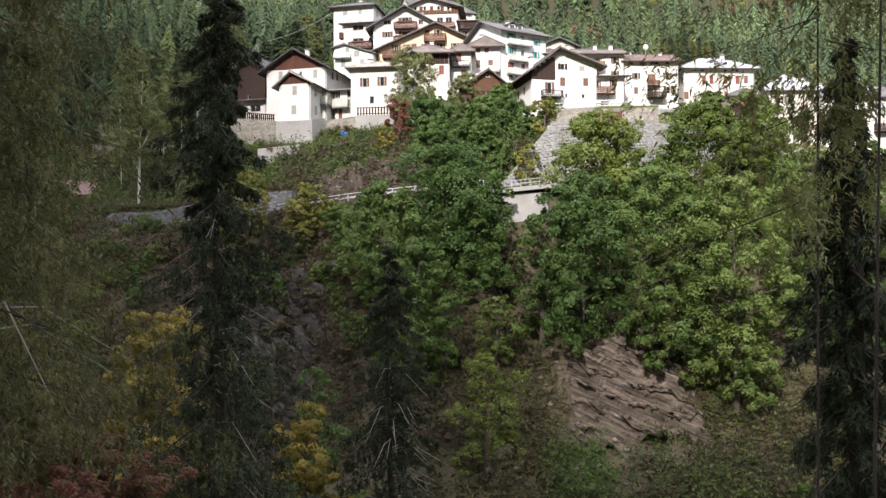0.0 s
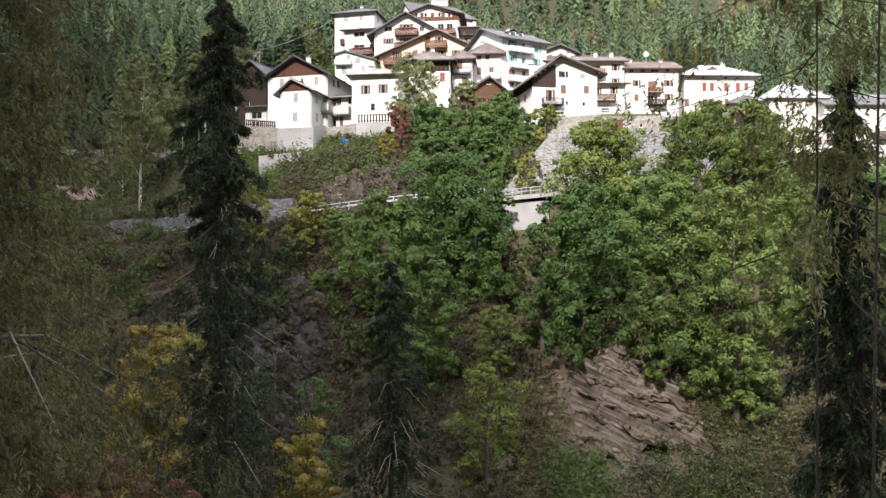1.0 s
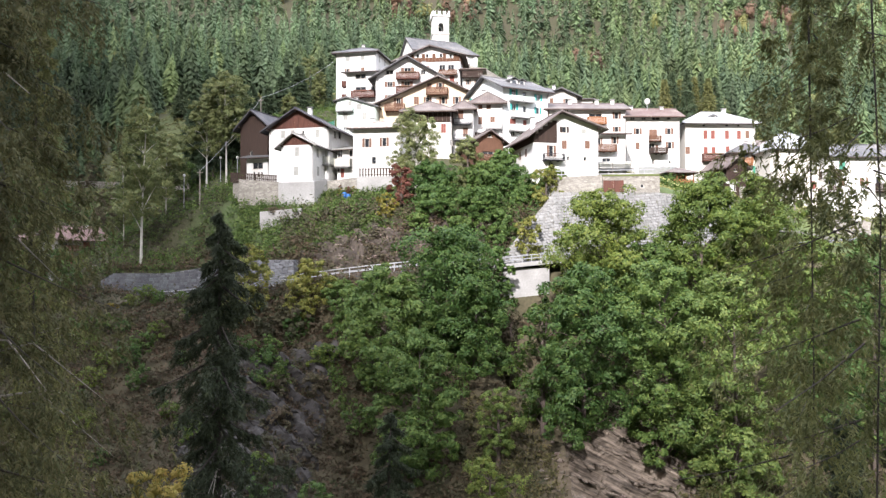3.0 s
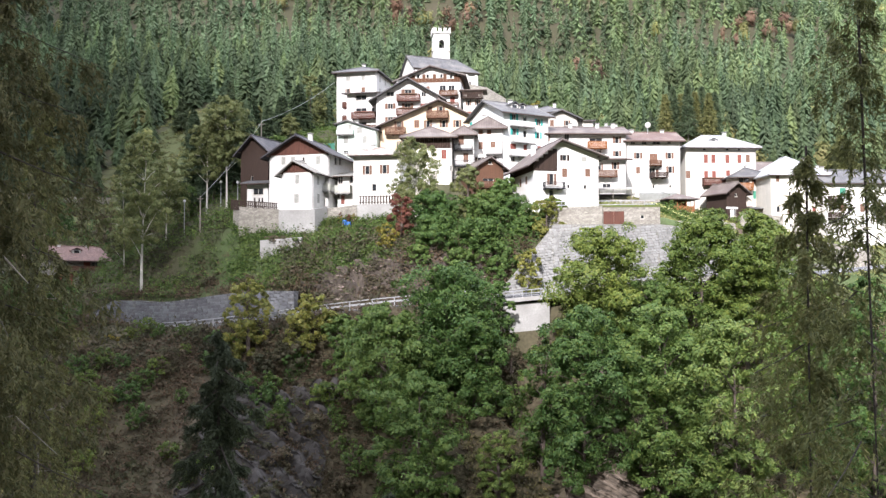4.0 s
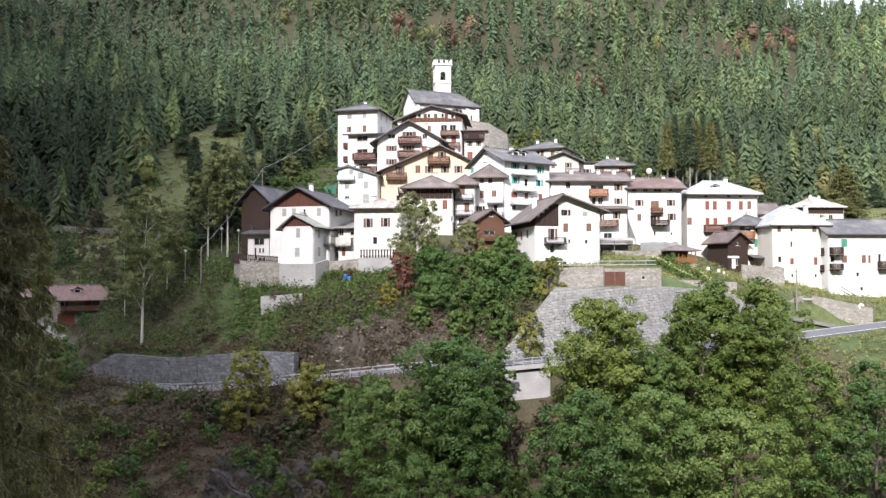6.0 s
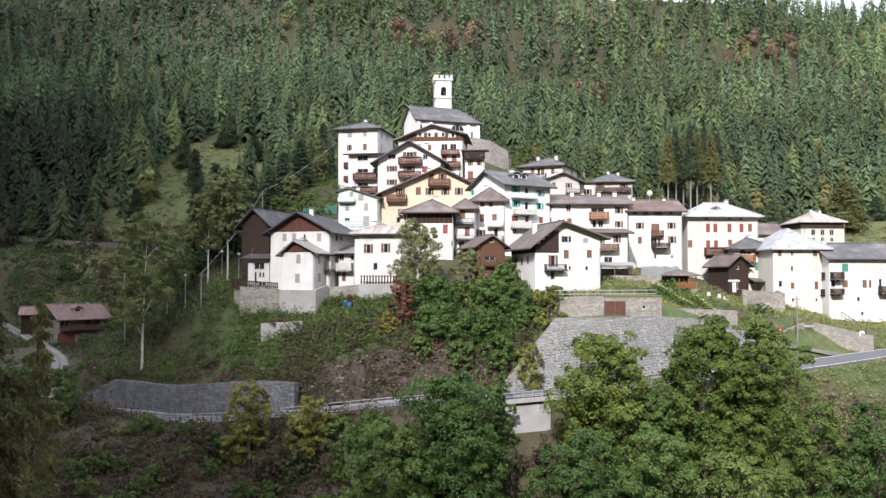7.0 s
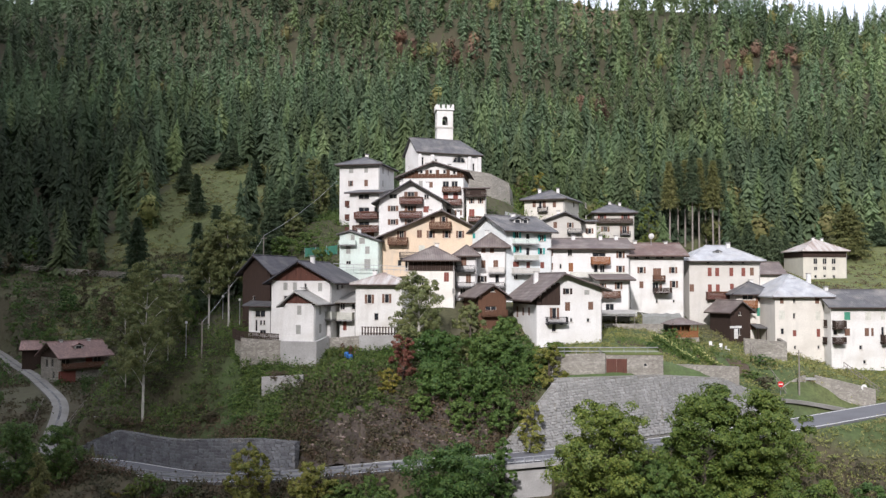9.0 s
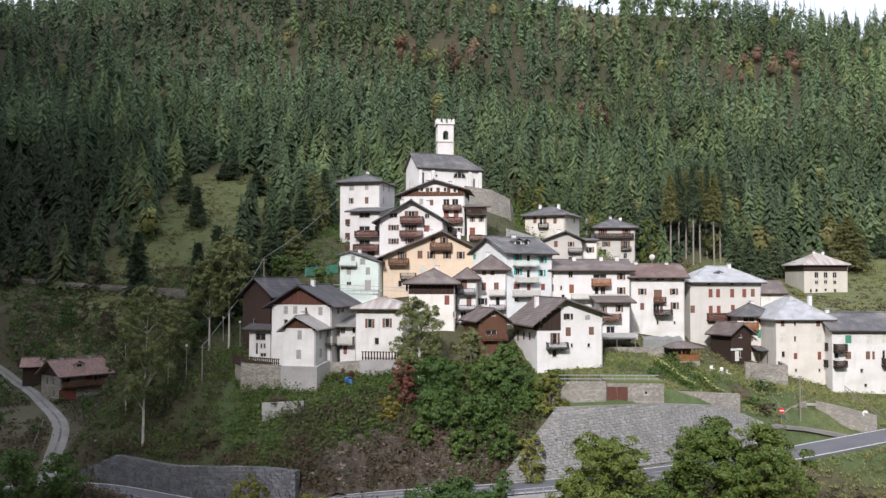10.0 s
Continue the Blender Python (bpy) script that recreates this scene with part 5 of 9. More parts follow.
def bell_tower():
    t = thing("bell_tower", pose(-4.2, 222.0, 79.0, 0, 0, 8), "square white bell tower with arched belfry and battlements", "bell tower")
    w, top, ledge = 4.1, 19.6, 15.0
    b = bmesh.new()
    # shaft, with arched belfry openings cut on all four sides
    oa, ob, sill, spring = w / 2 - 0.7, w / 2 + 0.7, ledge + 0.7, ledge + 2.3
    arch = [(oa, sill), (ob, sill)] + [(w / 2 + 0.7 * math.cos(a), spring + 0.7 * math.sin(a)) for a in np.linspace(0, math.pi, 9)]
    for k in range(4):
        r = Matrix.Translation((w / 2, w / 2, 0)) @ Matrix.Rotation(k * math.pi / 2, 4, 'Z') @ Matrix.Translation((-w / 2, -w / 2, 0))
        pt = lambda u, v, i=0.0: r @ Vector((u, i, v))
        quad(b, pt(0, -3), pt(w, -3), pt(w, sill), pt(0, sill))
        quad(b, pt(0, sill), pt(oa, sill), pt(oa, spring), pt(0, spring))
        quad(b, pt(ob, sill), pt(w, sill), pt(w, spring), pt(ob, spring))
        left = [p for p in arch[2:] if p[0] <= w / 2 + 1e-6]
        right = [p for p in arch[2:] if p[0] >= w / 2 - 1e-6]
        b.faces.new([b.verts.new(pt(*p)) for p in [(w, spring), (w, top), (w / 2, top)] + right[::-1]])
        b.faces.new([b.verts.new(pt(*p)) for p in [(0, top), (0, spring)] + left[::-1] + [(w / 2, top)]])
        for p, q in zip(arch, arch[1:] + arch[:1]):
            quad(b, pt(*p), pt(*q), pt(*q, 0.6), pt(*p, 0.6))
    quad(b, (0.3, 0.3, sill - 0.1), (w - 0.3, 0.3, sill - 0.1), (w - 0.3, w - 0.3, sill - 0.1), (0.3, w - 0.3, sill - 0.1))
    quad(b, (0, 0, top), (w, 0, top), (w, w, top), (0, w, top))
    part("shaft", b, M["worn"], t)
    for z0, z1, o in ((ledge, ledge + 0.3, 0.18), (top, top + 0.35, 0.3)):
        b = bmesh.new()
        box(b, -o, -o, z0, w + o, w + o, z1)
        part("cornice", b, M["grey" if z0 == ledge else "white"], t)
    m = bmesh.new()
    box(m, -0.35, -0.2, 0, 0.35, 0.2, 0.75)
    for sx in (-1, 1):
        quad(m, (sx * 0.35, -0.2, 0.75), (sx * 0.35, 0.2, 0.75), (sx * 0.35, 0.2, 1.15), (sx * 0.35, -0.2, 1.15))
        quad(m, (sx * 0.35, -0.2, 1.15), (sx * 0.35, 0.2, 1.15), (0, 0.2, 0.78), (0, -0.2, 0.78))
        for y in (-0.2, 0.2):
            b_ = m.faces.new([m.verts.new(p) for p in ((sx * 0.35, y, 0.75), (sx * 0.35, y, 1.15), (0, y, 0.78), (0, y, 0.75))])
    me = mesh_of("merlon", m, M["white"])
    for k in range(4):
        r = Matrix.Translation((w / 2, w / 2, 0)) @ Matrix.Rotation(k * math.pi / 2, 4, 'Z') @ Matrix.Translation((-w / 2, -w / 2, 0))
        for u in (0.2, w * 0.36, w * 0.68):
            part("merlon", me, None, t, m=r @ pose(u + 0.15, -0.05, top + 0.35))
    b = bmesh.new()
    tube(b, [(w / 2, w / 2, top + 0.35), (w / 2, w / 2, top + 1.6)], [0.9, 0.05], 8)
    part("spire", b, M["roof_slate"], t)
    b = bmesh.new()
    tube(b, [(w / 2, w / 2, top + 1.6), (w / 2, w / 2, top + 2.8)], [0.05, 0.05], 5)
    box(b, w / 2 - 0.35, w / 2 - 0.04, top + 2.3, w / 2 + 0.35, w / 2 + 0.04, top + 2.4)
    part("cross", b, M["iron"], t)
    b = bmesh.new()
    prof = [(0.0, 0.9), (0.22, 0.85), (0.3, 0.5), (0.36, 0.2), (0.52, 0.0)]
    rings = [[b.verts.new((w / 2 + r * math.cos(a), w / 2 + r * math.sin(a), sill + 0.7 + z)) for a in np.linspace(0, 2 * math.pi, 12, endpoint=False)] for r, z in prof[1:]]
    for p, q in zip(rings, rings[1:]):
        for k in range(12):
            b.faces.new((p[k], p[(k + 1) % 12], q[(k + 1) % 12], q[k]))
    b.faces.new(rings[0])
    part("bell", b, M["iron"], t)


bell_tower()

# ---- retaining walls, bridge ----
WALL_WEST = stone_wall("retaining_wall_west", [(-58.2, 135.6, 28.1), (-55, 134.9, 28.2), (-50.9, 132.0, 28.5), (-46.4, 129.2, 28.5), (-43.2, 127.2, 28.3), (-39.9, 124.8, 28.3), (-34.9, 121.5, 28.5), (-30.3, 118.7, 29.0), (-25.9, 116.7, 29.6), (-20.3, 114.5, 30.3)], (0.8, 2.4, 3.9, 3.9, 4.0, 4.1, 4.5, 4.6, 4.4, 3.7), 1.1, M["stone_dark"], "long dark stone block retaining wall behind the road", 0.06)
WALL_EAST = stone_wall("retaining_wall_east", [(6.2, 112.2, 33.2), (10, 112.2, 33.6), (13.8, 112.3, 34.1), (28, 115.2, 35.6), (37, 118.6, 36.5), (43, 121.2, 37.2)], (0.4, 4.4, 8.5, 7.2, 5.6, 2.4), 0.8, M["stone_grey"], "tall grey stone retaining wall above the road", 0.12)
stone_wall("wall_under_house", [(-33.0, 133.5, 43.0), (-31.5, 131.2, 42.6), (-25.6, 131.4, 42.2)], (3.9, 3.9), 0.6, M["stone"], "rubble stone wall under the terrace")
stone_wall("wall_concrete", [(-25.6, 131.3, 41.8), (-20.0, 130.2, 41.8), (-18.5, 133.0, 42.5)], (4.2, 4.2), 0.5, M["concrete"], "grey concrete retaining wall under a house")
stone_wall("wall_low", [(-27.3, 126.4, 40.4), (-21.1, 125.4, 40.7)], (0.8, 0.95), 0.4, M["concrete"], "low concrete wall on the grassy slope")
stone_wall("wall_terrace", [(-18.6, 133.2, 44.2), (-16.2, 132.6, 44.3), (-13.9, 132.0, 44.4)], (2.2, 2.4), 0.5, M["stone"], "rubble terrace wall below a house")
stone_wall("wall_terrace_plain", [(-13.86, 131.95, 44.2), (-7.4, 131.5, 44.4)], (2.7, 2.6), 0.5, M["concrete"], "pale weathered concrete terrace wall below a house")
stone_wall("wall_garage", [(13.5, 119.2, 41.8), (20.8, 118.3, 42.0)], (3.4, 3.4), 0.5, M["stone"], "rubble stone wall beside a garage")
stone_wall("wall_garden", [(28.7, 121.6, 42.2), (33.0, 121.9, 42.2), (40.0, 122.4, 42.0)], (1.5, 1.4, 1.3), 0.5, M["stone"], "low stone garden wall")
stone_wall("wall_bastion", [(46.5, 140.0, 43.2), (53.2, 140.0, 42.6), (53.6, 144.0, 43.0)], (2.9, 2.9), 0.5, M["stone"], "stone terrace wall before a tall house")
stone_wall("wall_cellar", [(48.0, 129.0, 37.9), (50.0, 130.1, 38.1), (52.3, 130.3, 38.2)], (1.6, 2.4, 3.1), 0.6, M["stone"], "curved rubble wall at a cellar door")
stone_wall("wall_cellar_long", [(53.6, 130.3, 38.2), (57.0, 129.2, 38.4), (61.5, 128.2, 38.6)], (3.1, 2.2, 0.9), 0.6, M["stone"], "pale rubble wall falling towards the road")
stone_wall("wall_church", [(3.0, 196.5, 74.0), (9.0, 199.0, 73.5), (13.5, 203.0, 72.0), (15.0, 212.0, 71.0)], (6.2, 5.6), 0.8, M["stone"], "stone retaining wall below the church", 0.12)
stone_wall("wall_upper_lane", [(-160, 246, 57.5), (-125, 239, 57.2), (-100, 233, 56), (-82, 229, 55.2), (-66, 224, 54.6)], (2.2, 1.6), 0.5, M["stone"], "stone wall along the upper lane")


def bridge():
    br = thing("bridge", Matrix(), "concrete road bridge on a plastered pier with steel railing", "bridge")
    b = bmesh.new()
    slab(b, [(5.5, 105.0, 33.05), (14.5, 105.0, 33.9), (14.5, 108.0, 33.9), (5.5, 108.0, 33.05)], 0.5)
    part("deck", b, M["concrete"], br)
    b = bmesh.new()
    box(b, 6.6, 105.6, 22.0, 12.2, 107.8, 32.7)
    part("pier", b, M["concrete"], br, "pale plastered abutment")
    b = bmesh.new()
    for zz in (0.35, 0.75):
        tube(b, [(5.5, 105.05, 33.1 + zz), (14.5, 105.05, 33.95 + zz)], [0.05, 0.05], 6)
    for x in np.arange(5.6, 14.5, 1.1):
        zz = 33.05 + (x - 5.5) * 0.094
        box(b, x - 0.04, 105.0, zz, x + 0.04, 105.1, zz + 0.85)
    part("railing", b, M["steel"], br)


bridge()


# ---- trees ----
def unit(v):
    return v / np.maximum(np.linalg.norm(v, axis=-1, keepdims=True), 1e-9)


def leaf_mesh(name, centres, normals, size, rng, material, long=1.4):
    """Small pointed leaves at the centres."""
    n = len(centres)
    up = unit(rng.normal(size=(n, 3)))
    a = unit(np.cross(normals, up))
    b = np.cross(normals, a)
    s = size * rng.uniform(0.6, 1.3, (n, 1))
    v = np.stack([centres - a * s * long * 0.5 - b * s * 0.4, centres + b * s * 0.45, centres + a * s * long * 0.5 - normals * s * 0.2], 1).reshape(-1, 3)
    f = np.arange(n * 3).reshape(n, 3)
    return raw_mesh(name, v, f, material)


def broadleaf_meshes(h, r, seed, leaf, count, size, low=0.15, bark="bark", lobes=16, trunk=0.3, slim=1.0):
    """Trunk and limbs, and a crown of leaf clumps on uneven lobes."""
    rng = np.random.RandomState(seed)
    bm = bmesh.new()
    bend = rng.normal(size=2) * 0.03 * h
    tp = [Vector((bend[0] * (z / h) ** 2 + 0, bend[1] * (z / h) ** 2, z)) for z in np.linspace(-0.6, h * 0.8, 8)]
    tube(bm, tp, list(np.linspace(trunk, trunk * 0.2, 8)), 8)
    centres, radii = [], []
    for i in range(lobes):
        k = (i + 0.5) / lobes
        z = h * (low + (0.94 - low) * k)
        prof = math.sqrt(max(0.05, 1 - ((k - 0.36) / 0.66) ** 2))
        a = i * 2.4 + rng.uniform(-0.4, 0.4)
        rr = r * prof * rng.uniform(0.25, 0.80) * slim
        radii.append(min(0.3 * h, r * rng.uniform(0.26, 0.50) * (0.6 + 0.4 * prof)))
        c = np.array([math.cos(a) * rr, math.sin(a) * rr, min(z, h - 0.95 * radii[-1])])
        centres.append(c)
        base = max((q for q in tp[1:] if q.z < c[2] - 0.3 * rr), key=lambda q: q.z, default=tp[1])
        tube(bm, [base, Vector(c) * 0.55 + base * 0.45 + Vector((0, 0, 0.2)), Vector(c)], [min(trunk * 0.35, 0.09), min(trunk * 0.2, 0.05), 0.02], 5)
    pts, nrm = [], []
    per = count // lobes
    for c, q in zip(centres, radii):
        # rounded clumps of leaves over each lobe, facing outwards, with dark gaps between them
        k = max(6, int(9 + q * 4))
        d = unit(rng.normal(size=(k, 3)) + [0, 0, 0.30])
        cc = c + d * q * rng.uniform(0.62, 1.02, (k, 1)) * [1, 1, 0.92]
        s = q * rng.uniform(0.20, 0.40, (k, 1, 1))
        m = per // k
        e = unit(rng.normal(size=(k, m, 3)) + d[:, None] * 0.7 + [0, 0, 0.30])
        p = (cc[:, None] + e * s * rng.uniform(0.55, 1.12, (k, m, 1)) * np.array([1.12, 1.12, 0.86])).reshape(-1, 3)
        n0 = unit((e + d[:, None] * 0.35).reshape(-1, 3) + rng.normal(size=(k * m, 3)) * 0.42 + [0, 0, 0.25])
        pts.append(p)
        nrm.append(n0)
    crown = leaf_mesh("crown", np.concatenate(pts), np.concatenate(nrm), size * 0.9, rng, M[leaf])
    return mesh_of("trunk", bm, M[bark]), crown


def broadleaf(name, x, y, top, r, seed, leaf, count, size, label, base=None, group="", **kw):
    z = gz(x, y) if base is None else base
    t = thing(name, pose(x, y, z, 0, 0, seed * 47 % 360), label, "tree", group)
    a, b = broadleaf_meshes(top - z, r, seed, leaf, count, size, **kw)
    part("trunk", a, None, t)
    part("crown", b, None, t)
    return t


def conifer_meshes(h, r, seed, needles, blades, bare=0.12, blade=0.5, droop=0.35, trunk=0.28, tiers=None, dead=0, bark="bark", hang=0.5, thin=0.16, ragged=0.3, shape=0.75, drape=0.0, whorl=5, twigs=False, limb=1.0):
    """A spruce or larch: whorled drooping branches, each hung with needle sprays."""
    rng = np.random.RandomState(seed)
    bm, dead_list = bmesh.new(), []
    tube(bm, [(0, 0, -1), (0.02 * h * 0.3, 0, h * 0.4), (0, 0.01 * h, h * 0.75), (0, 0, h)], [trunk, trunk * 0.75, trunk * 0.4, 0.02], 8)
    tiers = tiers or int(h / 0.55)
    P_, D_ = [], []
    n_branch = tiers * whorl
    per = max(4, blades // n_branch)
    for i in range(n_branch):
        k = (i + rng.uniform(0, 1)) / n_branch
        z = h * (bare + (1 - bare) * k ** 1.05)
        ln = r * (1 - k) ** shape * rng.uniform(1.0 - 2 * ragged, 1.0 + ragged) + 0.15
        a = i * 2.39996 + rng.uniform(-0.3, 0.3)
        dx, dy = math.cos(a), math.sin(a)
        s = np.linspace(0.12, 1, per)
        dz = -droop * ln * (s ** 1.2) + 0.28 * droop * ln * s ** 4
        line = np.stack([dx * ln * s, dy * ln * s, z + dz], -1)
        side = np.array([-dy, dx, 0])
        j = rng.normal(size=(per, 1)) * (0.20 + 0.2 * drape) * ln * (0.35 + 0.65 * (1 - np.abs(s[:, None] - 0.55)))
        q = line + side * j + rng.normal(size=(per, 3)) * 0.05
        q[:, 2] -= rng.exponential(1.0, per) * drape * (0.1 + 0.14 * ln)
        if twigs:
            # branchlets hanging from the branch, each feathered with needles
            tw = max(3, per // 16)
            at = rng.uniform(0.12, 1.0, tw)
            foot = np.stack([np.interp(at, s, line[:, c]) for c in range(3)], -1) + side * (rng.normal(size=(tw, 1)) * 0.16 * ln * (1.1 - at[:, None]))
            pick = rng.randint(0, tw, per)
            u = rng.uniform(0, 1, (per, 1)) ** 0.8
            lean = rng.normal(size=(tw, 3)) * [0.25, 0.25, 0.0] + [0, 0, -1]
            reach = drape * rng.uniform(0.15, 0.9, (tw, 1)) * (0.3 + 0.25 * ln)
            q = foot[pick] + lean[pick] * reach[pick] * u + rng.normal(size=(per, 3)) * 0.015
            P_.append(q)
            D_.append(unit(rng.normal(size=(per, 3)) * [0.55, 0.55, 0.3] + np.array([dx * 0.35, dy * 0.35, -0.5 * hang])))
        else:
            P_.append(q)
            D_.append(None)
        d = side * np.sign(j) * 0.5 + np.array([dx, dy, 0]) * 0.55 + np.array([0, 0, -hang]) + rng.normal(size=(per, 3)) * 0.3
        D_[-1] = unit(d) if D_[-1] is None else D_[-1]
        if ln > 0.8 and i % 2 == 0:
            tube(bm, [(dx * 0.1, dy * 0.1, z), (dx * ln * 0.5, dy * ln * 0.5, z - droop * ln * 0.42), (dx * ln * 0.92, dy * ln * 0.92, z - droop * ln * 0.72)], [(0.035 + 0.008 * ln) * limb, 0.025 * limb, 0.008], 4)
    for i in range(dead):
        z = h * rng.uniform(0.02, 0.75)
        ln = r * (1 - z / h) ** 0.6 * rng.uniform(0.6, 1.1)
        a = rng.uniform(0, 6.28)
        dx, dy = math.cos(a), math.sin(a)
        db = bmesh.new()
        tube(db, [(dx * 0.05, dy * 0.05, z), (dx * ln * 0.4, dy * ln * 0.4, z + rng.uniform(-0.1, 0.25)), (dx * ln, dy * ln, z - ln * rng.uniform(0.25, 0.6))], [0.04, 0.025, 0.008], 4)
        dead_list.append(mesh_of("dead_branch", db, M["twig"]))
    p, d = np.concatenate(P_), np.concatenate(D_)
    n = len(p)
    L = blade * rng.uniform(0.5, 1.25, (n, 1))
    w = unit(np.cross(d, rng.normal(size=(n, 3)))) * L * thin
    v = np.stack([p - w, p + w, p + d * L], 1).reshape(-1, 3)
    fol = raw_mesh("foliage", v, np.arange(n * 3).reshape(n, 3), M[needles])
    return mesh_of("trunk", bm, M[bark]), fol, dead_list


def conifer(name, x, y, top, r, seed, needles, blades, label, base=None, **kw):
    z = gz(x, y) if base is None else base
    t = thing(name, pose(x, y, z, 0, 0, seed * 31 % 360), label, "tree")
    a, b, c = conifer_meshes(top - z, r, seed, needles, blades, **kw)
    part("trunk", a, None, t)
    part("foliage", b, None, t)
    for q in c:
        part("dead_branch", q, None, t, "bare grey twig")
    return t


# trees near the drone's path
NEAR = dict(thin=0.13, twigs=True, bark="bark_dark")
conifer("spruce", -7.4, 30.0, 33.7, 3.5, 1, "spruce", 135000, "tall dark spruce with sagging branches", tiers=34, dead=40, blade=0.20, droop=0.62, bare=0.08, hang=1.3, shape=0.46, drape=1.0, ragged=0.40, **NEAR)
conifer("spruce", -2.6, 45.0, 24.8, 5.0, 2, "spruce", 72000, "half-dead spruce with bare grey lower branches", tiers=24, dead=90, blade=0.24, droop=0.62, bare=0.1, hang=1.2, drape=0.8, shape=0.7, **NEAR)
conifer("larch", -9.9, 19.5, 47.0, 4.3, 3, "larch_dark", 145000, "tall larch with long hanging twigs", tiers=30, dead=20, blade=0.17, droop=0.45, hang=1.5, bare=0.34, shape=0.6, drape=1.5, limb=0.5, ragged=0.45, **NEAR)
conifer("larch", -20.5, 44.5, 46.6, 4.6, 4, "larch", 52000, "tall slender larch on the valley side", tiers=36, dead=12, blade=0.28, droop=0.45, hang=1.4, bare=0.1, drape=1.2, **NEAR)
conifer("larch", 6.15, 13.8, 37.5, 3.0, 5, "larch", 30000, "larch with drooping twigs near the viewpoint", tiers=15, dead=0, blade=0.13, droop=0.42, hang=1.3, bare=0.57, shape=0.8, trunk=0.03, drape=1.5, limb=0.3, ragged=0.45, **NEAR)
conifer("larch", 5.95, 11.6, 40.4, 1.7, 6, "larch", 17000, "tall thin larch with long hanging branches", tiers=13, dead=0, blade=0.11, droop=0.42, hang=1.3, bare=0.66, shape=0.85, trunk=0.028, drape=1.6, limb=0.3, ragged=0.45, **NEAR)
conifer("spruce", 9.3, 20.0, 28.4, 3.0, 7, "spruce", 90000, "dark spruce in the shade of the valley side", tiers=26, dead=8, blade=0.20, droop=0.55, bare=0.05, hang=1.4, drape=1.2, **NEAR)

broadleaf("broadleaf_tree", 0.1, 96.0, 37.3, 6.5, 11, "leaf_dark", 34000, 0.3, "large deep green broadleaf tree below the road", low=0.1, lobes=26)
broadleaf("broadleaf_tree", -6.1, 93.0, 32.9, 5.5, 12, "leaf_dark", 26000, 0.3, "deep green broadleaf tree on the steep bank", low=0.1, lobes=20)
broadleaf("broadleaf_tree", 2.9, 94.0, 32.9, 4.5, 13, "leaf_dark", 20000, 0.3, "deep green broadleaf tree on the steep bank", low=0.1, lobes=16)
broadleaf("broadleaf_tree", -2.8, 84.0, 26.8, 5.5, 14, "leaf_dark", 24000, 0.3, "deep green broadleaf tree low on the bank", low=0.05, lobes=18)
broadleaf("broadleaf_tree", 22.5, 98.0, 35.5, 5.0, 15, "leaf", 26000, 0.3, "green broadleaf tree among the tall ones", low=0.1, lobes=22)
broadleaf("broadleaf_tree", 17.5, 100.0, 41.6, 6.4, 16, "leaf_lime", 38000, 0.3, "tall bright green broadleaf tree below the wall", low=0.2, lobes=34)
broadleaf("broadleaf_tree", 13.2, 86.0, 32.8, 6.0, 17, "leaf", 30000, 0.3, "wide green broadleaf tree on the bank", low=0.1, lobes=22)
broadleaf("broadleaf_tree", 29.1, 100.0, 43.4, 6.4, 18, "leaf_lime", 46000, 0.3, "tall green broadleaf tree beside the road", low=0.2, lobes=34)
broadleaf("broadleaf_tree", 35.2, 99.0, 43.1, 6.0, 19, "leaf_lime", 42000, 0.3, "yellowish green broadleaf tree beside the road", low=0.2, lobes=32)
broadleaf("broadleaf_tree", 20.9, 84.0, 33.3, 6.0, 20, "leaf_dark", 32000, 0.3, "wide green broadleaf tree over the rock face", low=0.12, lobes=24)
broadleaf("broadleaf_tree", 26.1, 80.0, 32.1, 6.0, 21, "leaf", 30000, 0.3, "green broadleaf tree with yellowing leaves", low=0.08, lobes=22)
broadleaf("broadleaf_tree", 36.5, 88.0, 35.7, 6.0, 22, "leaf_lime", 26000, 0.3, "yellow-green broadleaf tree by the road bend", low=0.08, lobes=20)
broadleaf("broadleaf_tree", 40.5, 84.0, 36.5, 6.0, 23, "leaf", 26000, 0.3, "green broadleaf tree by the road bend", low=0.08, lobes=20)
broadleaf("broadleaf_tree", 9.5, 88.0, 30.0, 3.6, 24, "leaf_lime", 7700, 0.27, "young light green tree on the bank", low=0.1, lobes=14)
broadleaf("broadleaf_tree", -23.7, 104.0, 35.8, 3.4, 25, "leaf_gold", 9500, 0.25, "slender yellow-green tree below the road", low=0.1, lobes=14)
broadleaf("broadleaf_tree", -16.3, 103.0, 33.9, 3.2, 26, "leaf_gold", 9500, 0.25, "slender yellow-green tree below the road", low=0.1, lobes=14)
broadleaf("broadleaf_tree", -11.1, 100.0, 30.9, 3.0, 27, "leaf", 7700, 0.25, "green tree beside the guard rail", low=0.1, lobes=14)
broadleaf("broadleaf_tree", -37.5, 110.0, 27.9, 2.2, 28, "leaf_yellow", 4840, 0.24, "small golden autumn tree below the road", low=0.05, lobes=10)
broadleaf("broadleaf_tree", -32.3, 108.0, 28.0, 2.2, 29, "shrub", 4840, 0.24, "small brownish tree below the road", low=0.05, lobes=10)
broadleaf("broadleaf_tree", 5.2, 103.0, 35.3, 2.4, 30, "leaf_dark", 5500, 0.25, "dark green tree beside the bridge pier", low=0.05, lobes=12)
broadleaf("broadleaf_tree", -55.9, 118.0, 23.6, 3.2, 31, "leaf_dark", 5200, 0.25, "bushy autumn tree below the guard rail", low=0.05, lobes=12, trunk=0.12)
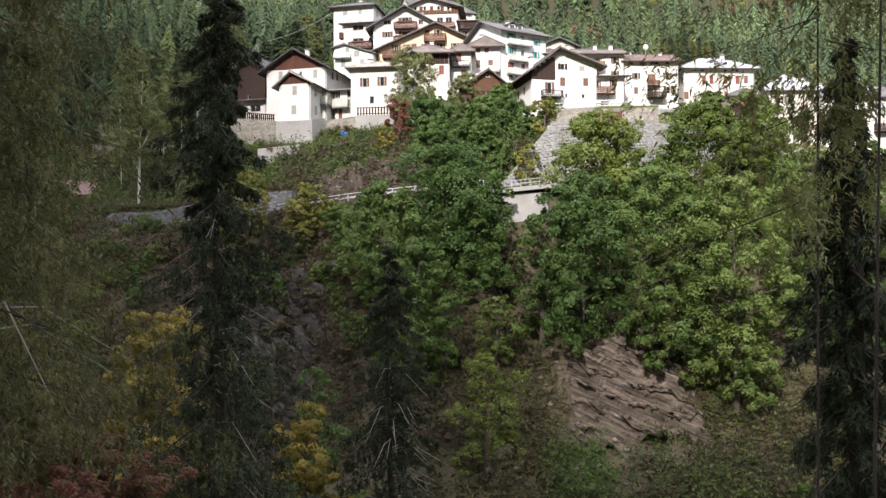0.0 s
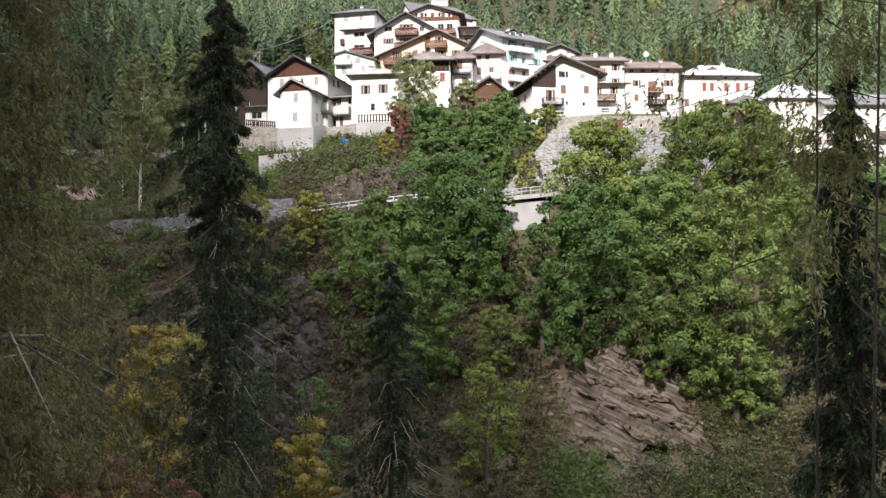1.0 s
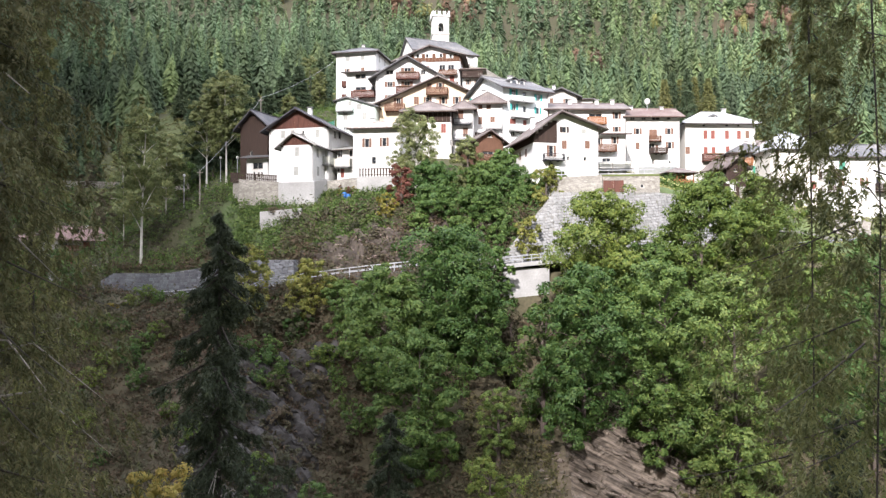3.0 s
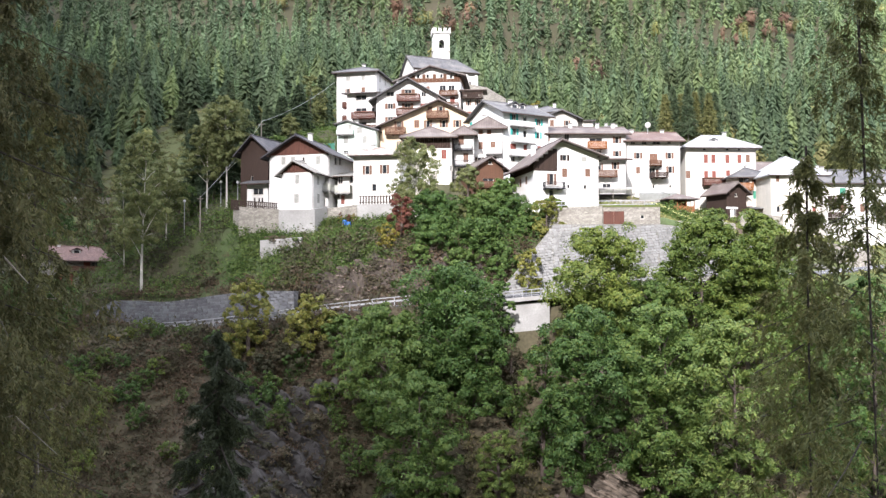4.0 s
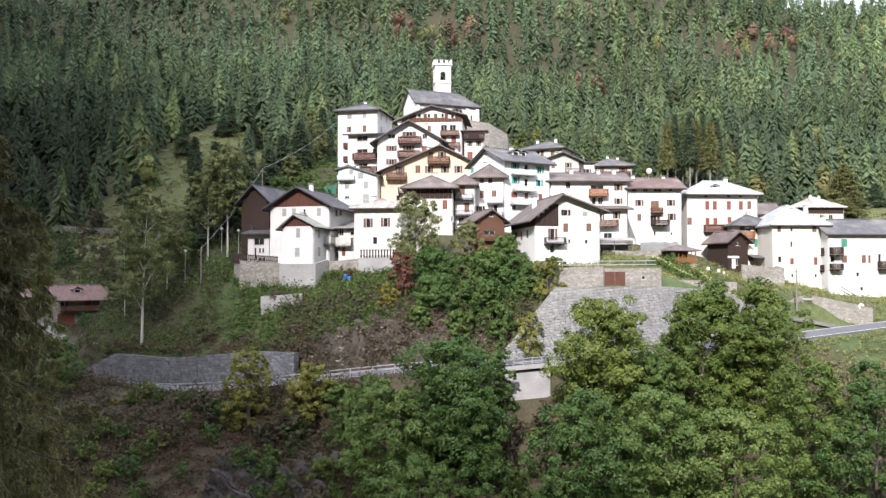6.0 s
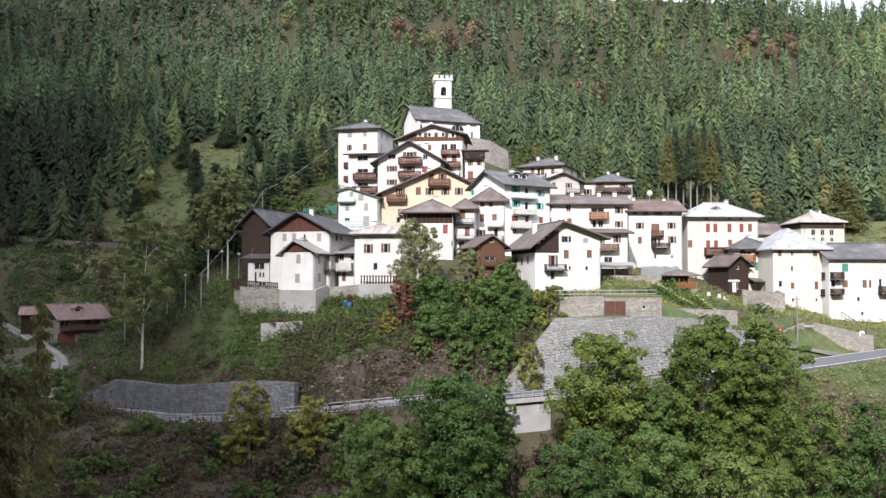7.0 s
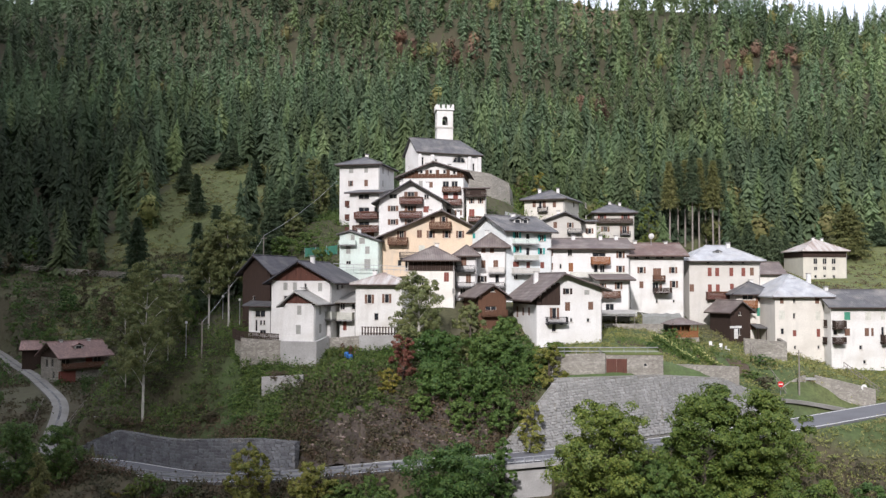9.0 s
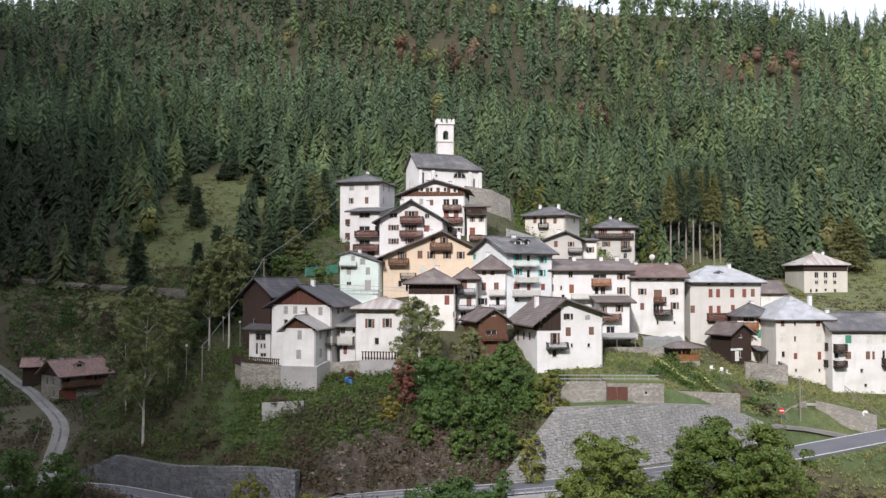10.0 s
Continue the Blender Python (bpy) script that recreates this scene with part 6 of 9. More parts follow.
broadleaf("broadleaf_tree", -48.7, 117.0, 24.7, 3, 32, "leaf_dark", 5200, 0.25, "bushy autumn tree below the guard rail", low=0.05, lobes=12, trunk=0.12)
broadleaf("broadleaf_tree", -43.0, 113.0, 28.1, 3.4, 33, "leaf_yellow", 5200, 0.25, "bushy autumn tree below the guard rail", low=0.05, lobes=12, trunk=0.12)
broadleaf("broadleaf_tree", -40.1, 112.0, 27.7, 3.0, 34, "leaf_yellow", 5200, 0.25, "bushy autumn tree below the guard rail", low=0.05, lobes=12, trunk=0.12)
broadleaf("broadleaf_tree", -35.1, 110.0, 28.3, 2.4, 35, "shrub", 5200, 0.25, "bushy autumn tree below the guard rail", low=0.05, lobes=12, trunk=0.12)
broadleaf("broadleaf_tree", -31.6, 109.0, 28.4, 2.0, 36, "leaf_red", 5200, 0.25, "bushy autumn tree below the guard rail", low=0.05, lobes=12, trunk=0.12)
broadleaf("broadleaf_tree", -29.5, 108.0, 28.7, 2.4, 37, "shrub", 5200, 0.25, "bushy autumn tree below the guard rail", low=0.05, lobes=12, trunk=0.12)
broadleaf("broadleaf_tree", -21.5, 106.0, 29.2, 2.6, 38, "leaf", 5200, 0.25, "bushy green tree below the guard rail", low=0.05, lobes=12, trunk=0.12)
broadleaf("broadleaf_tree", -13.0, 104.0, 31.5, 2.8, 39, "leaf", 5200, 0.25, "bushy green tree below the guard rail", low=0.05, lobes=12, trunk=0.12)
broadleaf("broadleaf_tree", -8.9, 103.0, 32.4, 2.8, 40, "leaf_dark", 5200, 0.25, "bushy autumn tree below the guard rail", low=0.05, lobes=12, trunk=0.12)
broadleaf("broadleaf_tree", -44.4, 112.0, 27.2, 2.4, 41, "shrub", 5200, 0.25, "bushy autumn tree below the guard rail", low=0.05, lobes=12, trunk=0.12)
broadleaf("broadleaf_tree", -36.5, 108.0, 27.1, 2.6, 42, "shrub", 5200, 0.25, "bushy autumn tree below the guard rail", low=0.05, lobes=12, trunk=0.12)
broadleaf("broadleaf_tree", -24.8, 103.0, 27.9, 2.6, 43, "leaf_gold", 5200, 0.25, "bushy autumn tree below the guard rail", low=0.05, lobes=12, trunk=0.12)
broadleaf("broadleaf_tree", -17.8, 101.0, 28.4, 2.6, 44, "shrub", 5200, 0.25, "bushy autumn tree below the guard rail", low=0.05, lobes=12, trunk=0.12)
broadleaf("broadleaf_tree", -15.2, 47.0, 22.3, 3.4, 45, "leaf_yellow", 26000, 0.19, "yellowing broadleaf tree in the valley", low=0.5, lobes=16)
broadleaf("broadleaf_tree", -7.3, 46.0, 16.8, 2.9, 46, "leaf_yellow", 18000, 0.17, "yellow-green broadleaf tree in the valley", low=0.45, lobes=14)
broadleaf("broadleaf_tree", -8.4, 24.0, 19.5, 2.4, 47, "leaf_red", 20000, 0.12, "red-leaved autumn shrub tree", low=0.4, lobes=12)
broadleaf("broadleaf_tree", -9.9, 22.0, 20.2, 2.4, 48, "leaf_red", 20000, 0.12, "red-leaved autumn shrub tree", low=0.4, lobes=12)
broadleaf("broadleaf_tree", -7.9, 20.0, 19.7, 1.8, 49, "leaf_red", 14000, 0.10, "red-leaved autumn shrub tree", low=0.4, lobes=12)
broadleaf("broadleaf_tree", 3.4, 75.0, 16.4, 3.8, 50, "leaf_lime", 7040, 0.22, "light green tree on the scree", low=0.1, lobes=12)
broadleaf("broadleaf_tree", 4.9, 85.0, 21.1, 2.6, 51, "leaf", 6600, 0.24, "green tree on the scree", low=0.1, lobes=12)
broadleaf("broadleaf_tree", 4.0, 62.0, 11.1, 2.6, 52, "shrub", 5720, 0.21, "olive shrub tree on the scree", low=0.1, lobes=10)
broadleaf("broadleaf_tree", -13.8, 70.0, 19.8, 2.6, 53, "shrub", 5720, 0.21, "brownish shrub tree on the bank", low=0.1, lobes=10)
broadleaf("broadleaf_tree", -9.6, 66.0, 16.6, 2.6, 54, "leaf_dark", 5720, 0.21, "dark shrub tree on the bank", low=0.1, lobes=10)
broadleaf("broadleaf_tree", -4.7, 129.0, 56.4, 4.6, 55, "leaf_aspen", 24000, 0.22, "tall light green birch below the houses", low=0.12, lobes=18, bark='bark_pale')
broadleaf("broadleaf_tree", 2.8, 126.0, 52.4, 2.6, 56, "leaf_aspen", 11000, 0.25, "light green tree below the houses", low=0.1, lobes=14)
broadleaf("broadleaf_tree", -2.2, 124.0, 48.2, 4.0, 57, "leaf_dark", 15400, 0.27, "dense green tree below the houses", low=0.05, lobes=18)
broadleaf("broadleaf_tree", 5.2, 124.0, 48.0, 4.2, 58, "leaf_dark", 15400, 0.27, "dense green tree below the houses", low=0.05, lobes=18)
broadleaf("broadleaf_tree", 8.0, 125.0, 50.0, 3.2, 59, "leaf_dark", 15400, 0.27, "dense green tree below the houses", low=0.05, lobes=18)
broadleaf("broadleaf_tree", 8.3, 121.0, 47.0, 3.8, 60, "leaf_dark", 9900, 0.27, "dense green tree on the bank", low=0.05, lobes=16)
broadleaf("broadleaf_tree", 13.2, 117.5, 46.8, 2.8, 61, "leaf_gold", 8800, 0.25, "yellow-green tree beside the stone wall", low=0.05, lobes=14, base=37.0)
broadleaf("broadleaf_tree", 10.2, 111.3, 39.5, 2.2, 137, "leaf_gold", 5000, 0.24, "yellow-green bush at the foot of the tall wall", low=0.05, lobes=12, trunk=0.1)
broadleaf("broadleaf_tree", -4.2, 115.6, 40.2, 2.4, 138, "leaf_dark", 5500, 0.25, "dark green bush on the bank above the road", low=0.05, lobes=12, trunk=0.1)
broadleaf("broadleaf_tree", 1.6, 114.6, 39.8, 2.6, 139, "leaf", 6000, 0.25, "green bush on the bank above the road", low=0.05, lobes=12, trunk=0.1)
broadleaf("broadleaf_tree", 6.3, 114.2, 40.8, 2.8, 140, "leaf_dark", 6500, 0.25, "dark green bush on the bank beside the tall wall", low=0.05, lobes=12, trunk=0.1)
broadleaf("broadleaf_tree", -2.1, 118.0, 44.3, 3.8, 62, "leaf_dark", 13000, 0.26, "dense green tree on the bank above the road", low=0.05, lobes=18)
broadleaf("broadleaf_tree", 3.9, 117.0, 43.7, 4.0, 63, "leaf_dark", 13000, 0.26, "dense green tree on the bank above the road", low=0.05, lobes=18)
broadleaf("broadleaf_tree", 10.4, 119.0, 44.2, 3.6, 64, "leaf_dark", 12000, 0.26, "dense green tree on the bank above the road", low=0.05, lobes=16)
broadleaf("broadleaf_tree", 14.5, 121.0, 46.7, 3.0, 65, "leaf_lime", 9000, 0.26, "yellow-green tree beside the stone wall", low=0.05, lobes=14)
broadleaf("broadleaf_tree", 6.4, 104.5, 37.2, 2.2, 66, "leaf_dark", 6000, 0.25, "dark tree beside the bridge", low=0.1, lobes=12)
broadleaf("broadleaf_tree", 10.9, 102.0, 30.2, 2.0, 67, "shrub", 4500, 0.25, "shrub tree below the bridge", low=0.05, lobes=10)
broadleaf("broadleaf_tree", 7.3, 101.0, 29.0, 2.0, 68, "shrub", 4500, 0.25, "shrub tree below the bridge", low=0.05, lobes=10)
broadleaf("broadleaf_tree", -6.6, 122.5, 47.6, 2.6, 69, "leaf_red", 9500, 0.2, "small red autumn tree below the houses", low=0.05, lobes=10)
broadleaf("broadleaf_tree", -8.4, 120.0, 43.2, 1.8, 70, "leaf_yellow", 3300, 0.22, "small yellowing tree on the bank", low=0.05, lobes=8)
broadleaf("broadleaf_tree", -47.0, 133.5, 58.6, 4.5, 71, "leaf_aspen", 32000, 0.24, "tall aspen with pale trunk beside the slope", low=0.30, lobes=26, bark='bark_pale', trunk=0.24)
broadleaf("broadleaf_tree", -46.7, 144.0, 55.7, 4.4, 72, "leaf_aspen", 15000, 0.27, "slender aspen on the slope", low=0.25, lobes=18, bark='bark_pale', trunk=0.15)
broadleaf("broadleaf_tree", -52.9, 142.0, 52.9, 3.4, 73, "leaf_aspen", 10000, 0.25, "young aspen beside the lane", low=0.2, lobes=14, bark='bark_pale', trunk=0.12)
broadleaf("broadleaf_tree", -37.5, 147.0, 66.9, 4.6, 74, "leaf_aspen", 28000, 0.27, "tall birch with white trunk beside the barn", low=0.42, lobes=24, bark='bark_pale', trunk=0.2)
broadleaf("broadleaf_tree", -41.4, 149.0, 63.3, 4.0, 75, "leaf_aspen", 20000, 0.27, "tall birch with white trunk", low=0.4, lobes=18, bark='bark_pale', trunk=0.2)
broadleaf("broadleaf_tree", -47.1, 152.0, 52.5, 3.0, 76, "leaf_dark", 7000, 0.25, "dark green tree on the slope", low=0.15, lobes=14, trunk=0.14)
broadleaf("broadleaf_tree", -23.9, 160.0, 61.6, 2.6, 77, "leaf", 5000, 0.25, "green tree beside the village terraces", low=0.1, lobes=12, trunk=0.14)
broadleaf("broadleaf_tree", -28.3, 170.0, 64.5, 2.6, 78, "leaf", 5000, 0.25, "green tree beside the village terraces", low=0.1, lobes=12, trunk=0.14)
broadleaf("broadleaf_tree", -59.5, 120.0, 36.0, 4.5, 79, "leaf_dark", 12000, 0.28, "dark broadleaf tree at the road bend", low=0.05, lobes=18)
broadleaf("broadleaf_tree", -52.8, 118.0, 35.7, 3.5, 80, "leaf_dark", 9000, 0.28, "dark broadleaf tree at the road bend", low=0.05, lobes=16)
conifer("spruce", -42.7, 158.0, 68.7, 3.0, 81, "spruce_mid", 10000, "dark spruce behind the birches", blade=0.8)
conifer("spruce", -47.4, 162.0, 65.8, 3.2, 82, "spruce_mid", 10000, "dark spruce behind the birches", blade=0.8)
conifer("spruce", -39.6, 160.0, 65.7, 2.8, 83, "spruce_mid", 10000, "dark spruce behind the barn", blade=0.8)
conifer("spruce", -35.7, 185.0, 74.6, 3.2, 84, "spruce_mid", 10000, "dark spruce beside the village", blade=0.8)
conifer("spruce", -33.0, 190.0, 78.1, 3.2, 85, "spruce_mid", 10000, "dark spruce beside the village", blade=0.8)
conifer("larch", 115.2, 258.0, 77.8, 6.0, 87, "larch", 14000, "broad olive larch behind the stone house", blade=1.0, shape=0.55)
conifer("spruce", 95.8, 255.0, 68.3, 2.2, 88, "spruce_mid", 6000, "small spruce on the meadow", blade=0.7)
conifer("spruce", -81.6, 225.0, 71.3, 4.2, 89, "spruce_mid", 10000, "broad spruce on the meadow", blade=0.9)
conifer("spruce", -79.4, 300.0, 98.8, 3.0, 90, "spruce_mid", 8000, "spruce standing alone on the meadow", blade=0.9)
conifer("larch", -64.6, 290.0, 93.7, 3.6, 91, "larch", 9000, "larch standing on the meadow", blade=0.9)
conifer("spruce", 63.4, 258.0, 90.3, 2.8, 92, "larch", 4500, "tall forest pine with a bare pale trunk", bare=0.5, blade=0.9, bark='twig', trunk=0.3)
conifer("spruce", 66.5, 261.0, 93.2, 2.8, 93, "spruce_mid", 4500, "tall forest pine with a bare pale trunk", bare=0.5, blade=0.9, bark='twig', trunk=0.3)
conifer("spruce", 69.5, 264.0, 91.7, 2.8, 94, "larch", 4500, "tall forest pine with a bare pale trunk", bare=0.5, blade=0.9, bark='twig', trunk=0.3)
conifer("spruce", 70.1, 258.0, 93.5, 2.8, 95, "spruce_mid", 4500, "tall forest pine with a bare pale trunk", bare=0.5, blade=0.9, bark='twig', trunk=0.3)
conifer("spruce", 72.9, 261.0, 91.7, 2.8, 96, "larch", 4500, "tall forest pine with a bare pale trunk", bare=0.5, blade=0.9, bark='twig', trunk=0.3)
conifer("spruce", 75.8, 264.0, 93.9, 2.8, 97, "spruce_mid", 4500, "tall forest pine with a bare pale trunk", bare=0.5, blade=0.9, bark='twig', trunk=0.3)
conifer("spruce", 76.2, 258.0, 90.6, 2.8, 98, "larch", 4500, "tall forest pine with a bare pale trunk", bare=0.5, blade=0.9, bark='twig', trunk=0.3)
conifer("spruce", 78.9, 261.0, 91.5, 2.8, 99, "spruce_mid", 4500, "tall forest pine with a bare pale trunk", bare=0.5, blade=0.9, bark='twig', trunk=0.3)
broadleaf("broadleaf_tree", -115.1, 238.0, 67.3, 2.2, 100, "leaf_dark", 3500, 0.3, "small dark tree on the shaded slope", low=0.05, lobes=10, trunk=0.1)
broadleaf("broadleaf_tree", -95.4, 232.0, 62.6, 2.6, 101, "shrub", 3500, 0.3, "small dark tree on the shaded slope", low=0.05, lobes=10, trunk=0.1)
broadleaf("broadleaf_tree", -102.2, 205.0, 55.5, 3.0, 102, "leaf_dark", 3500, 0.3, "small dark tree on the shaded slope", low=0.05, lobes=10, trunk=0.1)
broadleaf("broadleaf_tree", -91.1, 215.0, 58.1, 2.2, 103, "shrub", 3500, 0.3, "small dark tree on the shaded slope", low=0.05, lobes=10, trunk=0.1)
broadleaf("broadleaf_tree", -87.7, 190.0, 47.2, 2.6, 104, "leaf_dark", 3500, 0.3, "small dark tree on the shaded slope", low=0.05, lobes=10, trunk=0.1)
broadleaf("broadleaf_tree", -70.3, 185.0, 46.3, 3.0, 105, "shrub", 3500, 0.3, "small dark tree on the shaded slope", low=0.05, lobes=10, trunk=0.1)
broadleaf("broadleaf_tree", -94.3, 196.0, 45.5, 2.2, 106, "leaf_dark", 3500, 0.3, "small dark tree on the shaded slope", low=0.05, lobes=10, trunk=0.1)
broadleaf("broadleaf_tree", -81.4, 205.0, 52.2, 2.6, 107, "shrub", 3500, 0.3, "small dark tree on the shaded slope", low=0.05, lobes=10, trunk=0.1)
broadleaf("broadleaf_tree", -93.9, 212.0, 54.0, 3.0, 108, "leaf_dark", 3500, 0.3, "small dark tree on the shaded slope", low=0.05, lobes=10, trunk=0.1)
broadleaf("broadleaf_tree", -119.7, 235.0, 62.6, 2.2, 109, "shrub", 3500, 0.3, "small dark tree on the shaded slope", low=0.05, lobes=10, trunk=0.1)
broadleaf("broadleaf_tree", -32.6, 203.0, 84.7, 3.4, 110, "leaf_aspen", 12000, 0.30, "slender yellowing tree at the edge of the village", low=0.08, lobes=14, trunk=0.14)
broadleaf("broadleaf_tree", -29.5, 197.0, 79.4, 2.4, 111, "leaf_aspen", 9000, 0.32, "slender yellowing tree at the edge of the village", low=0.08, lobes=14, trunk=0.14)
broadleaf("broadleaf_tree", -35.0, 205.0, 80.9, 3.0, 112, "leaf", 5000, 0.32, "green tree at the edge of the village", low=0.08, lobes=14, trunk=0.14)
broadleaf("broadleaf_tree", -32.9, 180.0, 70.0, 2.6, 113, "leaf_aspen", 9000, 0.32, "slender yellowing tree at the edge of the village", low=0.08, lobes=14, trunk=0.14)
broadleaf("broadleaf_tree", -33.4, 170.0, 63.9, 2.4, 114, "leaf", 5000, 0.32, "green tree at the edge of the village", low=0.08, lobes=14, trunk=0.14)
broadleaf("broadleaf_tree", 18.9, 232.0, 83.8, 3.4, 115, "leaf_lime", 5000, 0.32, "slender yellowing tree at the edge of the village", low=0.08, lobes=14, trunk=0.14)
broadleaf("broadleaf_tree", 23.4, 240.0, 85.9, 2.8, 116, "leaf_yellow", 5000, 0.32, "slender yellowing tree at the edge of the village", low=0.08, lobes=14, trunk=0.14)
broadleaf("broadleaf_tree", 27.8, 238.0, 82.1, 3.2, 117, "leaf", 5000, 0.32, "green tree at the edge of the village", low=0.08, lobes=14, trunk=0.14)
broadleaf("broadleaf_tree", 15.5, 222.0, 79.6, 2.4, 118, "leaf", 5000, 0.32, "green tree at the edge of the village", low=0.08, lobes=14, trunk=0.14)
broadleaf("broadleaf_tree", 40.4, 245.0, 78.6, 3.4, 119, "leaf_lime", 5000, 0.32, "slender yellowing tree at the edge of the village", low=0.08, lobes=14, trunk=0.14)
broadleaf("broadleaf_tree", 48.9, 248.0, 78.8, 3.4, 120, "leaf", 5000, 0.32, "green tree at the edge of the village", low=0.08, lobes=14, trunk=0.14)
broadleaf("broadleaf_tree", 56.1, 252.0, 77.8, 3.0, 121, "leaf_lime", 5000, 0.32, "slender yellowing tree at the edge of the village", low=0.08, lobes=14, trunk=0.14)
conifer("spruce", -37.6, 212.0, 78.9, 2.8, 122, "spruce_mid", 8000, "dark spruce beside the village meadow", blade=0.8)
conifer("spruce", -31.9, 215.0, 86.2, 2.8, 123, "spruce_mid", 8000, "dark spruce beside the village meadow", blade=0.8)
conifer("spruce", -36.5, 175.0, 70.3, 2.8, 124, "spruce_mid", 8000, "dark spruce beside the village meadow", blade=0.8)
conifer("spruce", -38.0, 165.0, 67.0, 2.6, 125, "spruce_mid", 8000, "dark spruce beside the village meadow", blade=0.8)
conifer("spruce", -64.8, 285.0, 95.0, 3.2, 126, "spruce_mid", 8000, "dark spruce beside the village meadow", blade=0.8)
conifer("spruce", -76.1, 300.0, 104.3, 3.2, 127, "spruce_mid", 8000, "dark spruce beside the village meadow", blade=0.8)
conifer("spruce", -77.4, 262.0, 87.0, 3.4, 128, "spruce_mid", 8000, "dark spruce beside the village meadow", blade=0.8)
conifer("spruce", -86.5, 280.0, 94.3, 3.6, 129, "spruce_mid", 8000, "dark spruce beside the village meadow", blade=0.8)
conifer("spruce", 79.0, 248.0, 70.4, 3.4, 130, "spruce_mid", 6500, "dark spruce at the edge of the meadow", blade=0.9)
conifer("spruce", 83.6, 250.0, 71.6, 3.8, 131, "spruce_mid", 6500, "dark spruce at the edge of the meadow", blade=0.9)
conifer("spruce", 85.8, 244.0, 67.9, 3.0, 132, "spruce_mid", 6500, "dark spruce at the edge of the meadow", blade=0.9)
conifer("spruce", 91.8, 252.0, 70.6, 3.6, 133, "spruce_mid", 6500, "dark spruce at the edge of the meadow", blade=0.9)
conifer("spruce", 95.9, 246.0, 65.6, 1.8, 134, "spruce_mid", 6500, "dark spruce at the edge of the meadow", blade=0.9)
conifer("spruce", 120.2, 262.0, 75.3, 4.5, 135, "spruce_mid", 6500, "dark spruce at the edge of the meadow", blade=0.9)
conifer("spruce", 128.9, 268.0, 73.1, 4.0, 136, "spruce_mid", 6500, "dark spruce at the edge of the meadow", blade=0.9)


# ---- shrubs on the banks ----
def scatter(n, area, seed, keep=None):
    rng = np.random.RandomState(seed)
    got = []
    while len(got) < n:
        x, y = rng.uniform(area[0], area[1]), rng.uniform(area[2], area[3])
        d = near_line(ROAD_A, np.array([x]), np.array([y]))[0][0]
        e = near_line(LANE_A, np.array([x]), np.array([y]))[0][0]
        if d > 7.0 and e > 3.0 and (keep is None or keep(x, y)):
            got.append((x, y, rng.uniform(0.6, 1.25), rng.uniform(0, 360)))
    return got


def shrubs():
    protos = []
    for i, (leaf, label) in enumerate((("shrub", "olive brown shrub on the bank"), ("leaf_dark", "dark green shrub on the bank"), ("leaf_lime", "yellow-green shrub on the bank"), ("leaf", "green shrub on the bank"), ("shrub", "dry brownish shrub on the bank"))):
        t = thing("shrub", pose(-60 - 5 * i, 80, gz(-60 - 5 * i, 80)), label, "shrub", "shrubs on the banks")
        a, b = broadleaf_meshes(2.6, 1.7, 70 + i, leaf, 1100, 0.235, low=0.1, lobes=8, trunk=0.06)
        part("stem", a, None, t)
        part("foliage", b, None, t)
        protos.append(t)
    spots = scatter(100, (-62, -6, 58, 112), 1) + scatter(70, (-62, -8, 84, 108), 6) + scatter(60, (-6, 50, 58, 104), 2, lambda x, y: not (6 < x < 30 and 72 < y < 92)) + scatter(22, (-44, 4, 116, 128), 3) + scatter(30, (-100, -45, 140, 225), 4) + scatter(8, (28, 66, 124, 138), 5)
    for i, (x, y, s, a) in enumerate(spots):
        copy_thing(protos[i * 7 % 5], pose(x, y, gz(x, y) - 0.1, 0, 0, a) @ Matrix.Diagonal((s, s, s * (0.6 if y > 116 and x > -46 else 1.0), 1)))


shrubs()


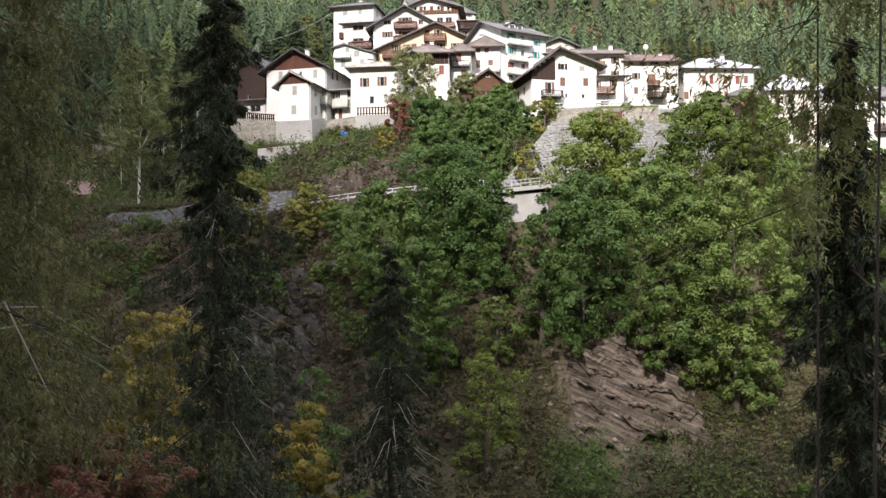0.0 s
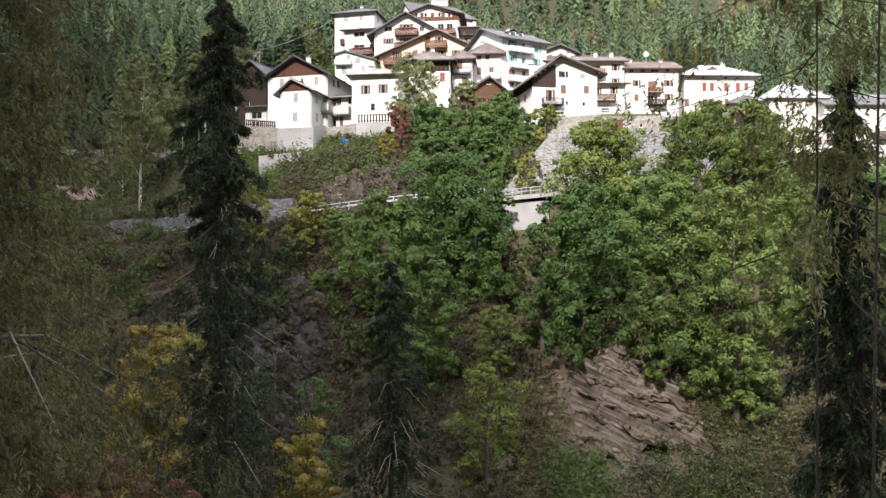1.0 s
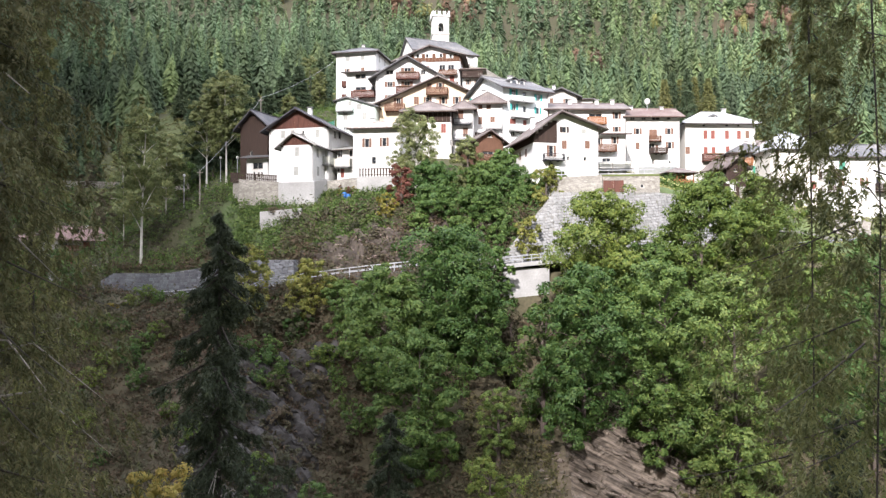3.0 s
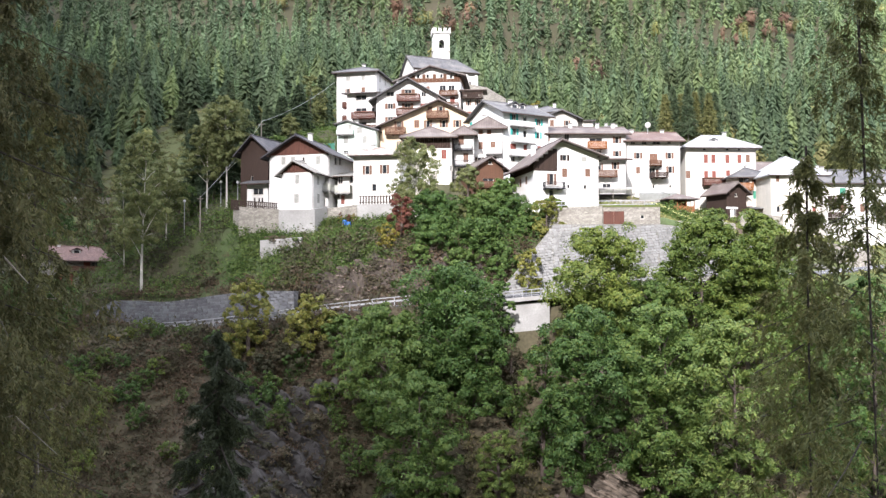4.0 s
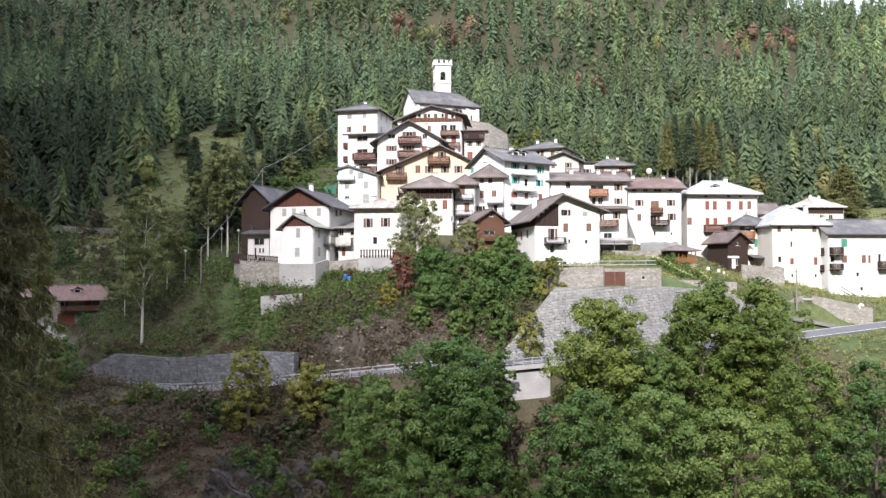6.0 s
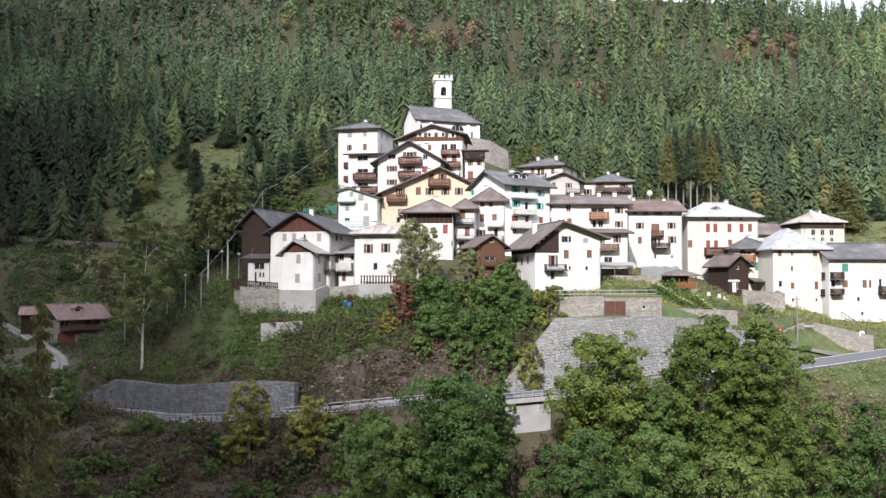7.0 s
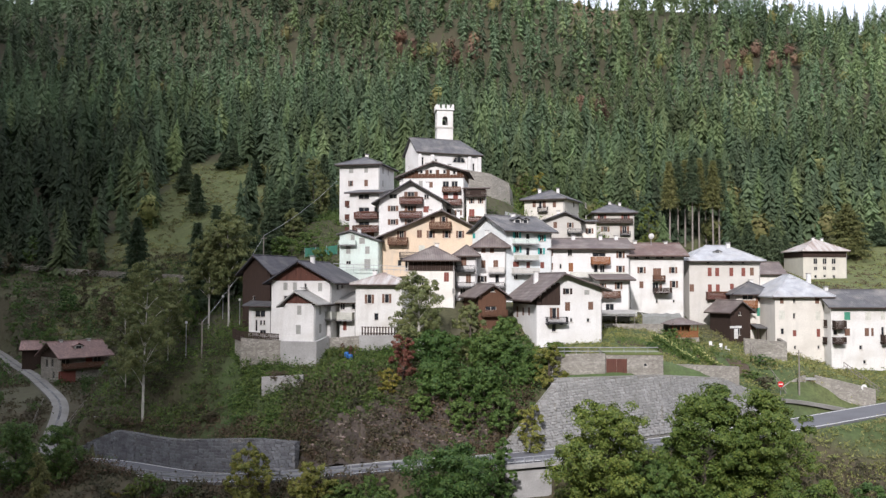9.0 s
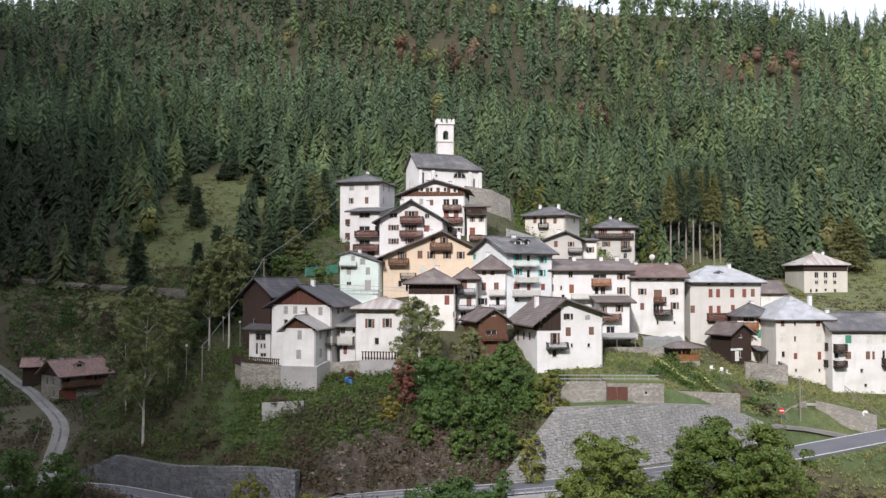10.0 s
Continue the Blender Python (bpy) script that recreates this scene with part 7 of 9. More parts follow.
# ---- far woods ----
def forest():
    rng = np.random.RandomState(8)
    groups = {"spruce": [], "larch": [], "leaf_lime": [], "leaf_red": []}
    tints = {g: [] for g in groups}
    cells = []
    y = 236.0
    while y < 655:
        step = 6.5 if y < 330 else 7.2 if y < 430 else 8.0
        row = np.arange(-0.56 * y - 20, 0.56 * y + 20, step)
        cells.append(np.stack([row, np.full(len(row), y)], 1))
        y += step
    xs, ys = (np.concatenate(cells) + rng.uniform(-3.0, 3.0, (sum(map(len, cells)), 2))).T
    meadow = (xs > -93 + 5 * np.sin(ys * 0.08)) & (xs < -60 + 4 * np.sin(ys * 0.1)) & (ys < 312 + 9 * np.sin(xs * 0.12))
    field = (xs > 60) & (ys < 258 + 0.1 * (xs - 60)) & (xs < 260)
    # two bare openings high in the wood
    gap = (((xs + 11) / 10) ** 2 + ((ys - 547) / 13) ** 2 < 1) | (((xs - 99) / 24) ** 2 + ((ys - 634) / 16) ** 2 < 1)
    keep = ~meadow & ~field & ~gap & ~((np.abs(xs - 5) < 62) & (ys < 242))
    xs, ys = xs[keep], ys[keep]
    # the wood beside the village
    x3, y3 = rng.uniform(-44, -28, 14), rng.uniform(212, 242, 14)
    xs, ys = np.concatenate([xs, x3]), np.concatenate([ys, y3])
    zs = ground_z(xs, ys)
    kind = wobble(xs, ys, 0.03, 21) + np.clip(xs, -150, 120) * 0.005 + rng.normal(size=len(xs)) * 0.6 - 1.4 * ((xs < -106) & (ys < 330)) + 1.8 * ((xs > -106) & (xs < -78) & (ys < 312))
    # tone per tree, shade painted in: darker westwards and in the low west stand
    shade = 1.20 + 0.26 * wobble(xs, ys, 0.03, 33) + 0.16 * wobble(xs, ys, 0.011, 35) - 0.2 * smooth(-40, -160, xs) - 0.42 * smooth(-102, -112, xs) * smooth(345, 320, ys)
    # templates: tiers of drooping fans round a stem, each fan folded along its rib; larches are looser and more ragged
    def template(seed, tiers, fans, slim, full, loose):
        r = np.random.RandomState(seed)
        k = (np.repeat(np.arange(tiers), fans) + r.uniform(-0.5, 0.5, tiers * fans) * (0.5 + loose)) / tiers
        k = np.clip(k, 0.0, 0.97)
        n = len(k)
        a = r.uniform(0, 6.283, n)
        rad = slim * ((1 - k) ** full * np.minimum(1, 0.55 + 3.2 * k)) * r.uniform(0.62 - 0.25 * loose, 1.12 + 0.15 * loose, n) + 0.012
        d = np.stack([np.cos(a), np.sin(a), 0 * a], 1)
        t = np.stack([-np.sin(a), np.cos(a), 0 * a], 1)
        zc = np.stack([0 * a, 0 * a, k], 1)
        up = np.array([0, 0, 1.0])
        droop = (0.66 * rad + 0.02)[:, None]
        half = (rad * r.uniform(0.145, 0.255, n) * (1 - 0.3 * loose) * (10 / fans) ** 0.5 + 0.006)[:, None]
        root = zc + d * (rad * 0.12)[:, None]
        tip = zc + d * rad[:, None] - up * droop
        mid = zc + d * (rad * r.uniform(0.55, 0.75, n))[:, None] - up * droop * 0.45
        lo = up * (0.22 * rad + 0.008)[:, None] * r.uniform(0.5, 1.3, n)[:, None]
        V = np.stack([root, mid - t * half - lo, tip, root, tip, mid + t * half - lo], 1).reshape(-1, 3)
        lead = np.array([[0.012, 0, 0.93], [-0.012, 0.008, 0.93], [0, 0, 1.02]])
        return np.concatenate([V, lead])

    def puff(seed, n):
        r = np.random.RandomState(seed)
        d = unit(r.normal(size=(n, 3)))
        c = d * np.array([0.22, 0.22, 0.36]) * r.uniform(0.5, 1.15, (n, 1)) * (1 + 0.3 * np.sin(d[:, :1] * 5 + d[:, 2:] * 7 + seed)) + [0, 0, 0.55]
        a = unit(np.cross(d, r.normal(size=(n, 3)))) * 0.06
        b = np.cross(d, a)
        return np.stack([c - a - b * 0.6, c + b, c + a - b * 0.3], 1).reshape(-1, 3)
    firs = [[template(q + 20 * e, ti, fa, 0.195 + 0.03 * (q % 3), 0.80 + 0.12 * (q % 2), 0.25) for q in range(6)] for e, (ti, fa) in enumerate(((24, 12), (17, 10), (11, 8)))]
    larches = [[template(q + 20 * e + 100, ti, fa, 0.225 + 0.035 * (q % 3), 0.66 + 0.12 * (q % 2), 1.0) for q in range(6)] for e, (ti, fa) in enumerate(((26, 13), (19, 10), (12, 8)))]
    puffs = [puff(s, 320) for s in range(3)]
    for i in range(len(xs)):
        broad = rng.uniform() < (0.13 if (ys[i] < 300 and xs[i] > -48) else 0.012)
        autumn = (np.abs(xs[i] - 188) < 30 and np.abs(ys[i] - 542) < 14) or (np.abs(xs[i] - 62) < 16 and np.abs(ys[i] - 452) < 12) or (np.abs(xs[i] + 11) < 26 and np.abs(ys[i] - 532) < 14)
        broad = broad or (autumn and rng.uniform() < 0.6)
        g = ("leaf_red" if autumn and i % 4 else "leaf_lime") if broad else ("larch" if kind[i] > 0.5 else "spruce")
        h = rng.uniform(9, 14) if broad else (10.5 + 15 * rng.beta(1.5, 1.6)) * (0.8 if ys[i] < 270 else 1.0)
        t = puffs[i % 3] if broad else (larches if g == "larch" else firs)[0 if ys[i] < 320 else 1 if ys[i] < 430 else 2][i % 6]
        a = rng.uniform(0, 6.28)
        wscale = h * rng.uniform(0.85, 1.2)
        ca, sa = math.cos(a) * wscale, math.sin(a) * wscale
        tilt = rng.normal(size=2) * 0.02
        v = np.stack([t[:, 0] * ca - t[:, 1] * sa + xs[i] + t[:, 2] * h * tilt[0], t[:, 0] * sa + t[:, 1] * ca + ys[i] + t[:, 2] * h * tilt[1], t[:, 2] * h + zs[i] - 0.3], 1)
        groups[g].append(v)
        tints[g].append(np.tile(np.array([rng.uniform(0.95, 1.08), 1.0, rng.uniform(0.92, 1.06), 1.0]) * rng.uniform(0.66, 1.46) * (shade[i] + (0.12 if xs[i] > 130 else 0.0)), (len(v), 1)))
    for g, label in (("spruce", "dense dark spruce forest covering the mountainside"), ("larch", "lighter green larches mixed through the mountain forest"), ("leaf_lime", "yellowing broadleaf trees along the forest edge"), ("leaf_red", "russet autumn trees scattered in the forest")):
        v = np.concatenate(groups[g])
        me = raw_mesh("forest", v, np.arange(len(v)).reshape(-1, 3), M[g + "_far"])
        col = me.color_attributes.new("tint", 'FLOAT_COLOR', 'POINT')
        col.data.foreach_set("color", np.concatenate(tints[g]).astype(np.float32).ravel())
        tagged(new("forest", me), label, "forest", kind="stuff")


M["spruce_far"] = mat("far_spruce", (0.098, 0.142, 0.074), (0.066, 0.100, 0.056), rough=0.8, scale=0.11, detail=2, grain=9, bump=0, island=0.10, translucent=0.45)
M["larch_far"] = mat("far_larch", (0.124, 0.168, 0.074), (0.092, 0.132, 0.062), rough=0.8, scale=0.11, detail=2, grain=9, bump=0, island=0.10, translucent=0.45)
M["leaf_red_far"] = mat("far_russet_leaves", (0.150, 0.098, 0.064), (0.120, 0.085, 0.056), rough=0.8, scale=0.05, grain=2, bump=0, island=0.4, translucent=0.3)
M["leaf_lime_far"] = mat("far_broadleaf", (0.150, 0.180, 0.062), (0.135, 0.128, 0.052), rough=0.8, scale=0.05, grain=2, bump=0, island=0.4, translucent=0.3)


def tree_tint_shade(m):
    """Each tree of a wood has a green of its own, with shade painted into the western ones."""
    n, l = m.node_tree.nodes, m.node_tree.links
    src = n["Principled BSDF"].inputs["Base Color"].links[0].from_socket
    c = n.new("ShaderNodeVertexColor")
    c.layer_name = "tint"
    x = n.new("ShaderNodeMix")
    x.data_type, x.blend_type = 'RGBA', 'MULTIPLY'
    x.inputs[0].default_value = 1.0
    l.new(src, x.inputs[6])
    l.new(c.outputs[0], x.inputs[7])
    for node in n:
        if node.type in ('BSDF_PRINCIPLED', 'BSDF_TRANSLUCENT'):
            l.new(x.outputs[2], node.inputs[0])


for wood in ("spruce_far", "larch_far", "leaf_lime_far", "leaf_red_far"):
    tree_tint_shade(M[wood])
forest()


# ---- undergrowth and rock ----
def undergrowth(name, n, area, seed, leaves, size, material, label, keep=None, tall=0.5, bald=-0.35):
    rng = np.random.RandomState(seed)
    x, y = rng.uniform(area[0], area[1], n), rng.uniform(area[2], area[3], n)
    ok = (near_line(ROAD_A, x, y)[0] > 3.9) & (near_line(LANE_A, x, y)[0] > 2.2) & (wobble(x, y, 0.16, seed + 50) + rng.normal(size=n) * 0.5 > bald)
    if keep is not None:
        ok &= keep(x, y)
    x, y = x[ok], y[ok]
    z = ground_z(x, y)
    c = np.repeat(np.stack([x, y, z], 1), leaves, 0)
    h = np.repeat(rng.uniform(0.2, 1.0, len(x)) * tall, leaves)
    c = c + rng.normal(size=c.shape) * [0.45, 0.45, 0.0]
    c[:, 2] += np.abs(rng.normal(size=len(c))) * h
    nrm = unit(rng.normal(size=c.shape) + [0, -0.3, 0.8])
    tagged(new(name, leaf_mesh(name, c, nrm, size, rng, material, 1.8)), label, "undergrowth", kind="stuff")


M["scrub_dry"] = mat("dry_scrub", (0.11, 0.08, 0.046), (0.07, 0.056, 0.032), rough=0.8, scale=0.1, bump=0, island=0.6, translucent=0.2)
undergrowth("undergrowth", 7500, (-66, 55, 56, 112), 31, 22, 0.30, M["shrub"], "olive and brown scrub covering the steep bank", lambda x, y: ~((x > 9) & (x < 28) & (y > 73) & (y < 90)), 0.9)
undergrowth("undergrowth", 6000, (-66, 55, 56, 128), 32, 18, 0.26, M["scrub_dry"], "dry brown grass and fallen leaves on the bank", lambda x, y: ~((x > 9) & (x < 28) & (y > 73) & (y < 90)) & ~((x > 6) & (y > 110)) & ~((x > -46) & (y > 116.5)))
undergrowth("grass", 7500, (-40, 4, 114, 133), 33, 16, 0.25, M["grass"], "lush green grass on the slope below the houses", lambda x, y: (y > 117 - x * 0.06) & (x > -31 + 0.5 * (126 - y) + 3 * wobble(x, y, 0.25, 14)), 0.45, -1.0)
undergrowth("grass", 2600, (42, 84, 104, 130), 43, 16, 0.22, M["grass_garden"], "green grass on the verge below the road", lambda x, y: y < 116 + 0.40 * (x - 44), 0.35, -2.0)
undergrowth("grass", 2200, (-100, -36, 196, 312), 44, 16, 0.32, M["grass_garden"], "rough mown grass on the sunlit meadow", None, 0.4)
undergrowth("grass", 4000, (10, 72, 114, 150), 34, 14, 0.22, M["grass_garden"], "garden grass and vegetables between the houses", lambda x, y: (y > 119 + 0.2 * (x - 15)) & ~((x > 30) & (x < 45) & (y > 126.8) & (y < 132.5)) & ~((x > 24.4) & (x < 29.4) & (y > 128.4) & (y < 132.4)) & ~((x > 47) & (x < 58) & (y < 130)), 0.3, -1.5)
undergrowth("undergrowth", 8500, (-125, -44, 136, 240), 35, 16, 0.32, M["shrub"], "dark scrub on the slope beside the lane")
undergrowth("undergrowth", 3000, (-46, -8, 66, 108), 45, 20, 0.24, M["scrub_dry"], "dry leaves and brambles on the dark steep bank", None, 0.6, -1.2)
undergrowth("undergrowth", 2200, (58, 140, 160, 262), 46, 16, 0.30, M["scrub_dry"], "dry tufts on the meadow behind the houses", None, 0.35, -0.2)
undergrowth("grass", 2200, (58, 140, 160, 262), 47, 16, 0.30, M["grass_garden"], "green grass on the meadow behind the houses", None, 0.35, -0.2)
undergrowth("undergrowth", 1800, (-24, 6, 76, 124), 37, 22, 0.20, M["scrub_dry"], "dry tufts growing from the broken rock")
undergrowth("grass", 2600, (-62, -19, 140, 205), 38, 16, 0.22, M["grass"], "rough grass on the slope beside the village", None, 0.4)
undergrowth("undergrowth", 700, (-62, -19, 150, 205), 39, 26, 0.26, M["leaf_dark"], "green bushes on the slope beside the village", None, 1.2)
undergrowth("undergrowth", 1500, (-40, 70, 30, 56), 36, 14, 0.24, M["shrub"], "shaded undergrowth on the valley floor")


def rock_face(name, x0, x1, y0, y1, material, label, tilt, seed, rough=1.0):
    """Bedded rock: the slope's own surface broken into dipping ledges."""
    xs, ys = np.arange(x0, x1, 0.3), np.arange(y0, y1, 0.22)
    gx, gy = np.meshgrid(xs, ys)
    z = ground_z(gx, gy)
    q = z * 1.0 + gx * tilt + wobble(gx, gy, 0.35, seed) * 0.35
    saw = q * 0.62 - np.floor(q * 0.62)
    step = smooth(0.0, 0.8, saw) - saw
    edge = np.minimum.reduce([gx - x0, x1 - gx, (gy - y0) * 1.3, (y1 - gy) * 1.3]) + wobble(gx, gy, 0.5, seed + 1) * 1.2
    lift = np.clip(edge * 0.5, -0.8, 0.55 * rough)
    fine = q * 2.3 - np.floor(q * 2.3)
    z2 = z + lift + (step * 2.6 + (smooth(0, 0.7, fine) - fine) * 0.7) * rough + wobble(gx, gy, 1.4, seed + 2) * 0.15
    y2 = gy - ((saw - 0.5) * 1.6 + (fine - 0.5) * 0.55) * rough + wobble(gx, gy, 1.1, seed + 3) * 0.15
    idx = np.arange(gx.size).reshape(gx.shape)
    f = np.stack([idx[:-1, :-1], idx[:-1, 1:], idx[1:, 1:], idx[1:, :-1]], -1).reshape(-1, 4)
    tagged(new(name, raw_mesh(name, np.stack([gx, y2, z2], -1).reshape(-1, 3), f, material)), label, "rock face", kind="structure")


M["rock"] = mat("pale_bedded_rock", (0.300, 0.245, 0.195), (0.040, 0.032, 0.026), scale=0.9, grain=4, detail=9, bump=1.0)
rock_map = M["rock"].node_tree.nodes["Mapping"]
rock_map.vector_type = 'TEXTURE'                       # bedding that dips to the east
rock_map.inputs["Rotation"].default_value = (0, radians(24), 0)
rock_map.inputs["Scale"].default_value = (3.5, 1.6, 0.26)
M["rock_dark"] = mat("dark_slaty_rock", (0.085, 0.080, 0.078), (0.050, 0.046, 0.044), scale=0.5, grain=8, stretch=(0.4, 1, 2.5), bump=0.6)
M["rock_brown"] = mat("brown_broken_rock", (0.092, 0.074, 0.060), (0.045, 0.036, 0.030), scale=0.9, grain=7, bump=0.6)
M["rock_scree"] = mat("loose_stone", (0.25, 0.215, 0.18), (0.13, 0.105, 0.085), scale=0.9, grain=7, bump=0.4, island=0.8)
rock_face("rock_face_east", 11.5, 22.8, 76.5, 88, M["rock"], "pale bedded rock face under overhanging trees", 0.35, 61, 1.35)
rock_face("rock_face_bank", -20, 5, 112.6, 119.0, M["rock_brown"], "broken brown rock and rubble above the road", 0.3, 64, 0.55)
rock_face("rock_face_west", -26, -12, 76, 98, M["rock_dark"], "dark slaty rock face below the road", 0.5, 62)


def scree(n, area, seed, label, big=1.0):
    """Loose angular stones lying on the bank, joined."""
    rng = np.random.RandomState(seed)
    x, y = rng.uniform(area[0], area[1], n), rng.uniform(area[2], area[3], n)
    ok = near_line(ROAD_A, x, y)[0] > 4.0
    x, y = x[ok], y[ok]
    z = ground_z(x, y)
    b = bmesh.new()
    bmesh.ops.create_icosphere(b, subdivisions=1, radius=1.0)
    base = np.array([v.co for v in b.verts])
    tri = np.array([[v.index for v in f.verts] for f in b.faces])
    b.free()
    V, Fc = [], []
    for i in range(len(x)):
        s = rng.uniform(0.12, 0.5) ** 1.3 * big
        v = base * rng.uniform(0.6, 1.2, base.shape) * s * np.array([1.3, 1.0, 0.6])
        a = rng.uniform(0, 6.28)
        v = np.stack([v[:, 0] * math.cos(a) - v[:, 1] * math.sin(a) + x[i], v[:, 0] * math.sin(a) + v[:, 1] * math.cos(a) + y[i], v[:, 2] + z[i] + s * 0.1], 1)
        V.append(v)
        Fc.append(tri + i * len(base))
    tagged(new("scree", raw_mesh("scree", np.concatenate(V), np.concatenate(Fc), M["rock_scree"])), label, "stones", kind="stuff")


scree(1100, (-20, 5, 112.8, 118.5), 71, "loose brown stones on the bank above the road")
scree(1900, (-19, 6, 112.8, 119.5), 78, "small pale stone chips on the bank above the road", 0.5)
scree(500, (8, 30, 70, 92), 72, "fallen stones at the foot of the rock face")
undergrowth("undergrowth", 1700, (-24, 8, 112, 125), 73, 20, 0.26, M["scrub_dry"], "dry brown brush on the bank above the road", lambda x, y: (y < 117 - x * 0.05 + 1.6 * wobble(x, y, 0.35, 9)) & (x > -19 + 2.5 * wobble(x, y, 0.4, 8)), 1.1)
undergrowth("undergrowth", 900, (-24, 10, 112, 126), 75, 22, 0.28, M["shrub"], "olive scrub on the bank above the road", None, 1.5)
M["grass_dry"] = mat("dry_yellow_grass", (0.165, 0.145, 0.062), (0.105, 0.110, 0.045), rough=0.8, scale=0.15, bump=0, island=0.6, translucent=0.3)
undergrowth("grass", 2200, (-100, -36, 196, 312), 99, 16, 0.32, M["grass_dry"], "dry grass on the sloping meadow", None, 0.4, -0.1)
undergrowth("undergrowth", 1500, (2, 12, 60, 92), 90, 18, 0.22, M["grass_dry"], "dry yellow grass on the steep open bank", lambda x, y: x < 10.5 + 1.2 * wobble(x, y, 0.3, 17), 0.5, -0.8)
undergrowth("undergrowth", 1500, (19, 36, 64, 86), 97, 18, 0.22, M["grass_dry"], "dry grass beside the rock face", lambda x, y: (x > 21.5 + wobble(x, y, 0.4, 18)) | (y < 75), 0.5, -0.8)
undergrowth("undergrowth", 700, (18, 36, 64, 88), 98, 22, 0.22, M["leaf"], "green bushes beside the rock face", lambda x, y: x > 21.0 + 1.5 * wobble(x, y, 0.4, 19), 0.9, 0.0)
undergrowth("undergrowth", 900, (8, 30, 70, 80), 74, 26, 0.2, M["shrub"], "scrub at the foot of the rock face", None, 0.9)
undergrowth("undergrowth", 500, (9, 25, 74, 90), 76, 22, 0.2, M["shrub"], "scrub clinging to the rock face", lambda x, y: wobble(x, y, 0.45, 12) > 0.25, 0.7)
undergrowth("undergrowth", 500, (8, 26, 71, 77), 77, 30, 0.2, M["leaf_dark"], "dark bushes at the foot of the rock face", None, 1.6)
undergrowth("undergrowth", 900, (-30, 34, 182, 232), 78, 24, 0.26, M["leaf"], "green bushes on the slope below the church", lambda x, y: ~((x > -12) & (x < 12) & (y > 196)), 1.3)
undergrowth("undergrowth", 500, (14, 40, 196, 236), 79, 30, 0.28, M["leaf_lime"], "yellow-green bushes beside the church wall", None, 2.0)
undergrowth("undergrowth", 3400, (-66, -26, 116, 142), 81, 20, 0.26, M["scrub_dry"], "dry grass and brambles on the slope above the road", lambda x, y: y < 131 - 0.3 * (x + 40) + 2.5 * wobble(x, y, 0.2, 6), 0.8)
undergrowth("grass", 700, (-54, -29, 127, 146), 86, 16, 0.25, M["grass"], "rough grass on the slope beside the stone wall", None, 0.45, -0.8)
undergrowth("undergrowth", 700, (-60, -32, 128, 150), 87, 22, 0.24, M["leaf_dark"], "dark low bushes on the slope beside the stone wall", None, 0.9)
undergrowth("undergrowth", 1400, (-57, -19, 115, 140), 88, 24, 0.26, M["shrub"], "brambles hanging over the top of the long wall", lambda x, y: np.abs(y - 2.2 - np.interp(x, (-58.2, -50.9, -43.2, -34.9, -25.9, -20.3), (135.6, 132.0, 127.2, 121.5, 116.7, 114.5))) < 1.2, 1.0, -0.5)
undergrowth("undergrowth", 1100, (-68, -34, 112, 142), 82, 20, 0.26, M["shrub"], "olive scrub on the slope above the road", None, 0.9)
undergrowth("undergrowth", 420, (0, 12, 111, 124), 83, 26, 0.26, M["leaf_dark"], "dark bushes on the bank beside the tall wall", lambda x, y: y > 112 + 0.5 * (x - 6), 1.5)
undergrowth("undergrowth", 420, (0, 11, 110, 122), 84, 22, 0.24, M["scrub_dry"], "dry brush on the bank beside the tall wall", None, 0.8)
undergrowth("undergrowth", 1500, (-128, -72, 172, 236), 85, 18, 0.40, M["leaf_dark"], "dark scrub on the shaded slope behind the farmhouse", None, 0.9)


# ---- small things ----
def cellar_door():
    t = thing("cellar_door", pose(52.35, 130.42, 38.2), "brown wooden cellar door under a stone lintel", "door")
    for i in range(5):
        b = bmesh.new()
        box(b, 0.02 + i * 0.24, 0, 0, 0.24 + i * 0.24, 0.06, 2.4)
        part("board", b, M["wood_red"], t)
    b = bmesh.new()
    box(b, -0.15, -0.2, 2.41, 1.4, 0.4, 2.75)
    part("lintel", b, M["concrete"], t)


cellar_door()


def street_lamp(x, y, h):
    z = gz(x, y)
    t = thing("street_lamp", pose(x, y, z), "slim grey street lamp with a white globe head", "street lamp", "street lamps beside the path")
    b = bmesh.new()
    tube(b, [(0, 0, -0.5), (0, 0, h * 0.5), (0, 0, h)], [0.08, 0.06, 0.045], 8)
    part("pole", b, M["steel"], t)
    b = bmesh.new()
    bmesh.ops.create_uvsphere(b, u_segments=10, v_segments=8, radius=0.24, matrix=Matrix.Translation((0, 0, h + 0.2)))
    part("globe", b, M["paint"], t)


for x, y, h in ((-42.8, 141, 5.6), (-39.3, 150, 4.0), (-35.4, 146, 4.0)):
    street_lamp(x, y, h)


def utility_pole(x, y, h):
    t = thing("utility_pole", pose(x, y, gz(x, y)), "thin weathered wooden utility pole on the slope", "pole")
    b = bmesh.new()
    tube(b, [(0, 0, -0.5), (0.03, 0, h * 0.5), (0, 0, h)], [0.12, 0.1, 0.08], 8)
    part("pole", b, M["twig"], t)
    b = bmesh.new()
    box(b, -0.5, -0.05, h - 0.5, 0.5, 0.05, h - 0.4)
    part("crossarm", b, M["twig"], t)


utility_pole(-39.1, 137, 6.0)
utility_pole(-32.4, 150.0, 62.8 - gz(-32.4, 150.0))
utility_pole(50.4, 128.0, 6.5)


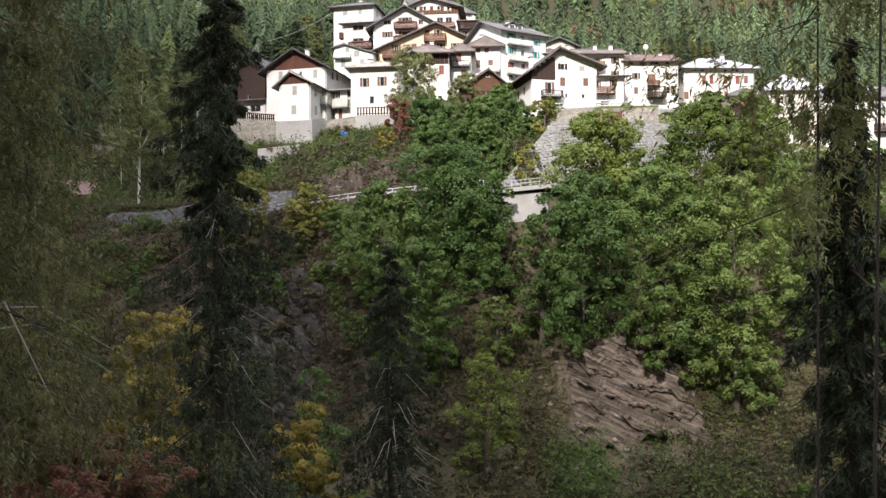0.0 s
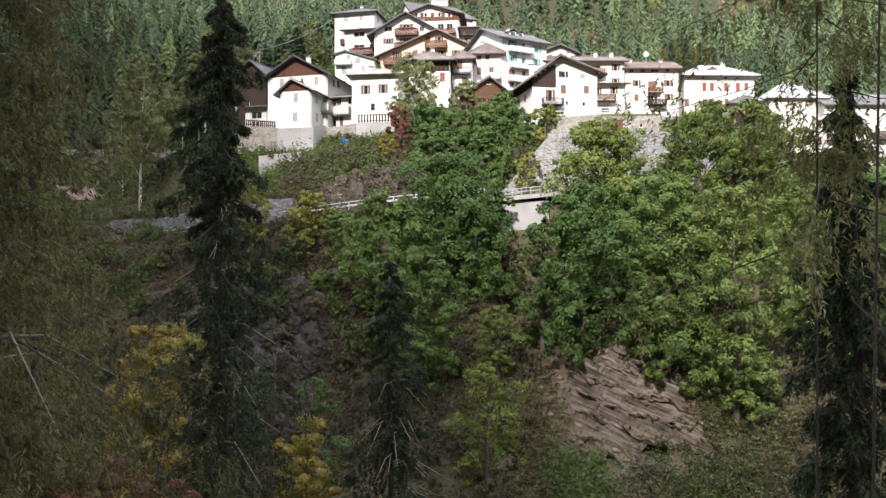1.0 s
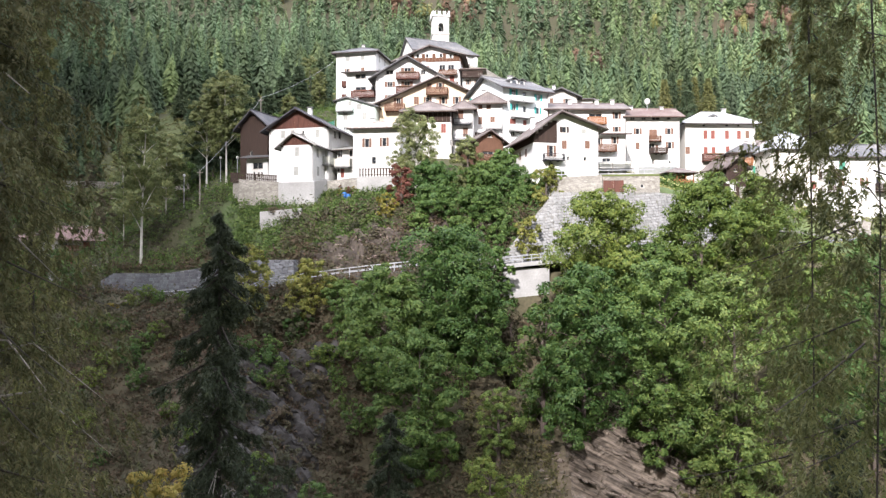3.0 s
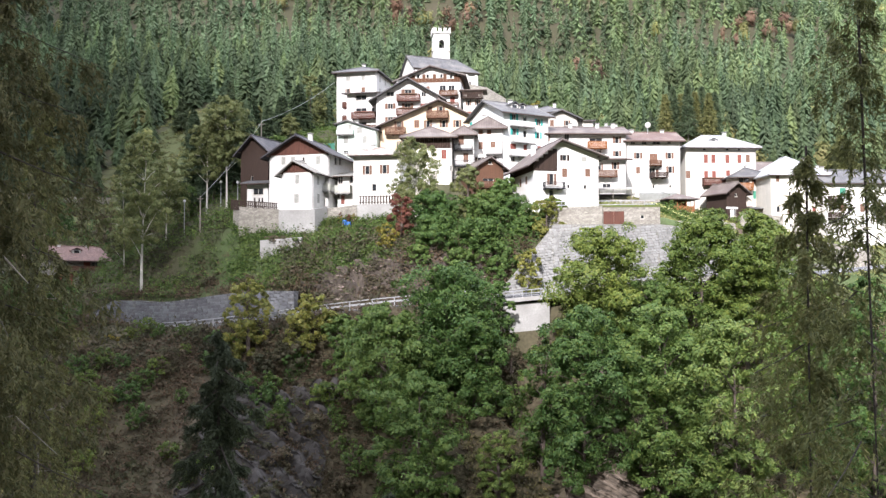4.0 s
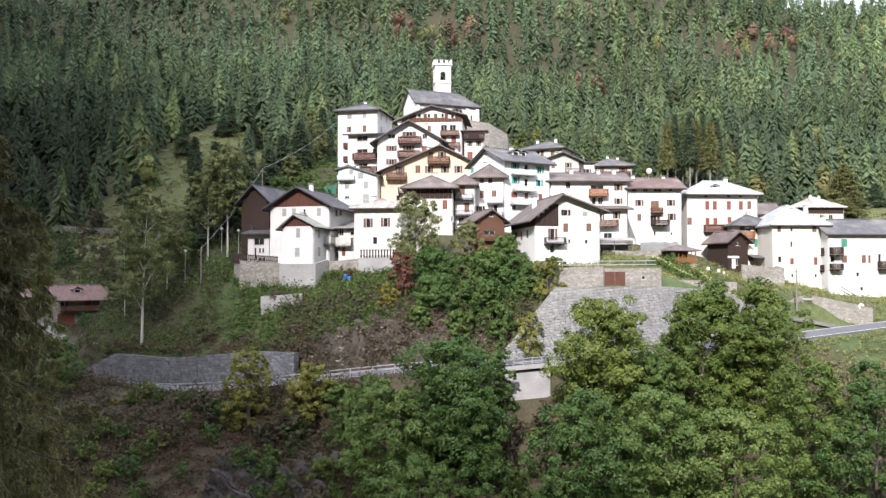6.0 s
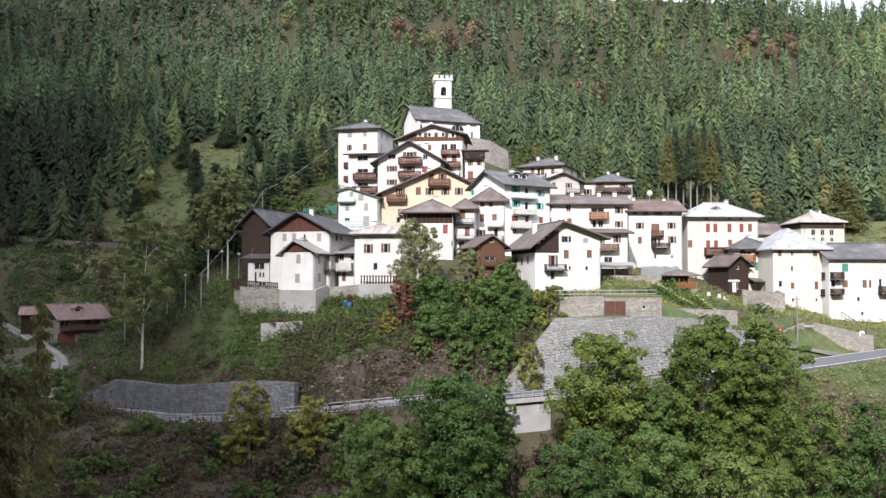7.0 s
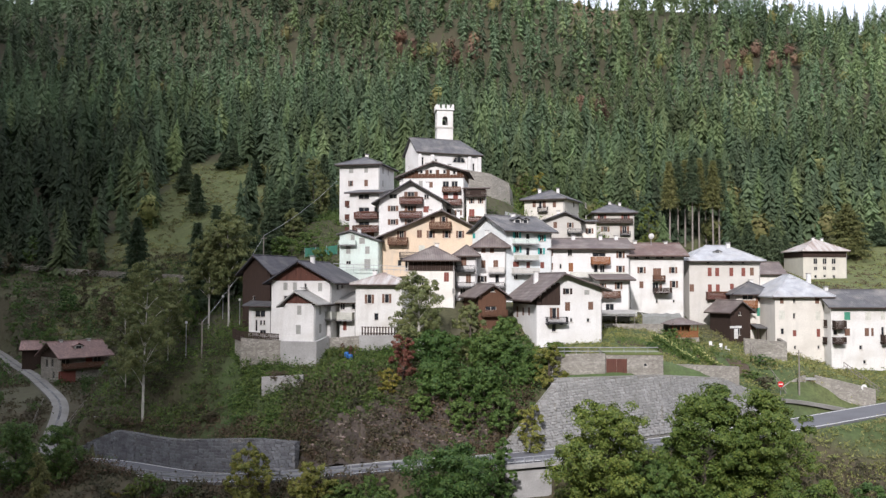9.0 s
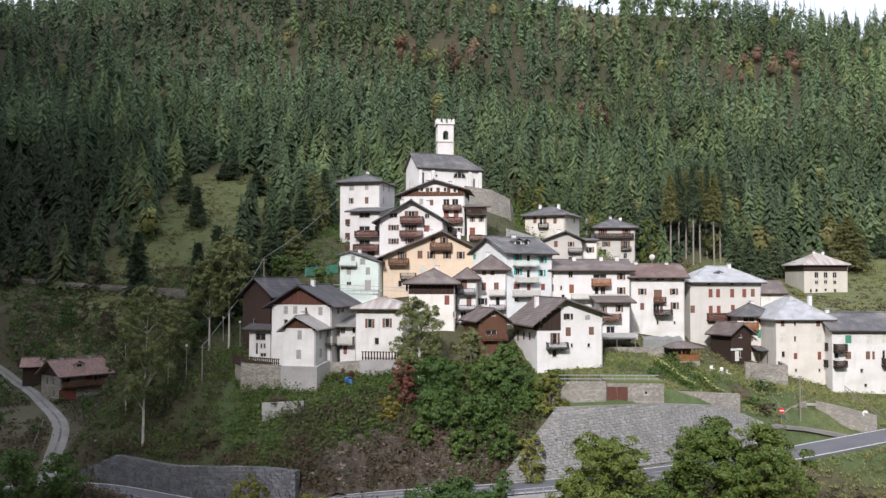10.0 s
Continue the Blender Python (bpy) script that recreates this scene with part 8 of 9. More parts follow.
def cable(a, c, sag, r=0.035):
    b = bmesh.new()
    a, c = Vector(a), Vector(c)
    tube(b, [a.lerp(c, k / 12) - Vector((0, 0, sag * 4 * (k / 12) * (1 - k / 12))) for k in range(13)], [r] * 13, 5)
    tagged(new("cable", mesh_of("cable", b, M["steel"])), "pale overhead cable slung between house and pole", "cable")


cable((-23.1, 174.0, 75.0), (-32.4, 150.0, 62.8), 0.8, 0.022)
cable((-39.1, 137.0, gz(-39.1, 137) + 5.8), (-32.4, 150.0, 62.6), 0.7, 0.025)


def road_sign(x, y, z, h, face):
    label = {"entry": "round red no-entry sign on a steel post", "mirror": "round traffic mirror on a post by the road", "arrow": "white curve marker sign with a dark arrow"}[face]
    t = thing("road_sign", pose(x, y, z), label, "road sign")
    b = bmesh.new()
    tube(b, [(0, 0.06, -0.6), (0, 0.06, h)], [0.045, 0.045], 8)
    part("post", b, M["steel"], t)
    b = bmesh.new()
    if face == "arrow":
        box(b, -0.35, -0.02, h - 0.6, 0.35, 0.0, h + 0.1)
    else:
        tube(b, [(0, -0.03, h), (0, 0.01, h)], [0.42, 0.42], 20)
    p = part("plate", b, M["red_paint" if face == "entry" else "paint"], t)
    b = bmesh.new()
    if face == "entry":
        box(b, -0.3, -0.045, h - 0.08, 0.3, -0.032, h + 0.08)
        part("bar", b, M["paint"], p)
    elif face == "arrow":
        for s in (1, -1):
            quad(b, (-0.2, -0.03, h - 0.25), (0.02, -0.03, h - 0.25 + s * 0.25), (0.22, -0.03, h - 0.25 + s * 0.25), (0.0, -0.03, h - 0.25))
        part("arrow", b, M["iron"], p)
    else:
        b.free()


road_sign(47.0, 126.0, 38.0, 2.5, "entry")
road_sign(60.0, 128.6, 37.4, 2.4, "mirror")
road_sign(-55.9, 137.8, 32.4, 1.2, "arrow")
road_sign(-68.5, 141.5, 28.8, 1.8, "arrow")


def satellite_dish():
    t = thing("satellite_dish", pose(35.5, 156.5, 61.2), "white satellite dish on a house roof", "satellite dish")
    b = bmesh.new()
    tube(b, [(0, 0, -0.8), (0, 0, 1.9)], [0.05, 0.05], 8)
    part("mast", b, M["steel"], t)
    b = bmesh.new()
    rings = [[b.verts.new((r * math.cos(a), -0.3 + 0.5 * r * r - 0.3 * r * math.sin(a), 1.9 + r * math.sin(a))) for a in np.linspace(0, 2 * math.pi, 16, endpoint=False)] for r in (0.05, 0.2, 0.36, 0.5)]
    for p, q in zip(rings, rings[1:]):
        for k in range(16):
            b.faces.new((p[k], p[(k + 1) % 16], q[(k + 1) % 16], q[k]))
    b.faces.new(rings[0])
    part("dish", b, M["paint"], t)


satellite_dish()


def fence(a, c, h, name, label, rail, post, pitch=0.35, slat=0.09):
    a, c = Vector(a), Vector(c)
    d = c - a
    t = thing(name, pose(*a, 0, 0, math.degrees(math.atan2(d.y, d.x))), label, "fence")
    L = math.hypot(d.x, d.y)
    up = lambda x: d.z * x / L
    for z0 in (0.25, h - 0.15):
        b = bmesh.new()
        slab(b, [(0, -0.03, z0 + 0.1), (L, -0.03, z0 + 0.1 + d.z), (L, 0.03, z0 + 0.1 + d.z), (0, 0.03, z0 + 0.1)], 0.1)
        part("rail", b, M[rail], t)
    b = bmesh.new()
    box(b, -slat / 2, -0.07, -0.5, slat / 2, -0.032, h)
    me = mesh_of("picket", b, M[post])
    for x in np.arange(slat, L, pitch):
        part("picket", me, None, t, m=pose(x, 0, up(x)))


fence((-13.6, 132.3, 46.9), (-8.0, 131.7, 46.9), 1.3, "fence", "dark slatted fence along a terrace edge", "wood_dark", "wood_dark", 0.45, 0.2)
fence((-33.4, 133.6, 46.8), (-31.6, 131.3, 46.5), 1.0, "fence", "dark wooden fence on a stone terrace", "wood_dark", "wood_dark", 0.3, 0.2)
fence((-31.6, 131.3, 46.5), (-25.8, 131.5, 46.1), 1.0, "fence", "dark wooden fence on a stone terrace", "wood_dark", "wood_dark", 0.3, 0.2)
fence((13.8, 119.6, 45.3), (28.0, 118.9, 45.4), 0.9, "fence", "thin metal fence above the garage wall", "steel", "steel", 1.6, 0.05)
fence((-21.0, 154.5, 57.2), (-7.0, 153.2, 56.6), 1.0, "fence", "pale metal railing on the upper terrace", "steel", "steel", 1.2, 0.05)
fence((47.0, 138.6, 44.6), (48.0, 126.5, 38.9), 0.9, "fence", "steep wooden garden fence going downhill", "twig", "twig", 0.9, 0.08)
fence((61.0, 137.5, 41.8), (62.5, 129.0, 38.8), 0.9, "fence", "steep wooden garden fence going downhill", "twig", "twig", 0.9, 0.08)
for a, c in (((-63.4, 155.9), (-62.8, 149.7)), ((-62.8, 149.7), (-62.6, 140.8)), ((-68.6, 143.5), (-72.4, 155.0)), ((-91.0, 180.5), (-99.0, 190.0)), ((-99.0, 190.0), (-108.0, 202.0))):
    fence((*a, gz(*a)), (*c, gz(*c)), 0.9, "fence", "weathered wooden fence beside the lane", "twig", "twig", 1.8, 0.1)
for a, c in zip([(-140, 240.5), (-125, 237.6), (-112, 234.6), (-100, 231.6), (-90, 229.2)], [(-125, 237.6), (-112, 234.6), (-100, 231.6), (-90, 229.2), (-80, 226.6)]):
    fence((*a, gz(*a) + 1.6), (*c, gz(*c) + 1.6), 0.9, "fence", "grey railing along the upper lane", "twig", "twig", 2.2, 0.1)


def net_screen():
    t = thing("net_screen", pose(-28.4, 168, 0), "green garden netting on thin posts", "net")
    z0 = [gz(-28.4 + x, 168) for x in (0, 2.1, 4.2, 6.3)]
    for i, z in enumerate(z0):
        b = bmesh.new()
        tube(b, [(i * 2.1, 0, z - 0.4), (i * 2.1, 0, z + 2.2)], [0.04, 0.04], 6)
        part("post", b, M["steel"], t)
    b = bmesh.new()
    for i in range(3):
        for k in range(4):
            x0, x1 = i * 2.1 + k * 0.525, i * 2.1 + (k + 1) * 0.525
            za, zb = z0[i] + (z0[i + 1] - z0[i]) * k / 4, z0[i] + (z0[i + 1] - z0[i]) * (k + 1) / 4
            s = 0.12 * math.sin(k * 1.6 + i)
            slab(b, [(x0, s - 0.02, za + 2.0), (x1, -s - 0.02, zb + 2.0 - abs(s)), (x1, -s + 0.02, zb + 2.0 - abs(s)), (x0, s + 0.02, za + 2.0)], 1.7)
    part("netting", b, M["plastic"], t)


net_screen()


def porch():
    t = thing("porch", pose(51.0, 147.4, 45.0), "dark porch roof on wooden posts before a door", "porch")
    for x in (0.15, 1.6, 3.0):
        b = bmesh.new()
        box(b, x - 0.07, -0.07, -1.0, x + 0.07, 0.07, 2.3)
        part("post", b, M["wood_dark"], t)
    b = bmesh.new()
    slab(b, [(-0.3, -0.5, 2.4), (3.4, -0.5, 2.4), (3.4, 2.4, 2.9), (-0.3, 2.4, 2.9)], 0.12)
    part("roof", b, M["roof_slate"], t)


porch()

# garden beds below the orange hut
undergrowth("garden_bed", 500, (31, 42, 127, 137), 41, 26, 0.2, M["leaf_lime"], "rows of tall leafy garden plants", lambda x, y: np.sin((x * 0.6 + y * 0.8) * 1.9) > 0.1, 0.9)
undergrowth("garden_bed", 350, (-14, -2, 121, 128), 42, 26, 0.22, M["leaf"], "large-leaved plants on the grassy slope", None, 0.6)


def antenna(x, y, z, turn):
    """A roof aerial: mast, boom and cross rods."""
    t = thing("antenna", pose(x, y, z, 0, 0, turn), "thin metal television aerial on a house roof", "antenna")
    b = bmesh.new()
    tube(b, [(0, 0, -1.2), (0, 0, 2.4)], [0.035, 0.03], 6)
    part("mast", b, M["steel"], t)
    b = bmesh.new()
    tube(b, [(-0.6, 0, 2.1), (0.6, 0, 2.1)], [0.025, 0.025], 5)
    for i in range(6):
        u = -0.55 + i * 0.22
        tube(b, [(u, -0.35, 2.1), (u, 0.35, 2.1)], [0.015, 0.015], 4)
    part("boom", b, M["steel"], t)


for ob in [o for o in bpy.data.objects if o.parent is None and o.name.split(".")[0] == "house"][::4]:
    top = [c for c in ob.children if c.name.startswith("chimney")]
    if top:
        far = max((top[0].matrix_world @ v.co for v in top[0].data.vertices), key=lambda v: v.z)
        antenna(far.x + 0.5, far.y + 0.3, far.z - 0.6, 20 + 37 * len(ob.children))


def solar_panel(root, u0, u1, v0, v1, z0, slope):
    """Dark panels on a rack, lying along a roof; placed in the frame of the house that carries them."""
    t = thing("solar_panel", root.matrix_world @ pose(u0, v0, z0), "row of dark blue solar panels on a house roof", "solar panel")
    n = 4
    w = (u1 - u0) / n
    d = v1 - v0
    for i in range(n):
        b = bmesh.new()
        slab(b, [(i * w + 0.02, 0, 0.1), ((i + 1) * w - 0.02, 0, 0.1), ((i + 1) * w - 0.02, d, 0.1 + d * slope), (i * w + 0.02, d, 0.1 + d * slope)], 0.06)
        p = part("panel", b, M["panel_blue"], t)
    b = bmesh.new()
    for v in (0.15, d - 0.15):
        box(b, 0, v - 0.03, v * slope - 0.1, u1 - u0, v + 0.03, v * slope + 0.035)
    part("rail", b, M["steel"], t)


M["panel_blue"] = mat("solar_glass", (0.07, 0.11, 0.20), (0.05, 0.08, 0.15), rough=0.25, spec=0.6, scale=0.8, bump=0.0)
for ob in [o for o in bpy.data.objects if o.parent is None and o.name.split(".")[0] == "house"]:
    if abs(ob.location.y - 173.0) < 0.3 and -24 < ob.location.x < -16:
        eave = max((c.matrix_local @ v.co).z for c in ob.children if c.name.startswith("wall") for v in c.data.vertices if (c.matrix_local @ v.co).y < 0.5)
        solar_panel(ob, 0.9, 6.0, -0.4, 1.6, eave + 0.42, 0.17)


def net_tunnel():
    """A low garden tunnel of hoops under pale netting beside the church wall."""
    x0, y0 = 11.5, 190.5
    t = thing("net_tunnel", pose(x0, y0, gz(x0 + 3, y0 + 1.5) - 0.3), "pale garden netting over hoops beside the church wall", "netting")
    arcs = []
    for i in range(6):
        r, h = 2.4 - 0.12 * i, 3.4 - 0.35 * i
        arcs.append([Vector((i * 1.2, 1.6 - r * math.cos(a), h * math.sin(a))) for a in np.linspace(0, math.pi, 11)])
    for a in arcs:
        b = bmesh.new()
        tube(b, a, [0.035] * len(a), 5)
        part("hoop", b, M["steel"], t)
    b = bmesh.new()
    for p, q in zip(arcs, arcs[1:]):
        for k in range(10):
            quad(b, p[k] * 1.01, q[k] * 1.01, q[k + 1] * 1.01, p[k + 1] * 1.01)
    part("netting", b, M["net_pale"], t)


M["net_pale"] = mat("pale_net", (0.36, 0.37, 0.35), (0.28, 0.29, 0.27), rough=0.8, scale=1.5, bump=0.2, translucent=0.4)
net_tunnel()


# ---- the garden between the houses and the terrace ----
stone_wall("wall_garden_upper", [(24.4, 140.3, 46.4), (29.0, 140.6, 46.5), (33.9, 140.9, 46.6)], (1.9, 1.8, 1.7), 0.5, M["stone"], "pale stone terrace wall above the garden")


def flower_row(a, c, seed, label):
    """A row of leafy plants with yellow flower heads."""
    rng = np.random.RandomState(seed)
    t = thing("flower_row", pose(*a, gz(*a)), label, "plants", kind="stuff")
    n = 46
    u = (np.arange(n) + rng.uniform(0, 0.6, n)) / n
    x, y = a[0] + (c[0] - a[0]) * u + rng.normal(size=n) * 0.12, a[1] + (c[1] - a[1]) * u + rng.normal(size=n) * 0.12
    foot = np.stack([x - a[0], y - a[1], ground_z(x, y) - gz(*a)], 1)
    p = np.repeat(foot, 60, 0) + rng.normal(size=(n * 60, 3)) * [0.22, 0.22, 0.0]
    p[:, 2] += rng.uniform(0.1, 1.15, len(p))
    part("foliage", leaf_mesh("foliage", p, unit(rng.normal(size=p.shape) + [0, -0.5, 0.6]), 0.17, rng, M["leaf"]), None, t)
    q = np.repeat(foot, 3, 0) + rng.normal(size=(n * 3, 3)) * [0.22, 0.22, 0.05] + [0, -0.12, 1.15]
    part("flowers", leaf_mesh("flowers", q, unit(rng.normal(size=q.shape) * 0.4 + [0, -0.8, 0.6]), 0.14, rng, M["petal"], 1.1), None, t)


M["petal"] = mat("yellow_petals", (0.58, 0.55, 0.20), (0.46, 0.46, 0.20), rough=0.6, scale=2, bump=0, island=0.3)
flower_row((30.8, 133.4), (34.9, 126.0), 91, "row of leafy plants with yellow flowers in the garden")
flower_row((36.2, 131.5), (40.5, 126.5), 92, "row of pale flowering plants in the garden")


def vegetable_bed(x, y, w, d, turn, seed, leaf, label):
    rng = np.random.RandomState(seed)
    z = gz(x, y)
    t = thing("vegetable_bed", pose(x, y, z, 0, 0, turn), label, "garden bed")
    b = bmesh.new()
    nx, ny = 8, 4
    ca, sa = math.cos(radians(turn)), math.sin(radians(turn))
    top = [[b.verts.new((i * w / nx, j * d / ny, gz(x + ca * i * w / nx - sa * j * d / ny, y + sa * i * w / nx + ca * j * d / ny) - z + (0.16 if 0 < i < nx and 0 < j < ny else -0.15))) for i in range(nx + 1)] for j in range(ny + 1)]
    for j in range(ny):
        for i in range(nx):
            b.faces.new((top[j][i], top[j][i + 1], top[j + 1][i + 1], top[j + 1][i]))
    part("soil", b, M["soil"], t)
    n = int(w * d * 5)
    px_, py_ = rng.uniform(0.2, w - 0.2, n), (np.floor(rng.uniform(0, 1, n) * max(2, int(d / 0.6))) + 0.5) / max(2, int(d / 0.6)) * d
    wx, wy = x + ca * px_ - sa * py_, y + sa * px_ + ca * py_
    p = np.repeat(np.stack([px_, py_, ground_z(wx, wy) - z + 0.16], 1), 14, 0) + rng.normal(size=(n * 14, 3)) * [0.13, 0.1, 0.0]
    p[:, 2] += rng.uniform(0.0, 0.4, len(p))
    part("foliage", leaf_mesh("foliage", p, unit(rng.normal(size=p.shape) + [0, -0.3, 0.9]), 0.14, rng, M[leaf]), None, t)


M["soil"] = mat("dark_garden_soil", (0.10, 0.075, 0.052), (0.060, 0.046, 0.034), rough=0.95, scale=1.5, bump=0.5)
vegetable_bed(30.4, 127.0, 3.4, 4.2, 8, 93, "leaf", "bed of green vegetables behind the low stone wall")
vegetable_bed(36.6, 127.6, 3.6, 4.6, 8, 94, "grass_garden", "bed of pale lettuce rows in the garden")
vegetable_bed(41.4, 128.4, 3.4, 4.6, 10, 95, "leaf_lime", "bed of yellow-green vegetables in the garden")
vegetable_bed(24.6, 128.6, 4.6, 3.6, 4, 96, "leaf", "bed of leafy vegetables beside the garage roof")


def garden_chair(x, y, turn):
    t = thing("garden_chair", pose(x, y, gz(x, y), 0, 0, turn), "white plastic garden chair on the lawn", "chair", "white chairs in the garden")
    b = bmesh.new()
    box(b, -0.26, -0.25, 0.42, 0.26, 0.25, 0.47)
    part("seat", b, M["paint"], t)
    b = bmesh.new()
    slab(b, [(-0.26, 0.25, 0.98), (0.26, 0.25, 0.98), (0.26, 0.34, 0.98), (-0.26, 0.34, 0.98)], 0.5)
    part("backrest", b, M["paint"], t)
    for sx in (-0.22, 0.22):
        for sy in (-0.21, 0.22):
            b = bmesh.new()
            tube(b, [(sx * 1.1, sy * 1.1, -0.05), (sx, sy, 0.42)], [0.03, 0.03], 6)
            part("leg", b, M["paint"], t)


for x, y, a in ((40.9, 138.6, 20), (42.3, 138.9, -40), (43.3, 138.2, 100)):
    garden_chair(x, y, a)


def net_cover():
    """A garden frame under grey shade netting, against the house."""
    x0, y0 = 31.0, 142.8
    z0 = gz(x0 + 3, y0)
    t = thing("net_cover", pose(x0, y0, z0), "grey shade netting draped over a garden frame", "netting")
    for i in range(4):
        b = bmesh.new()
        tube(b, [(i * 2.1, 0, -0.8), (i * 2.1, 0, 2.6)], [0.05, 0.04], 6)
        part("post", b, M["twig"], t)
    rows = []
    b = bmesh.new()
    for i in range(13):
        u = i * 0.525
        sag = 0.18 * abs(math.sin(u * 1.5)) + 0.08 * math.sin(i * 2.1)
        rows.append([b.verts.new(p) for p in ((u, -0.25 + 0.1 * math.sin(i * 1.3), 0.3), (u, -0.16 + 0.08 * math.sin(i), 1.4 - sag * 0.4), (u, -0.06, 2.62 - sag), (u, 1.5, 3.0 - sag * 0.7))])
    for r, q in zip(rows, rows[1:]):
        for k in range(3):
            b.faces.new((r[k], q[k], q[k + 1], r[k + 1]))
    part("netting", b, M["net_pale"], t)


net_cover()


def canopy():
    t = thing("canopy", pose(23.6, 140.6, 47.6), "low grey lean-to canopy on thin posts beside a house", "canopy")
    b = bmesh.new()
    slab(b, [(0, -1.0, 2.35), (5.9, -1.0, 2.4), (5.9, 1.8, 2.9), (0, 1.8, 2.85)], 0.14)
    part("roof", b, M["roof_metal"], t)
    for u in (0.3, 2.6, 5.5):
        b = bmesh.new()
        tube(b, [(u, -0.8, -1.4), (u, -0.8, 2.25)], [0.06, 0.06], 6)
        part("post", b, M["twig"], t)


canopy()


def barrel(x, y):
    t = thing("barrel", pose(x, y, gz(x, y) + 0.02), "blue plastic rain barrel on the terrace", "barrel")
    b = bmesh.new()
    tube(b, [(0, 0, 0), (0, 0, 0.18), (0, 0, 0.5), (0, 0, 0.85), (0, 0, 1.0)], [0.30, 0.345, 0.37, 0.345, 0.30], 16)
    part("drum", b, M["blue_plastic"], t)
    for z in (0.3, 0.7):
        b = bmesh.new()
        tube(b, [(0, 0, z - 0.03), (0, 0, z + 0.03)], [0.378, 0.378], 16)
        part("hoop", b, M["blue_plastic"], t)


M["blue_plastic"] = mat("blue_plastic", (0.03, 0.14, 0.42), rough=0.45, scale=3, bump=0.0)
barrel(-15.6, 131.0)
barrel(-15.0, 130.6)


def pot_plants(x, y, n, seed):
    rng = random.Random(seed)
    for i in range(n):
        px_, py_ = x + rng.uniform(-1.4, 1.4), y + rng.uniform(-0.5, 0.9)
        t = thing("potted_plant", pose(px_, py_, gz(px_, py_)), "clay pot with a bushy flowering plant", "plant", "pot plants on the terrace")
        b = bmesh.new()
        tube(b, [(0, 0, -0.05), (0, 0, 0.3), (0, 0, 0.33)], [0.14, 0.2, 0.22], 10)
        part("pot", b, M["roof_tile"], t)
        a, f = broadleaf_meshes(1.3, 0.55, seed + i, ("leaf_red", "leaf", "leaf_yellow")[i % 3], 420, 0.13, low=0.1, lobes=6, trunk=0.03)
        part("stem", a, None, t)
        part("foliage", f, None, t)


pot_plants(-15.3, 131.6, 7, 300)


def low_shed_sign():
    """White board and white door on the front of the dark barn above the garden."""
    t = thing("board_sign", pose(45.9, 146.72, 47.3, 0, 0, 25), "long white board fixed over a barn door", "board")
    b = bmesh.new()
    box(b, 0.5, -0.06, 0.0, 3.0, -0.012, 0.35)
    part("panel", b, M["paint"], t)
    b = bmesh.new()
    box(b, 1.4, -0.05, -1.75, 2.2, -0.012, -0.1)
    part("door_leaf", b, M["paint"], t)


low_shed_sign()


def garden_hut(x, y, z, turn):
    """Open-sided timber garden hut: sill walls, posts, window bars and a low hipped roof."""
    t = thing("hut", pose(x, y, z, 0, 0, turn), "orange timber garden hut with low grey roof", "hut")
    w, d, h = 4.3, 3.6, 2.15
    b = bmesh.new()
    box(b, -0.1, -0.1, -1.6, w + 0.1, d + 0.1, 0.0)
    part("plinth", b, M["stone"], t)
    for k, (x0, y0, x1, y1) in enumerate(((0, 0, w, 0.06), (0, d - 0.06, w, d), (0, 0.06, 0.06, d - 0.06), (w - 0.06, 0.06, w, d - 0.06))):
        for i in range(5):
            b = bmesh.new()
            box(b, x0, y0, 0.02 + i * 0.19, x1, y1, 0.19 + i * 0.19)
            part("board", b, M["wood_orange"], t)
        if k == 1:
            b = bmesh.new()
            box(b, x0, y0, 0.98, x1, y1, h)
            part("back_wall", b, M["wood_orange"], t)
    for px_ in (0.0, 1.35, 2.85, w - 0.14):
        for py_ in (-0.04, d - 0.1):
            b = bmesh.new()
            box(b, px_, py_, 0.0, px_ + 0.14, py_ + 0.14, h)
            part("post", b, M["wood_orange"], t)
    for x0 in (0.16, 1.51, 3.01):
        b = bmesh.new()
        box(b, x0, 0.0, 0.99, x0 + 1.14, 0.05, 1.06)
        box(b, x0, 0.0, 1.95, x0 + 1.14, 0.05, 2.02)
        box(b, x0 + 0.53, 0.0, 1.06, x0 + 0.6, 0.05, 1.95)
        part("window_frame", b, M["wood_orange"], t)
    b = bmesh.new()
    o = 0.7
    c = [(-o, -o, h), (w + o, -o, h), (w + o, d + o, h), (-o, d + o, h)]
    A, B = (d / 2, d / 2, h + 0.95), (w - d / 2, d / 2, h + 0.95)
    for pts in ([c[0], c[1], B, A], [c[2], c[3], A, B], [c[1], c[2], B], [c[3], c[0], A]):
        slab(b, pts, 0.12)
    part("roof", b, M["roof_brown"], t)


garden_hut(35.0, 139.6, max(gz(35.0, 139.6), gz(39.0, 140.0)) + 0.1, 8)
GARAGE_LANE = [(x, y, gz(x, y)) for x, y in ((13.0, 116.0), (17.0, 116.6), (22.0, 116.9), (27.0, 117.4), (32.0, 118.6), (37.0, 120.4), (42.0, 123.0), (46.0, 125.2))]
FORECOURT = [(x, y, gz(x, y)) for x, y in ((47.0, 125.6), (50.0, 127.0), (53.5, 127.6), (57.0, 126.6))]
strip("forecourt", FORECOURT, (-0.8, 1.2), 0.06, M["gravel"], 0.5, "gravel forecourt before the cellar door", "forecourt")
strip("garage_lane", GARAGE_LANE, (-1.2, 1.2), 0.10, M["gravel"], 0.4, "pale gravel track along the wall top before the garage", "lane")


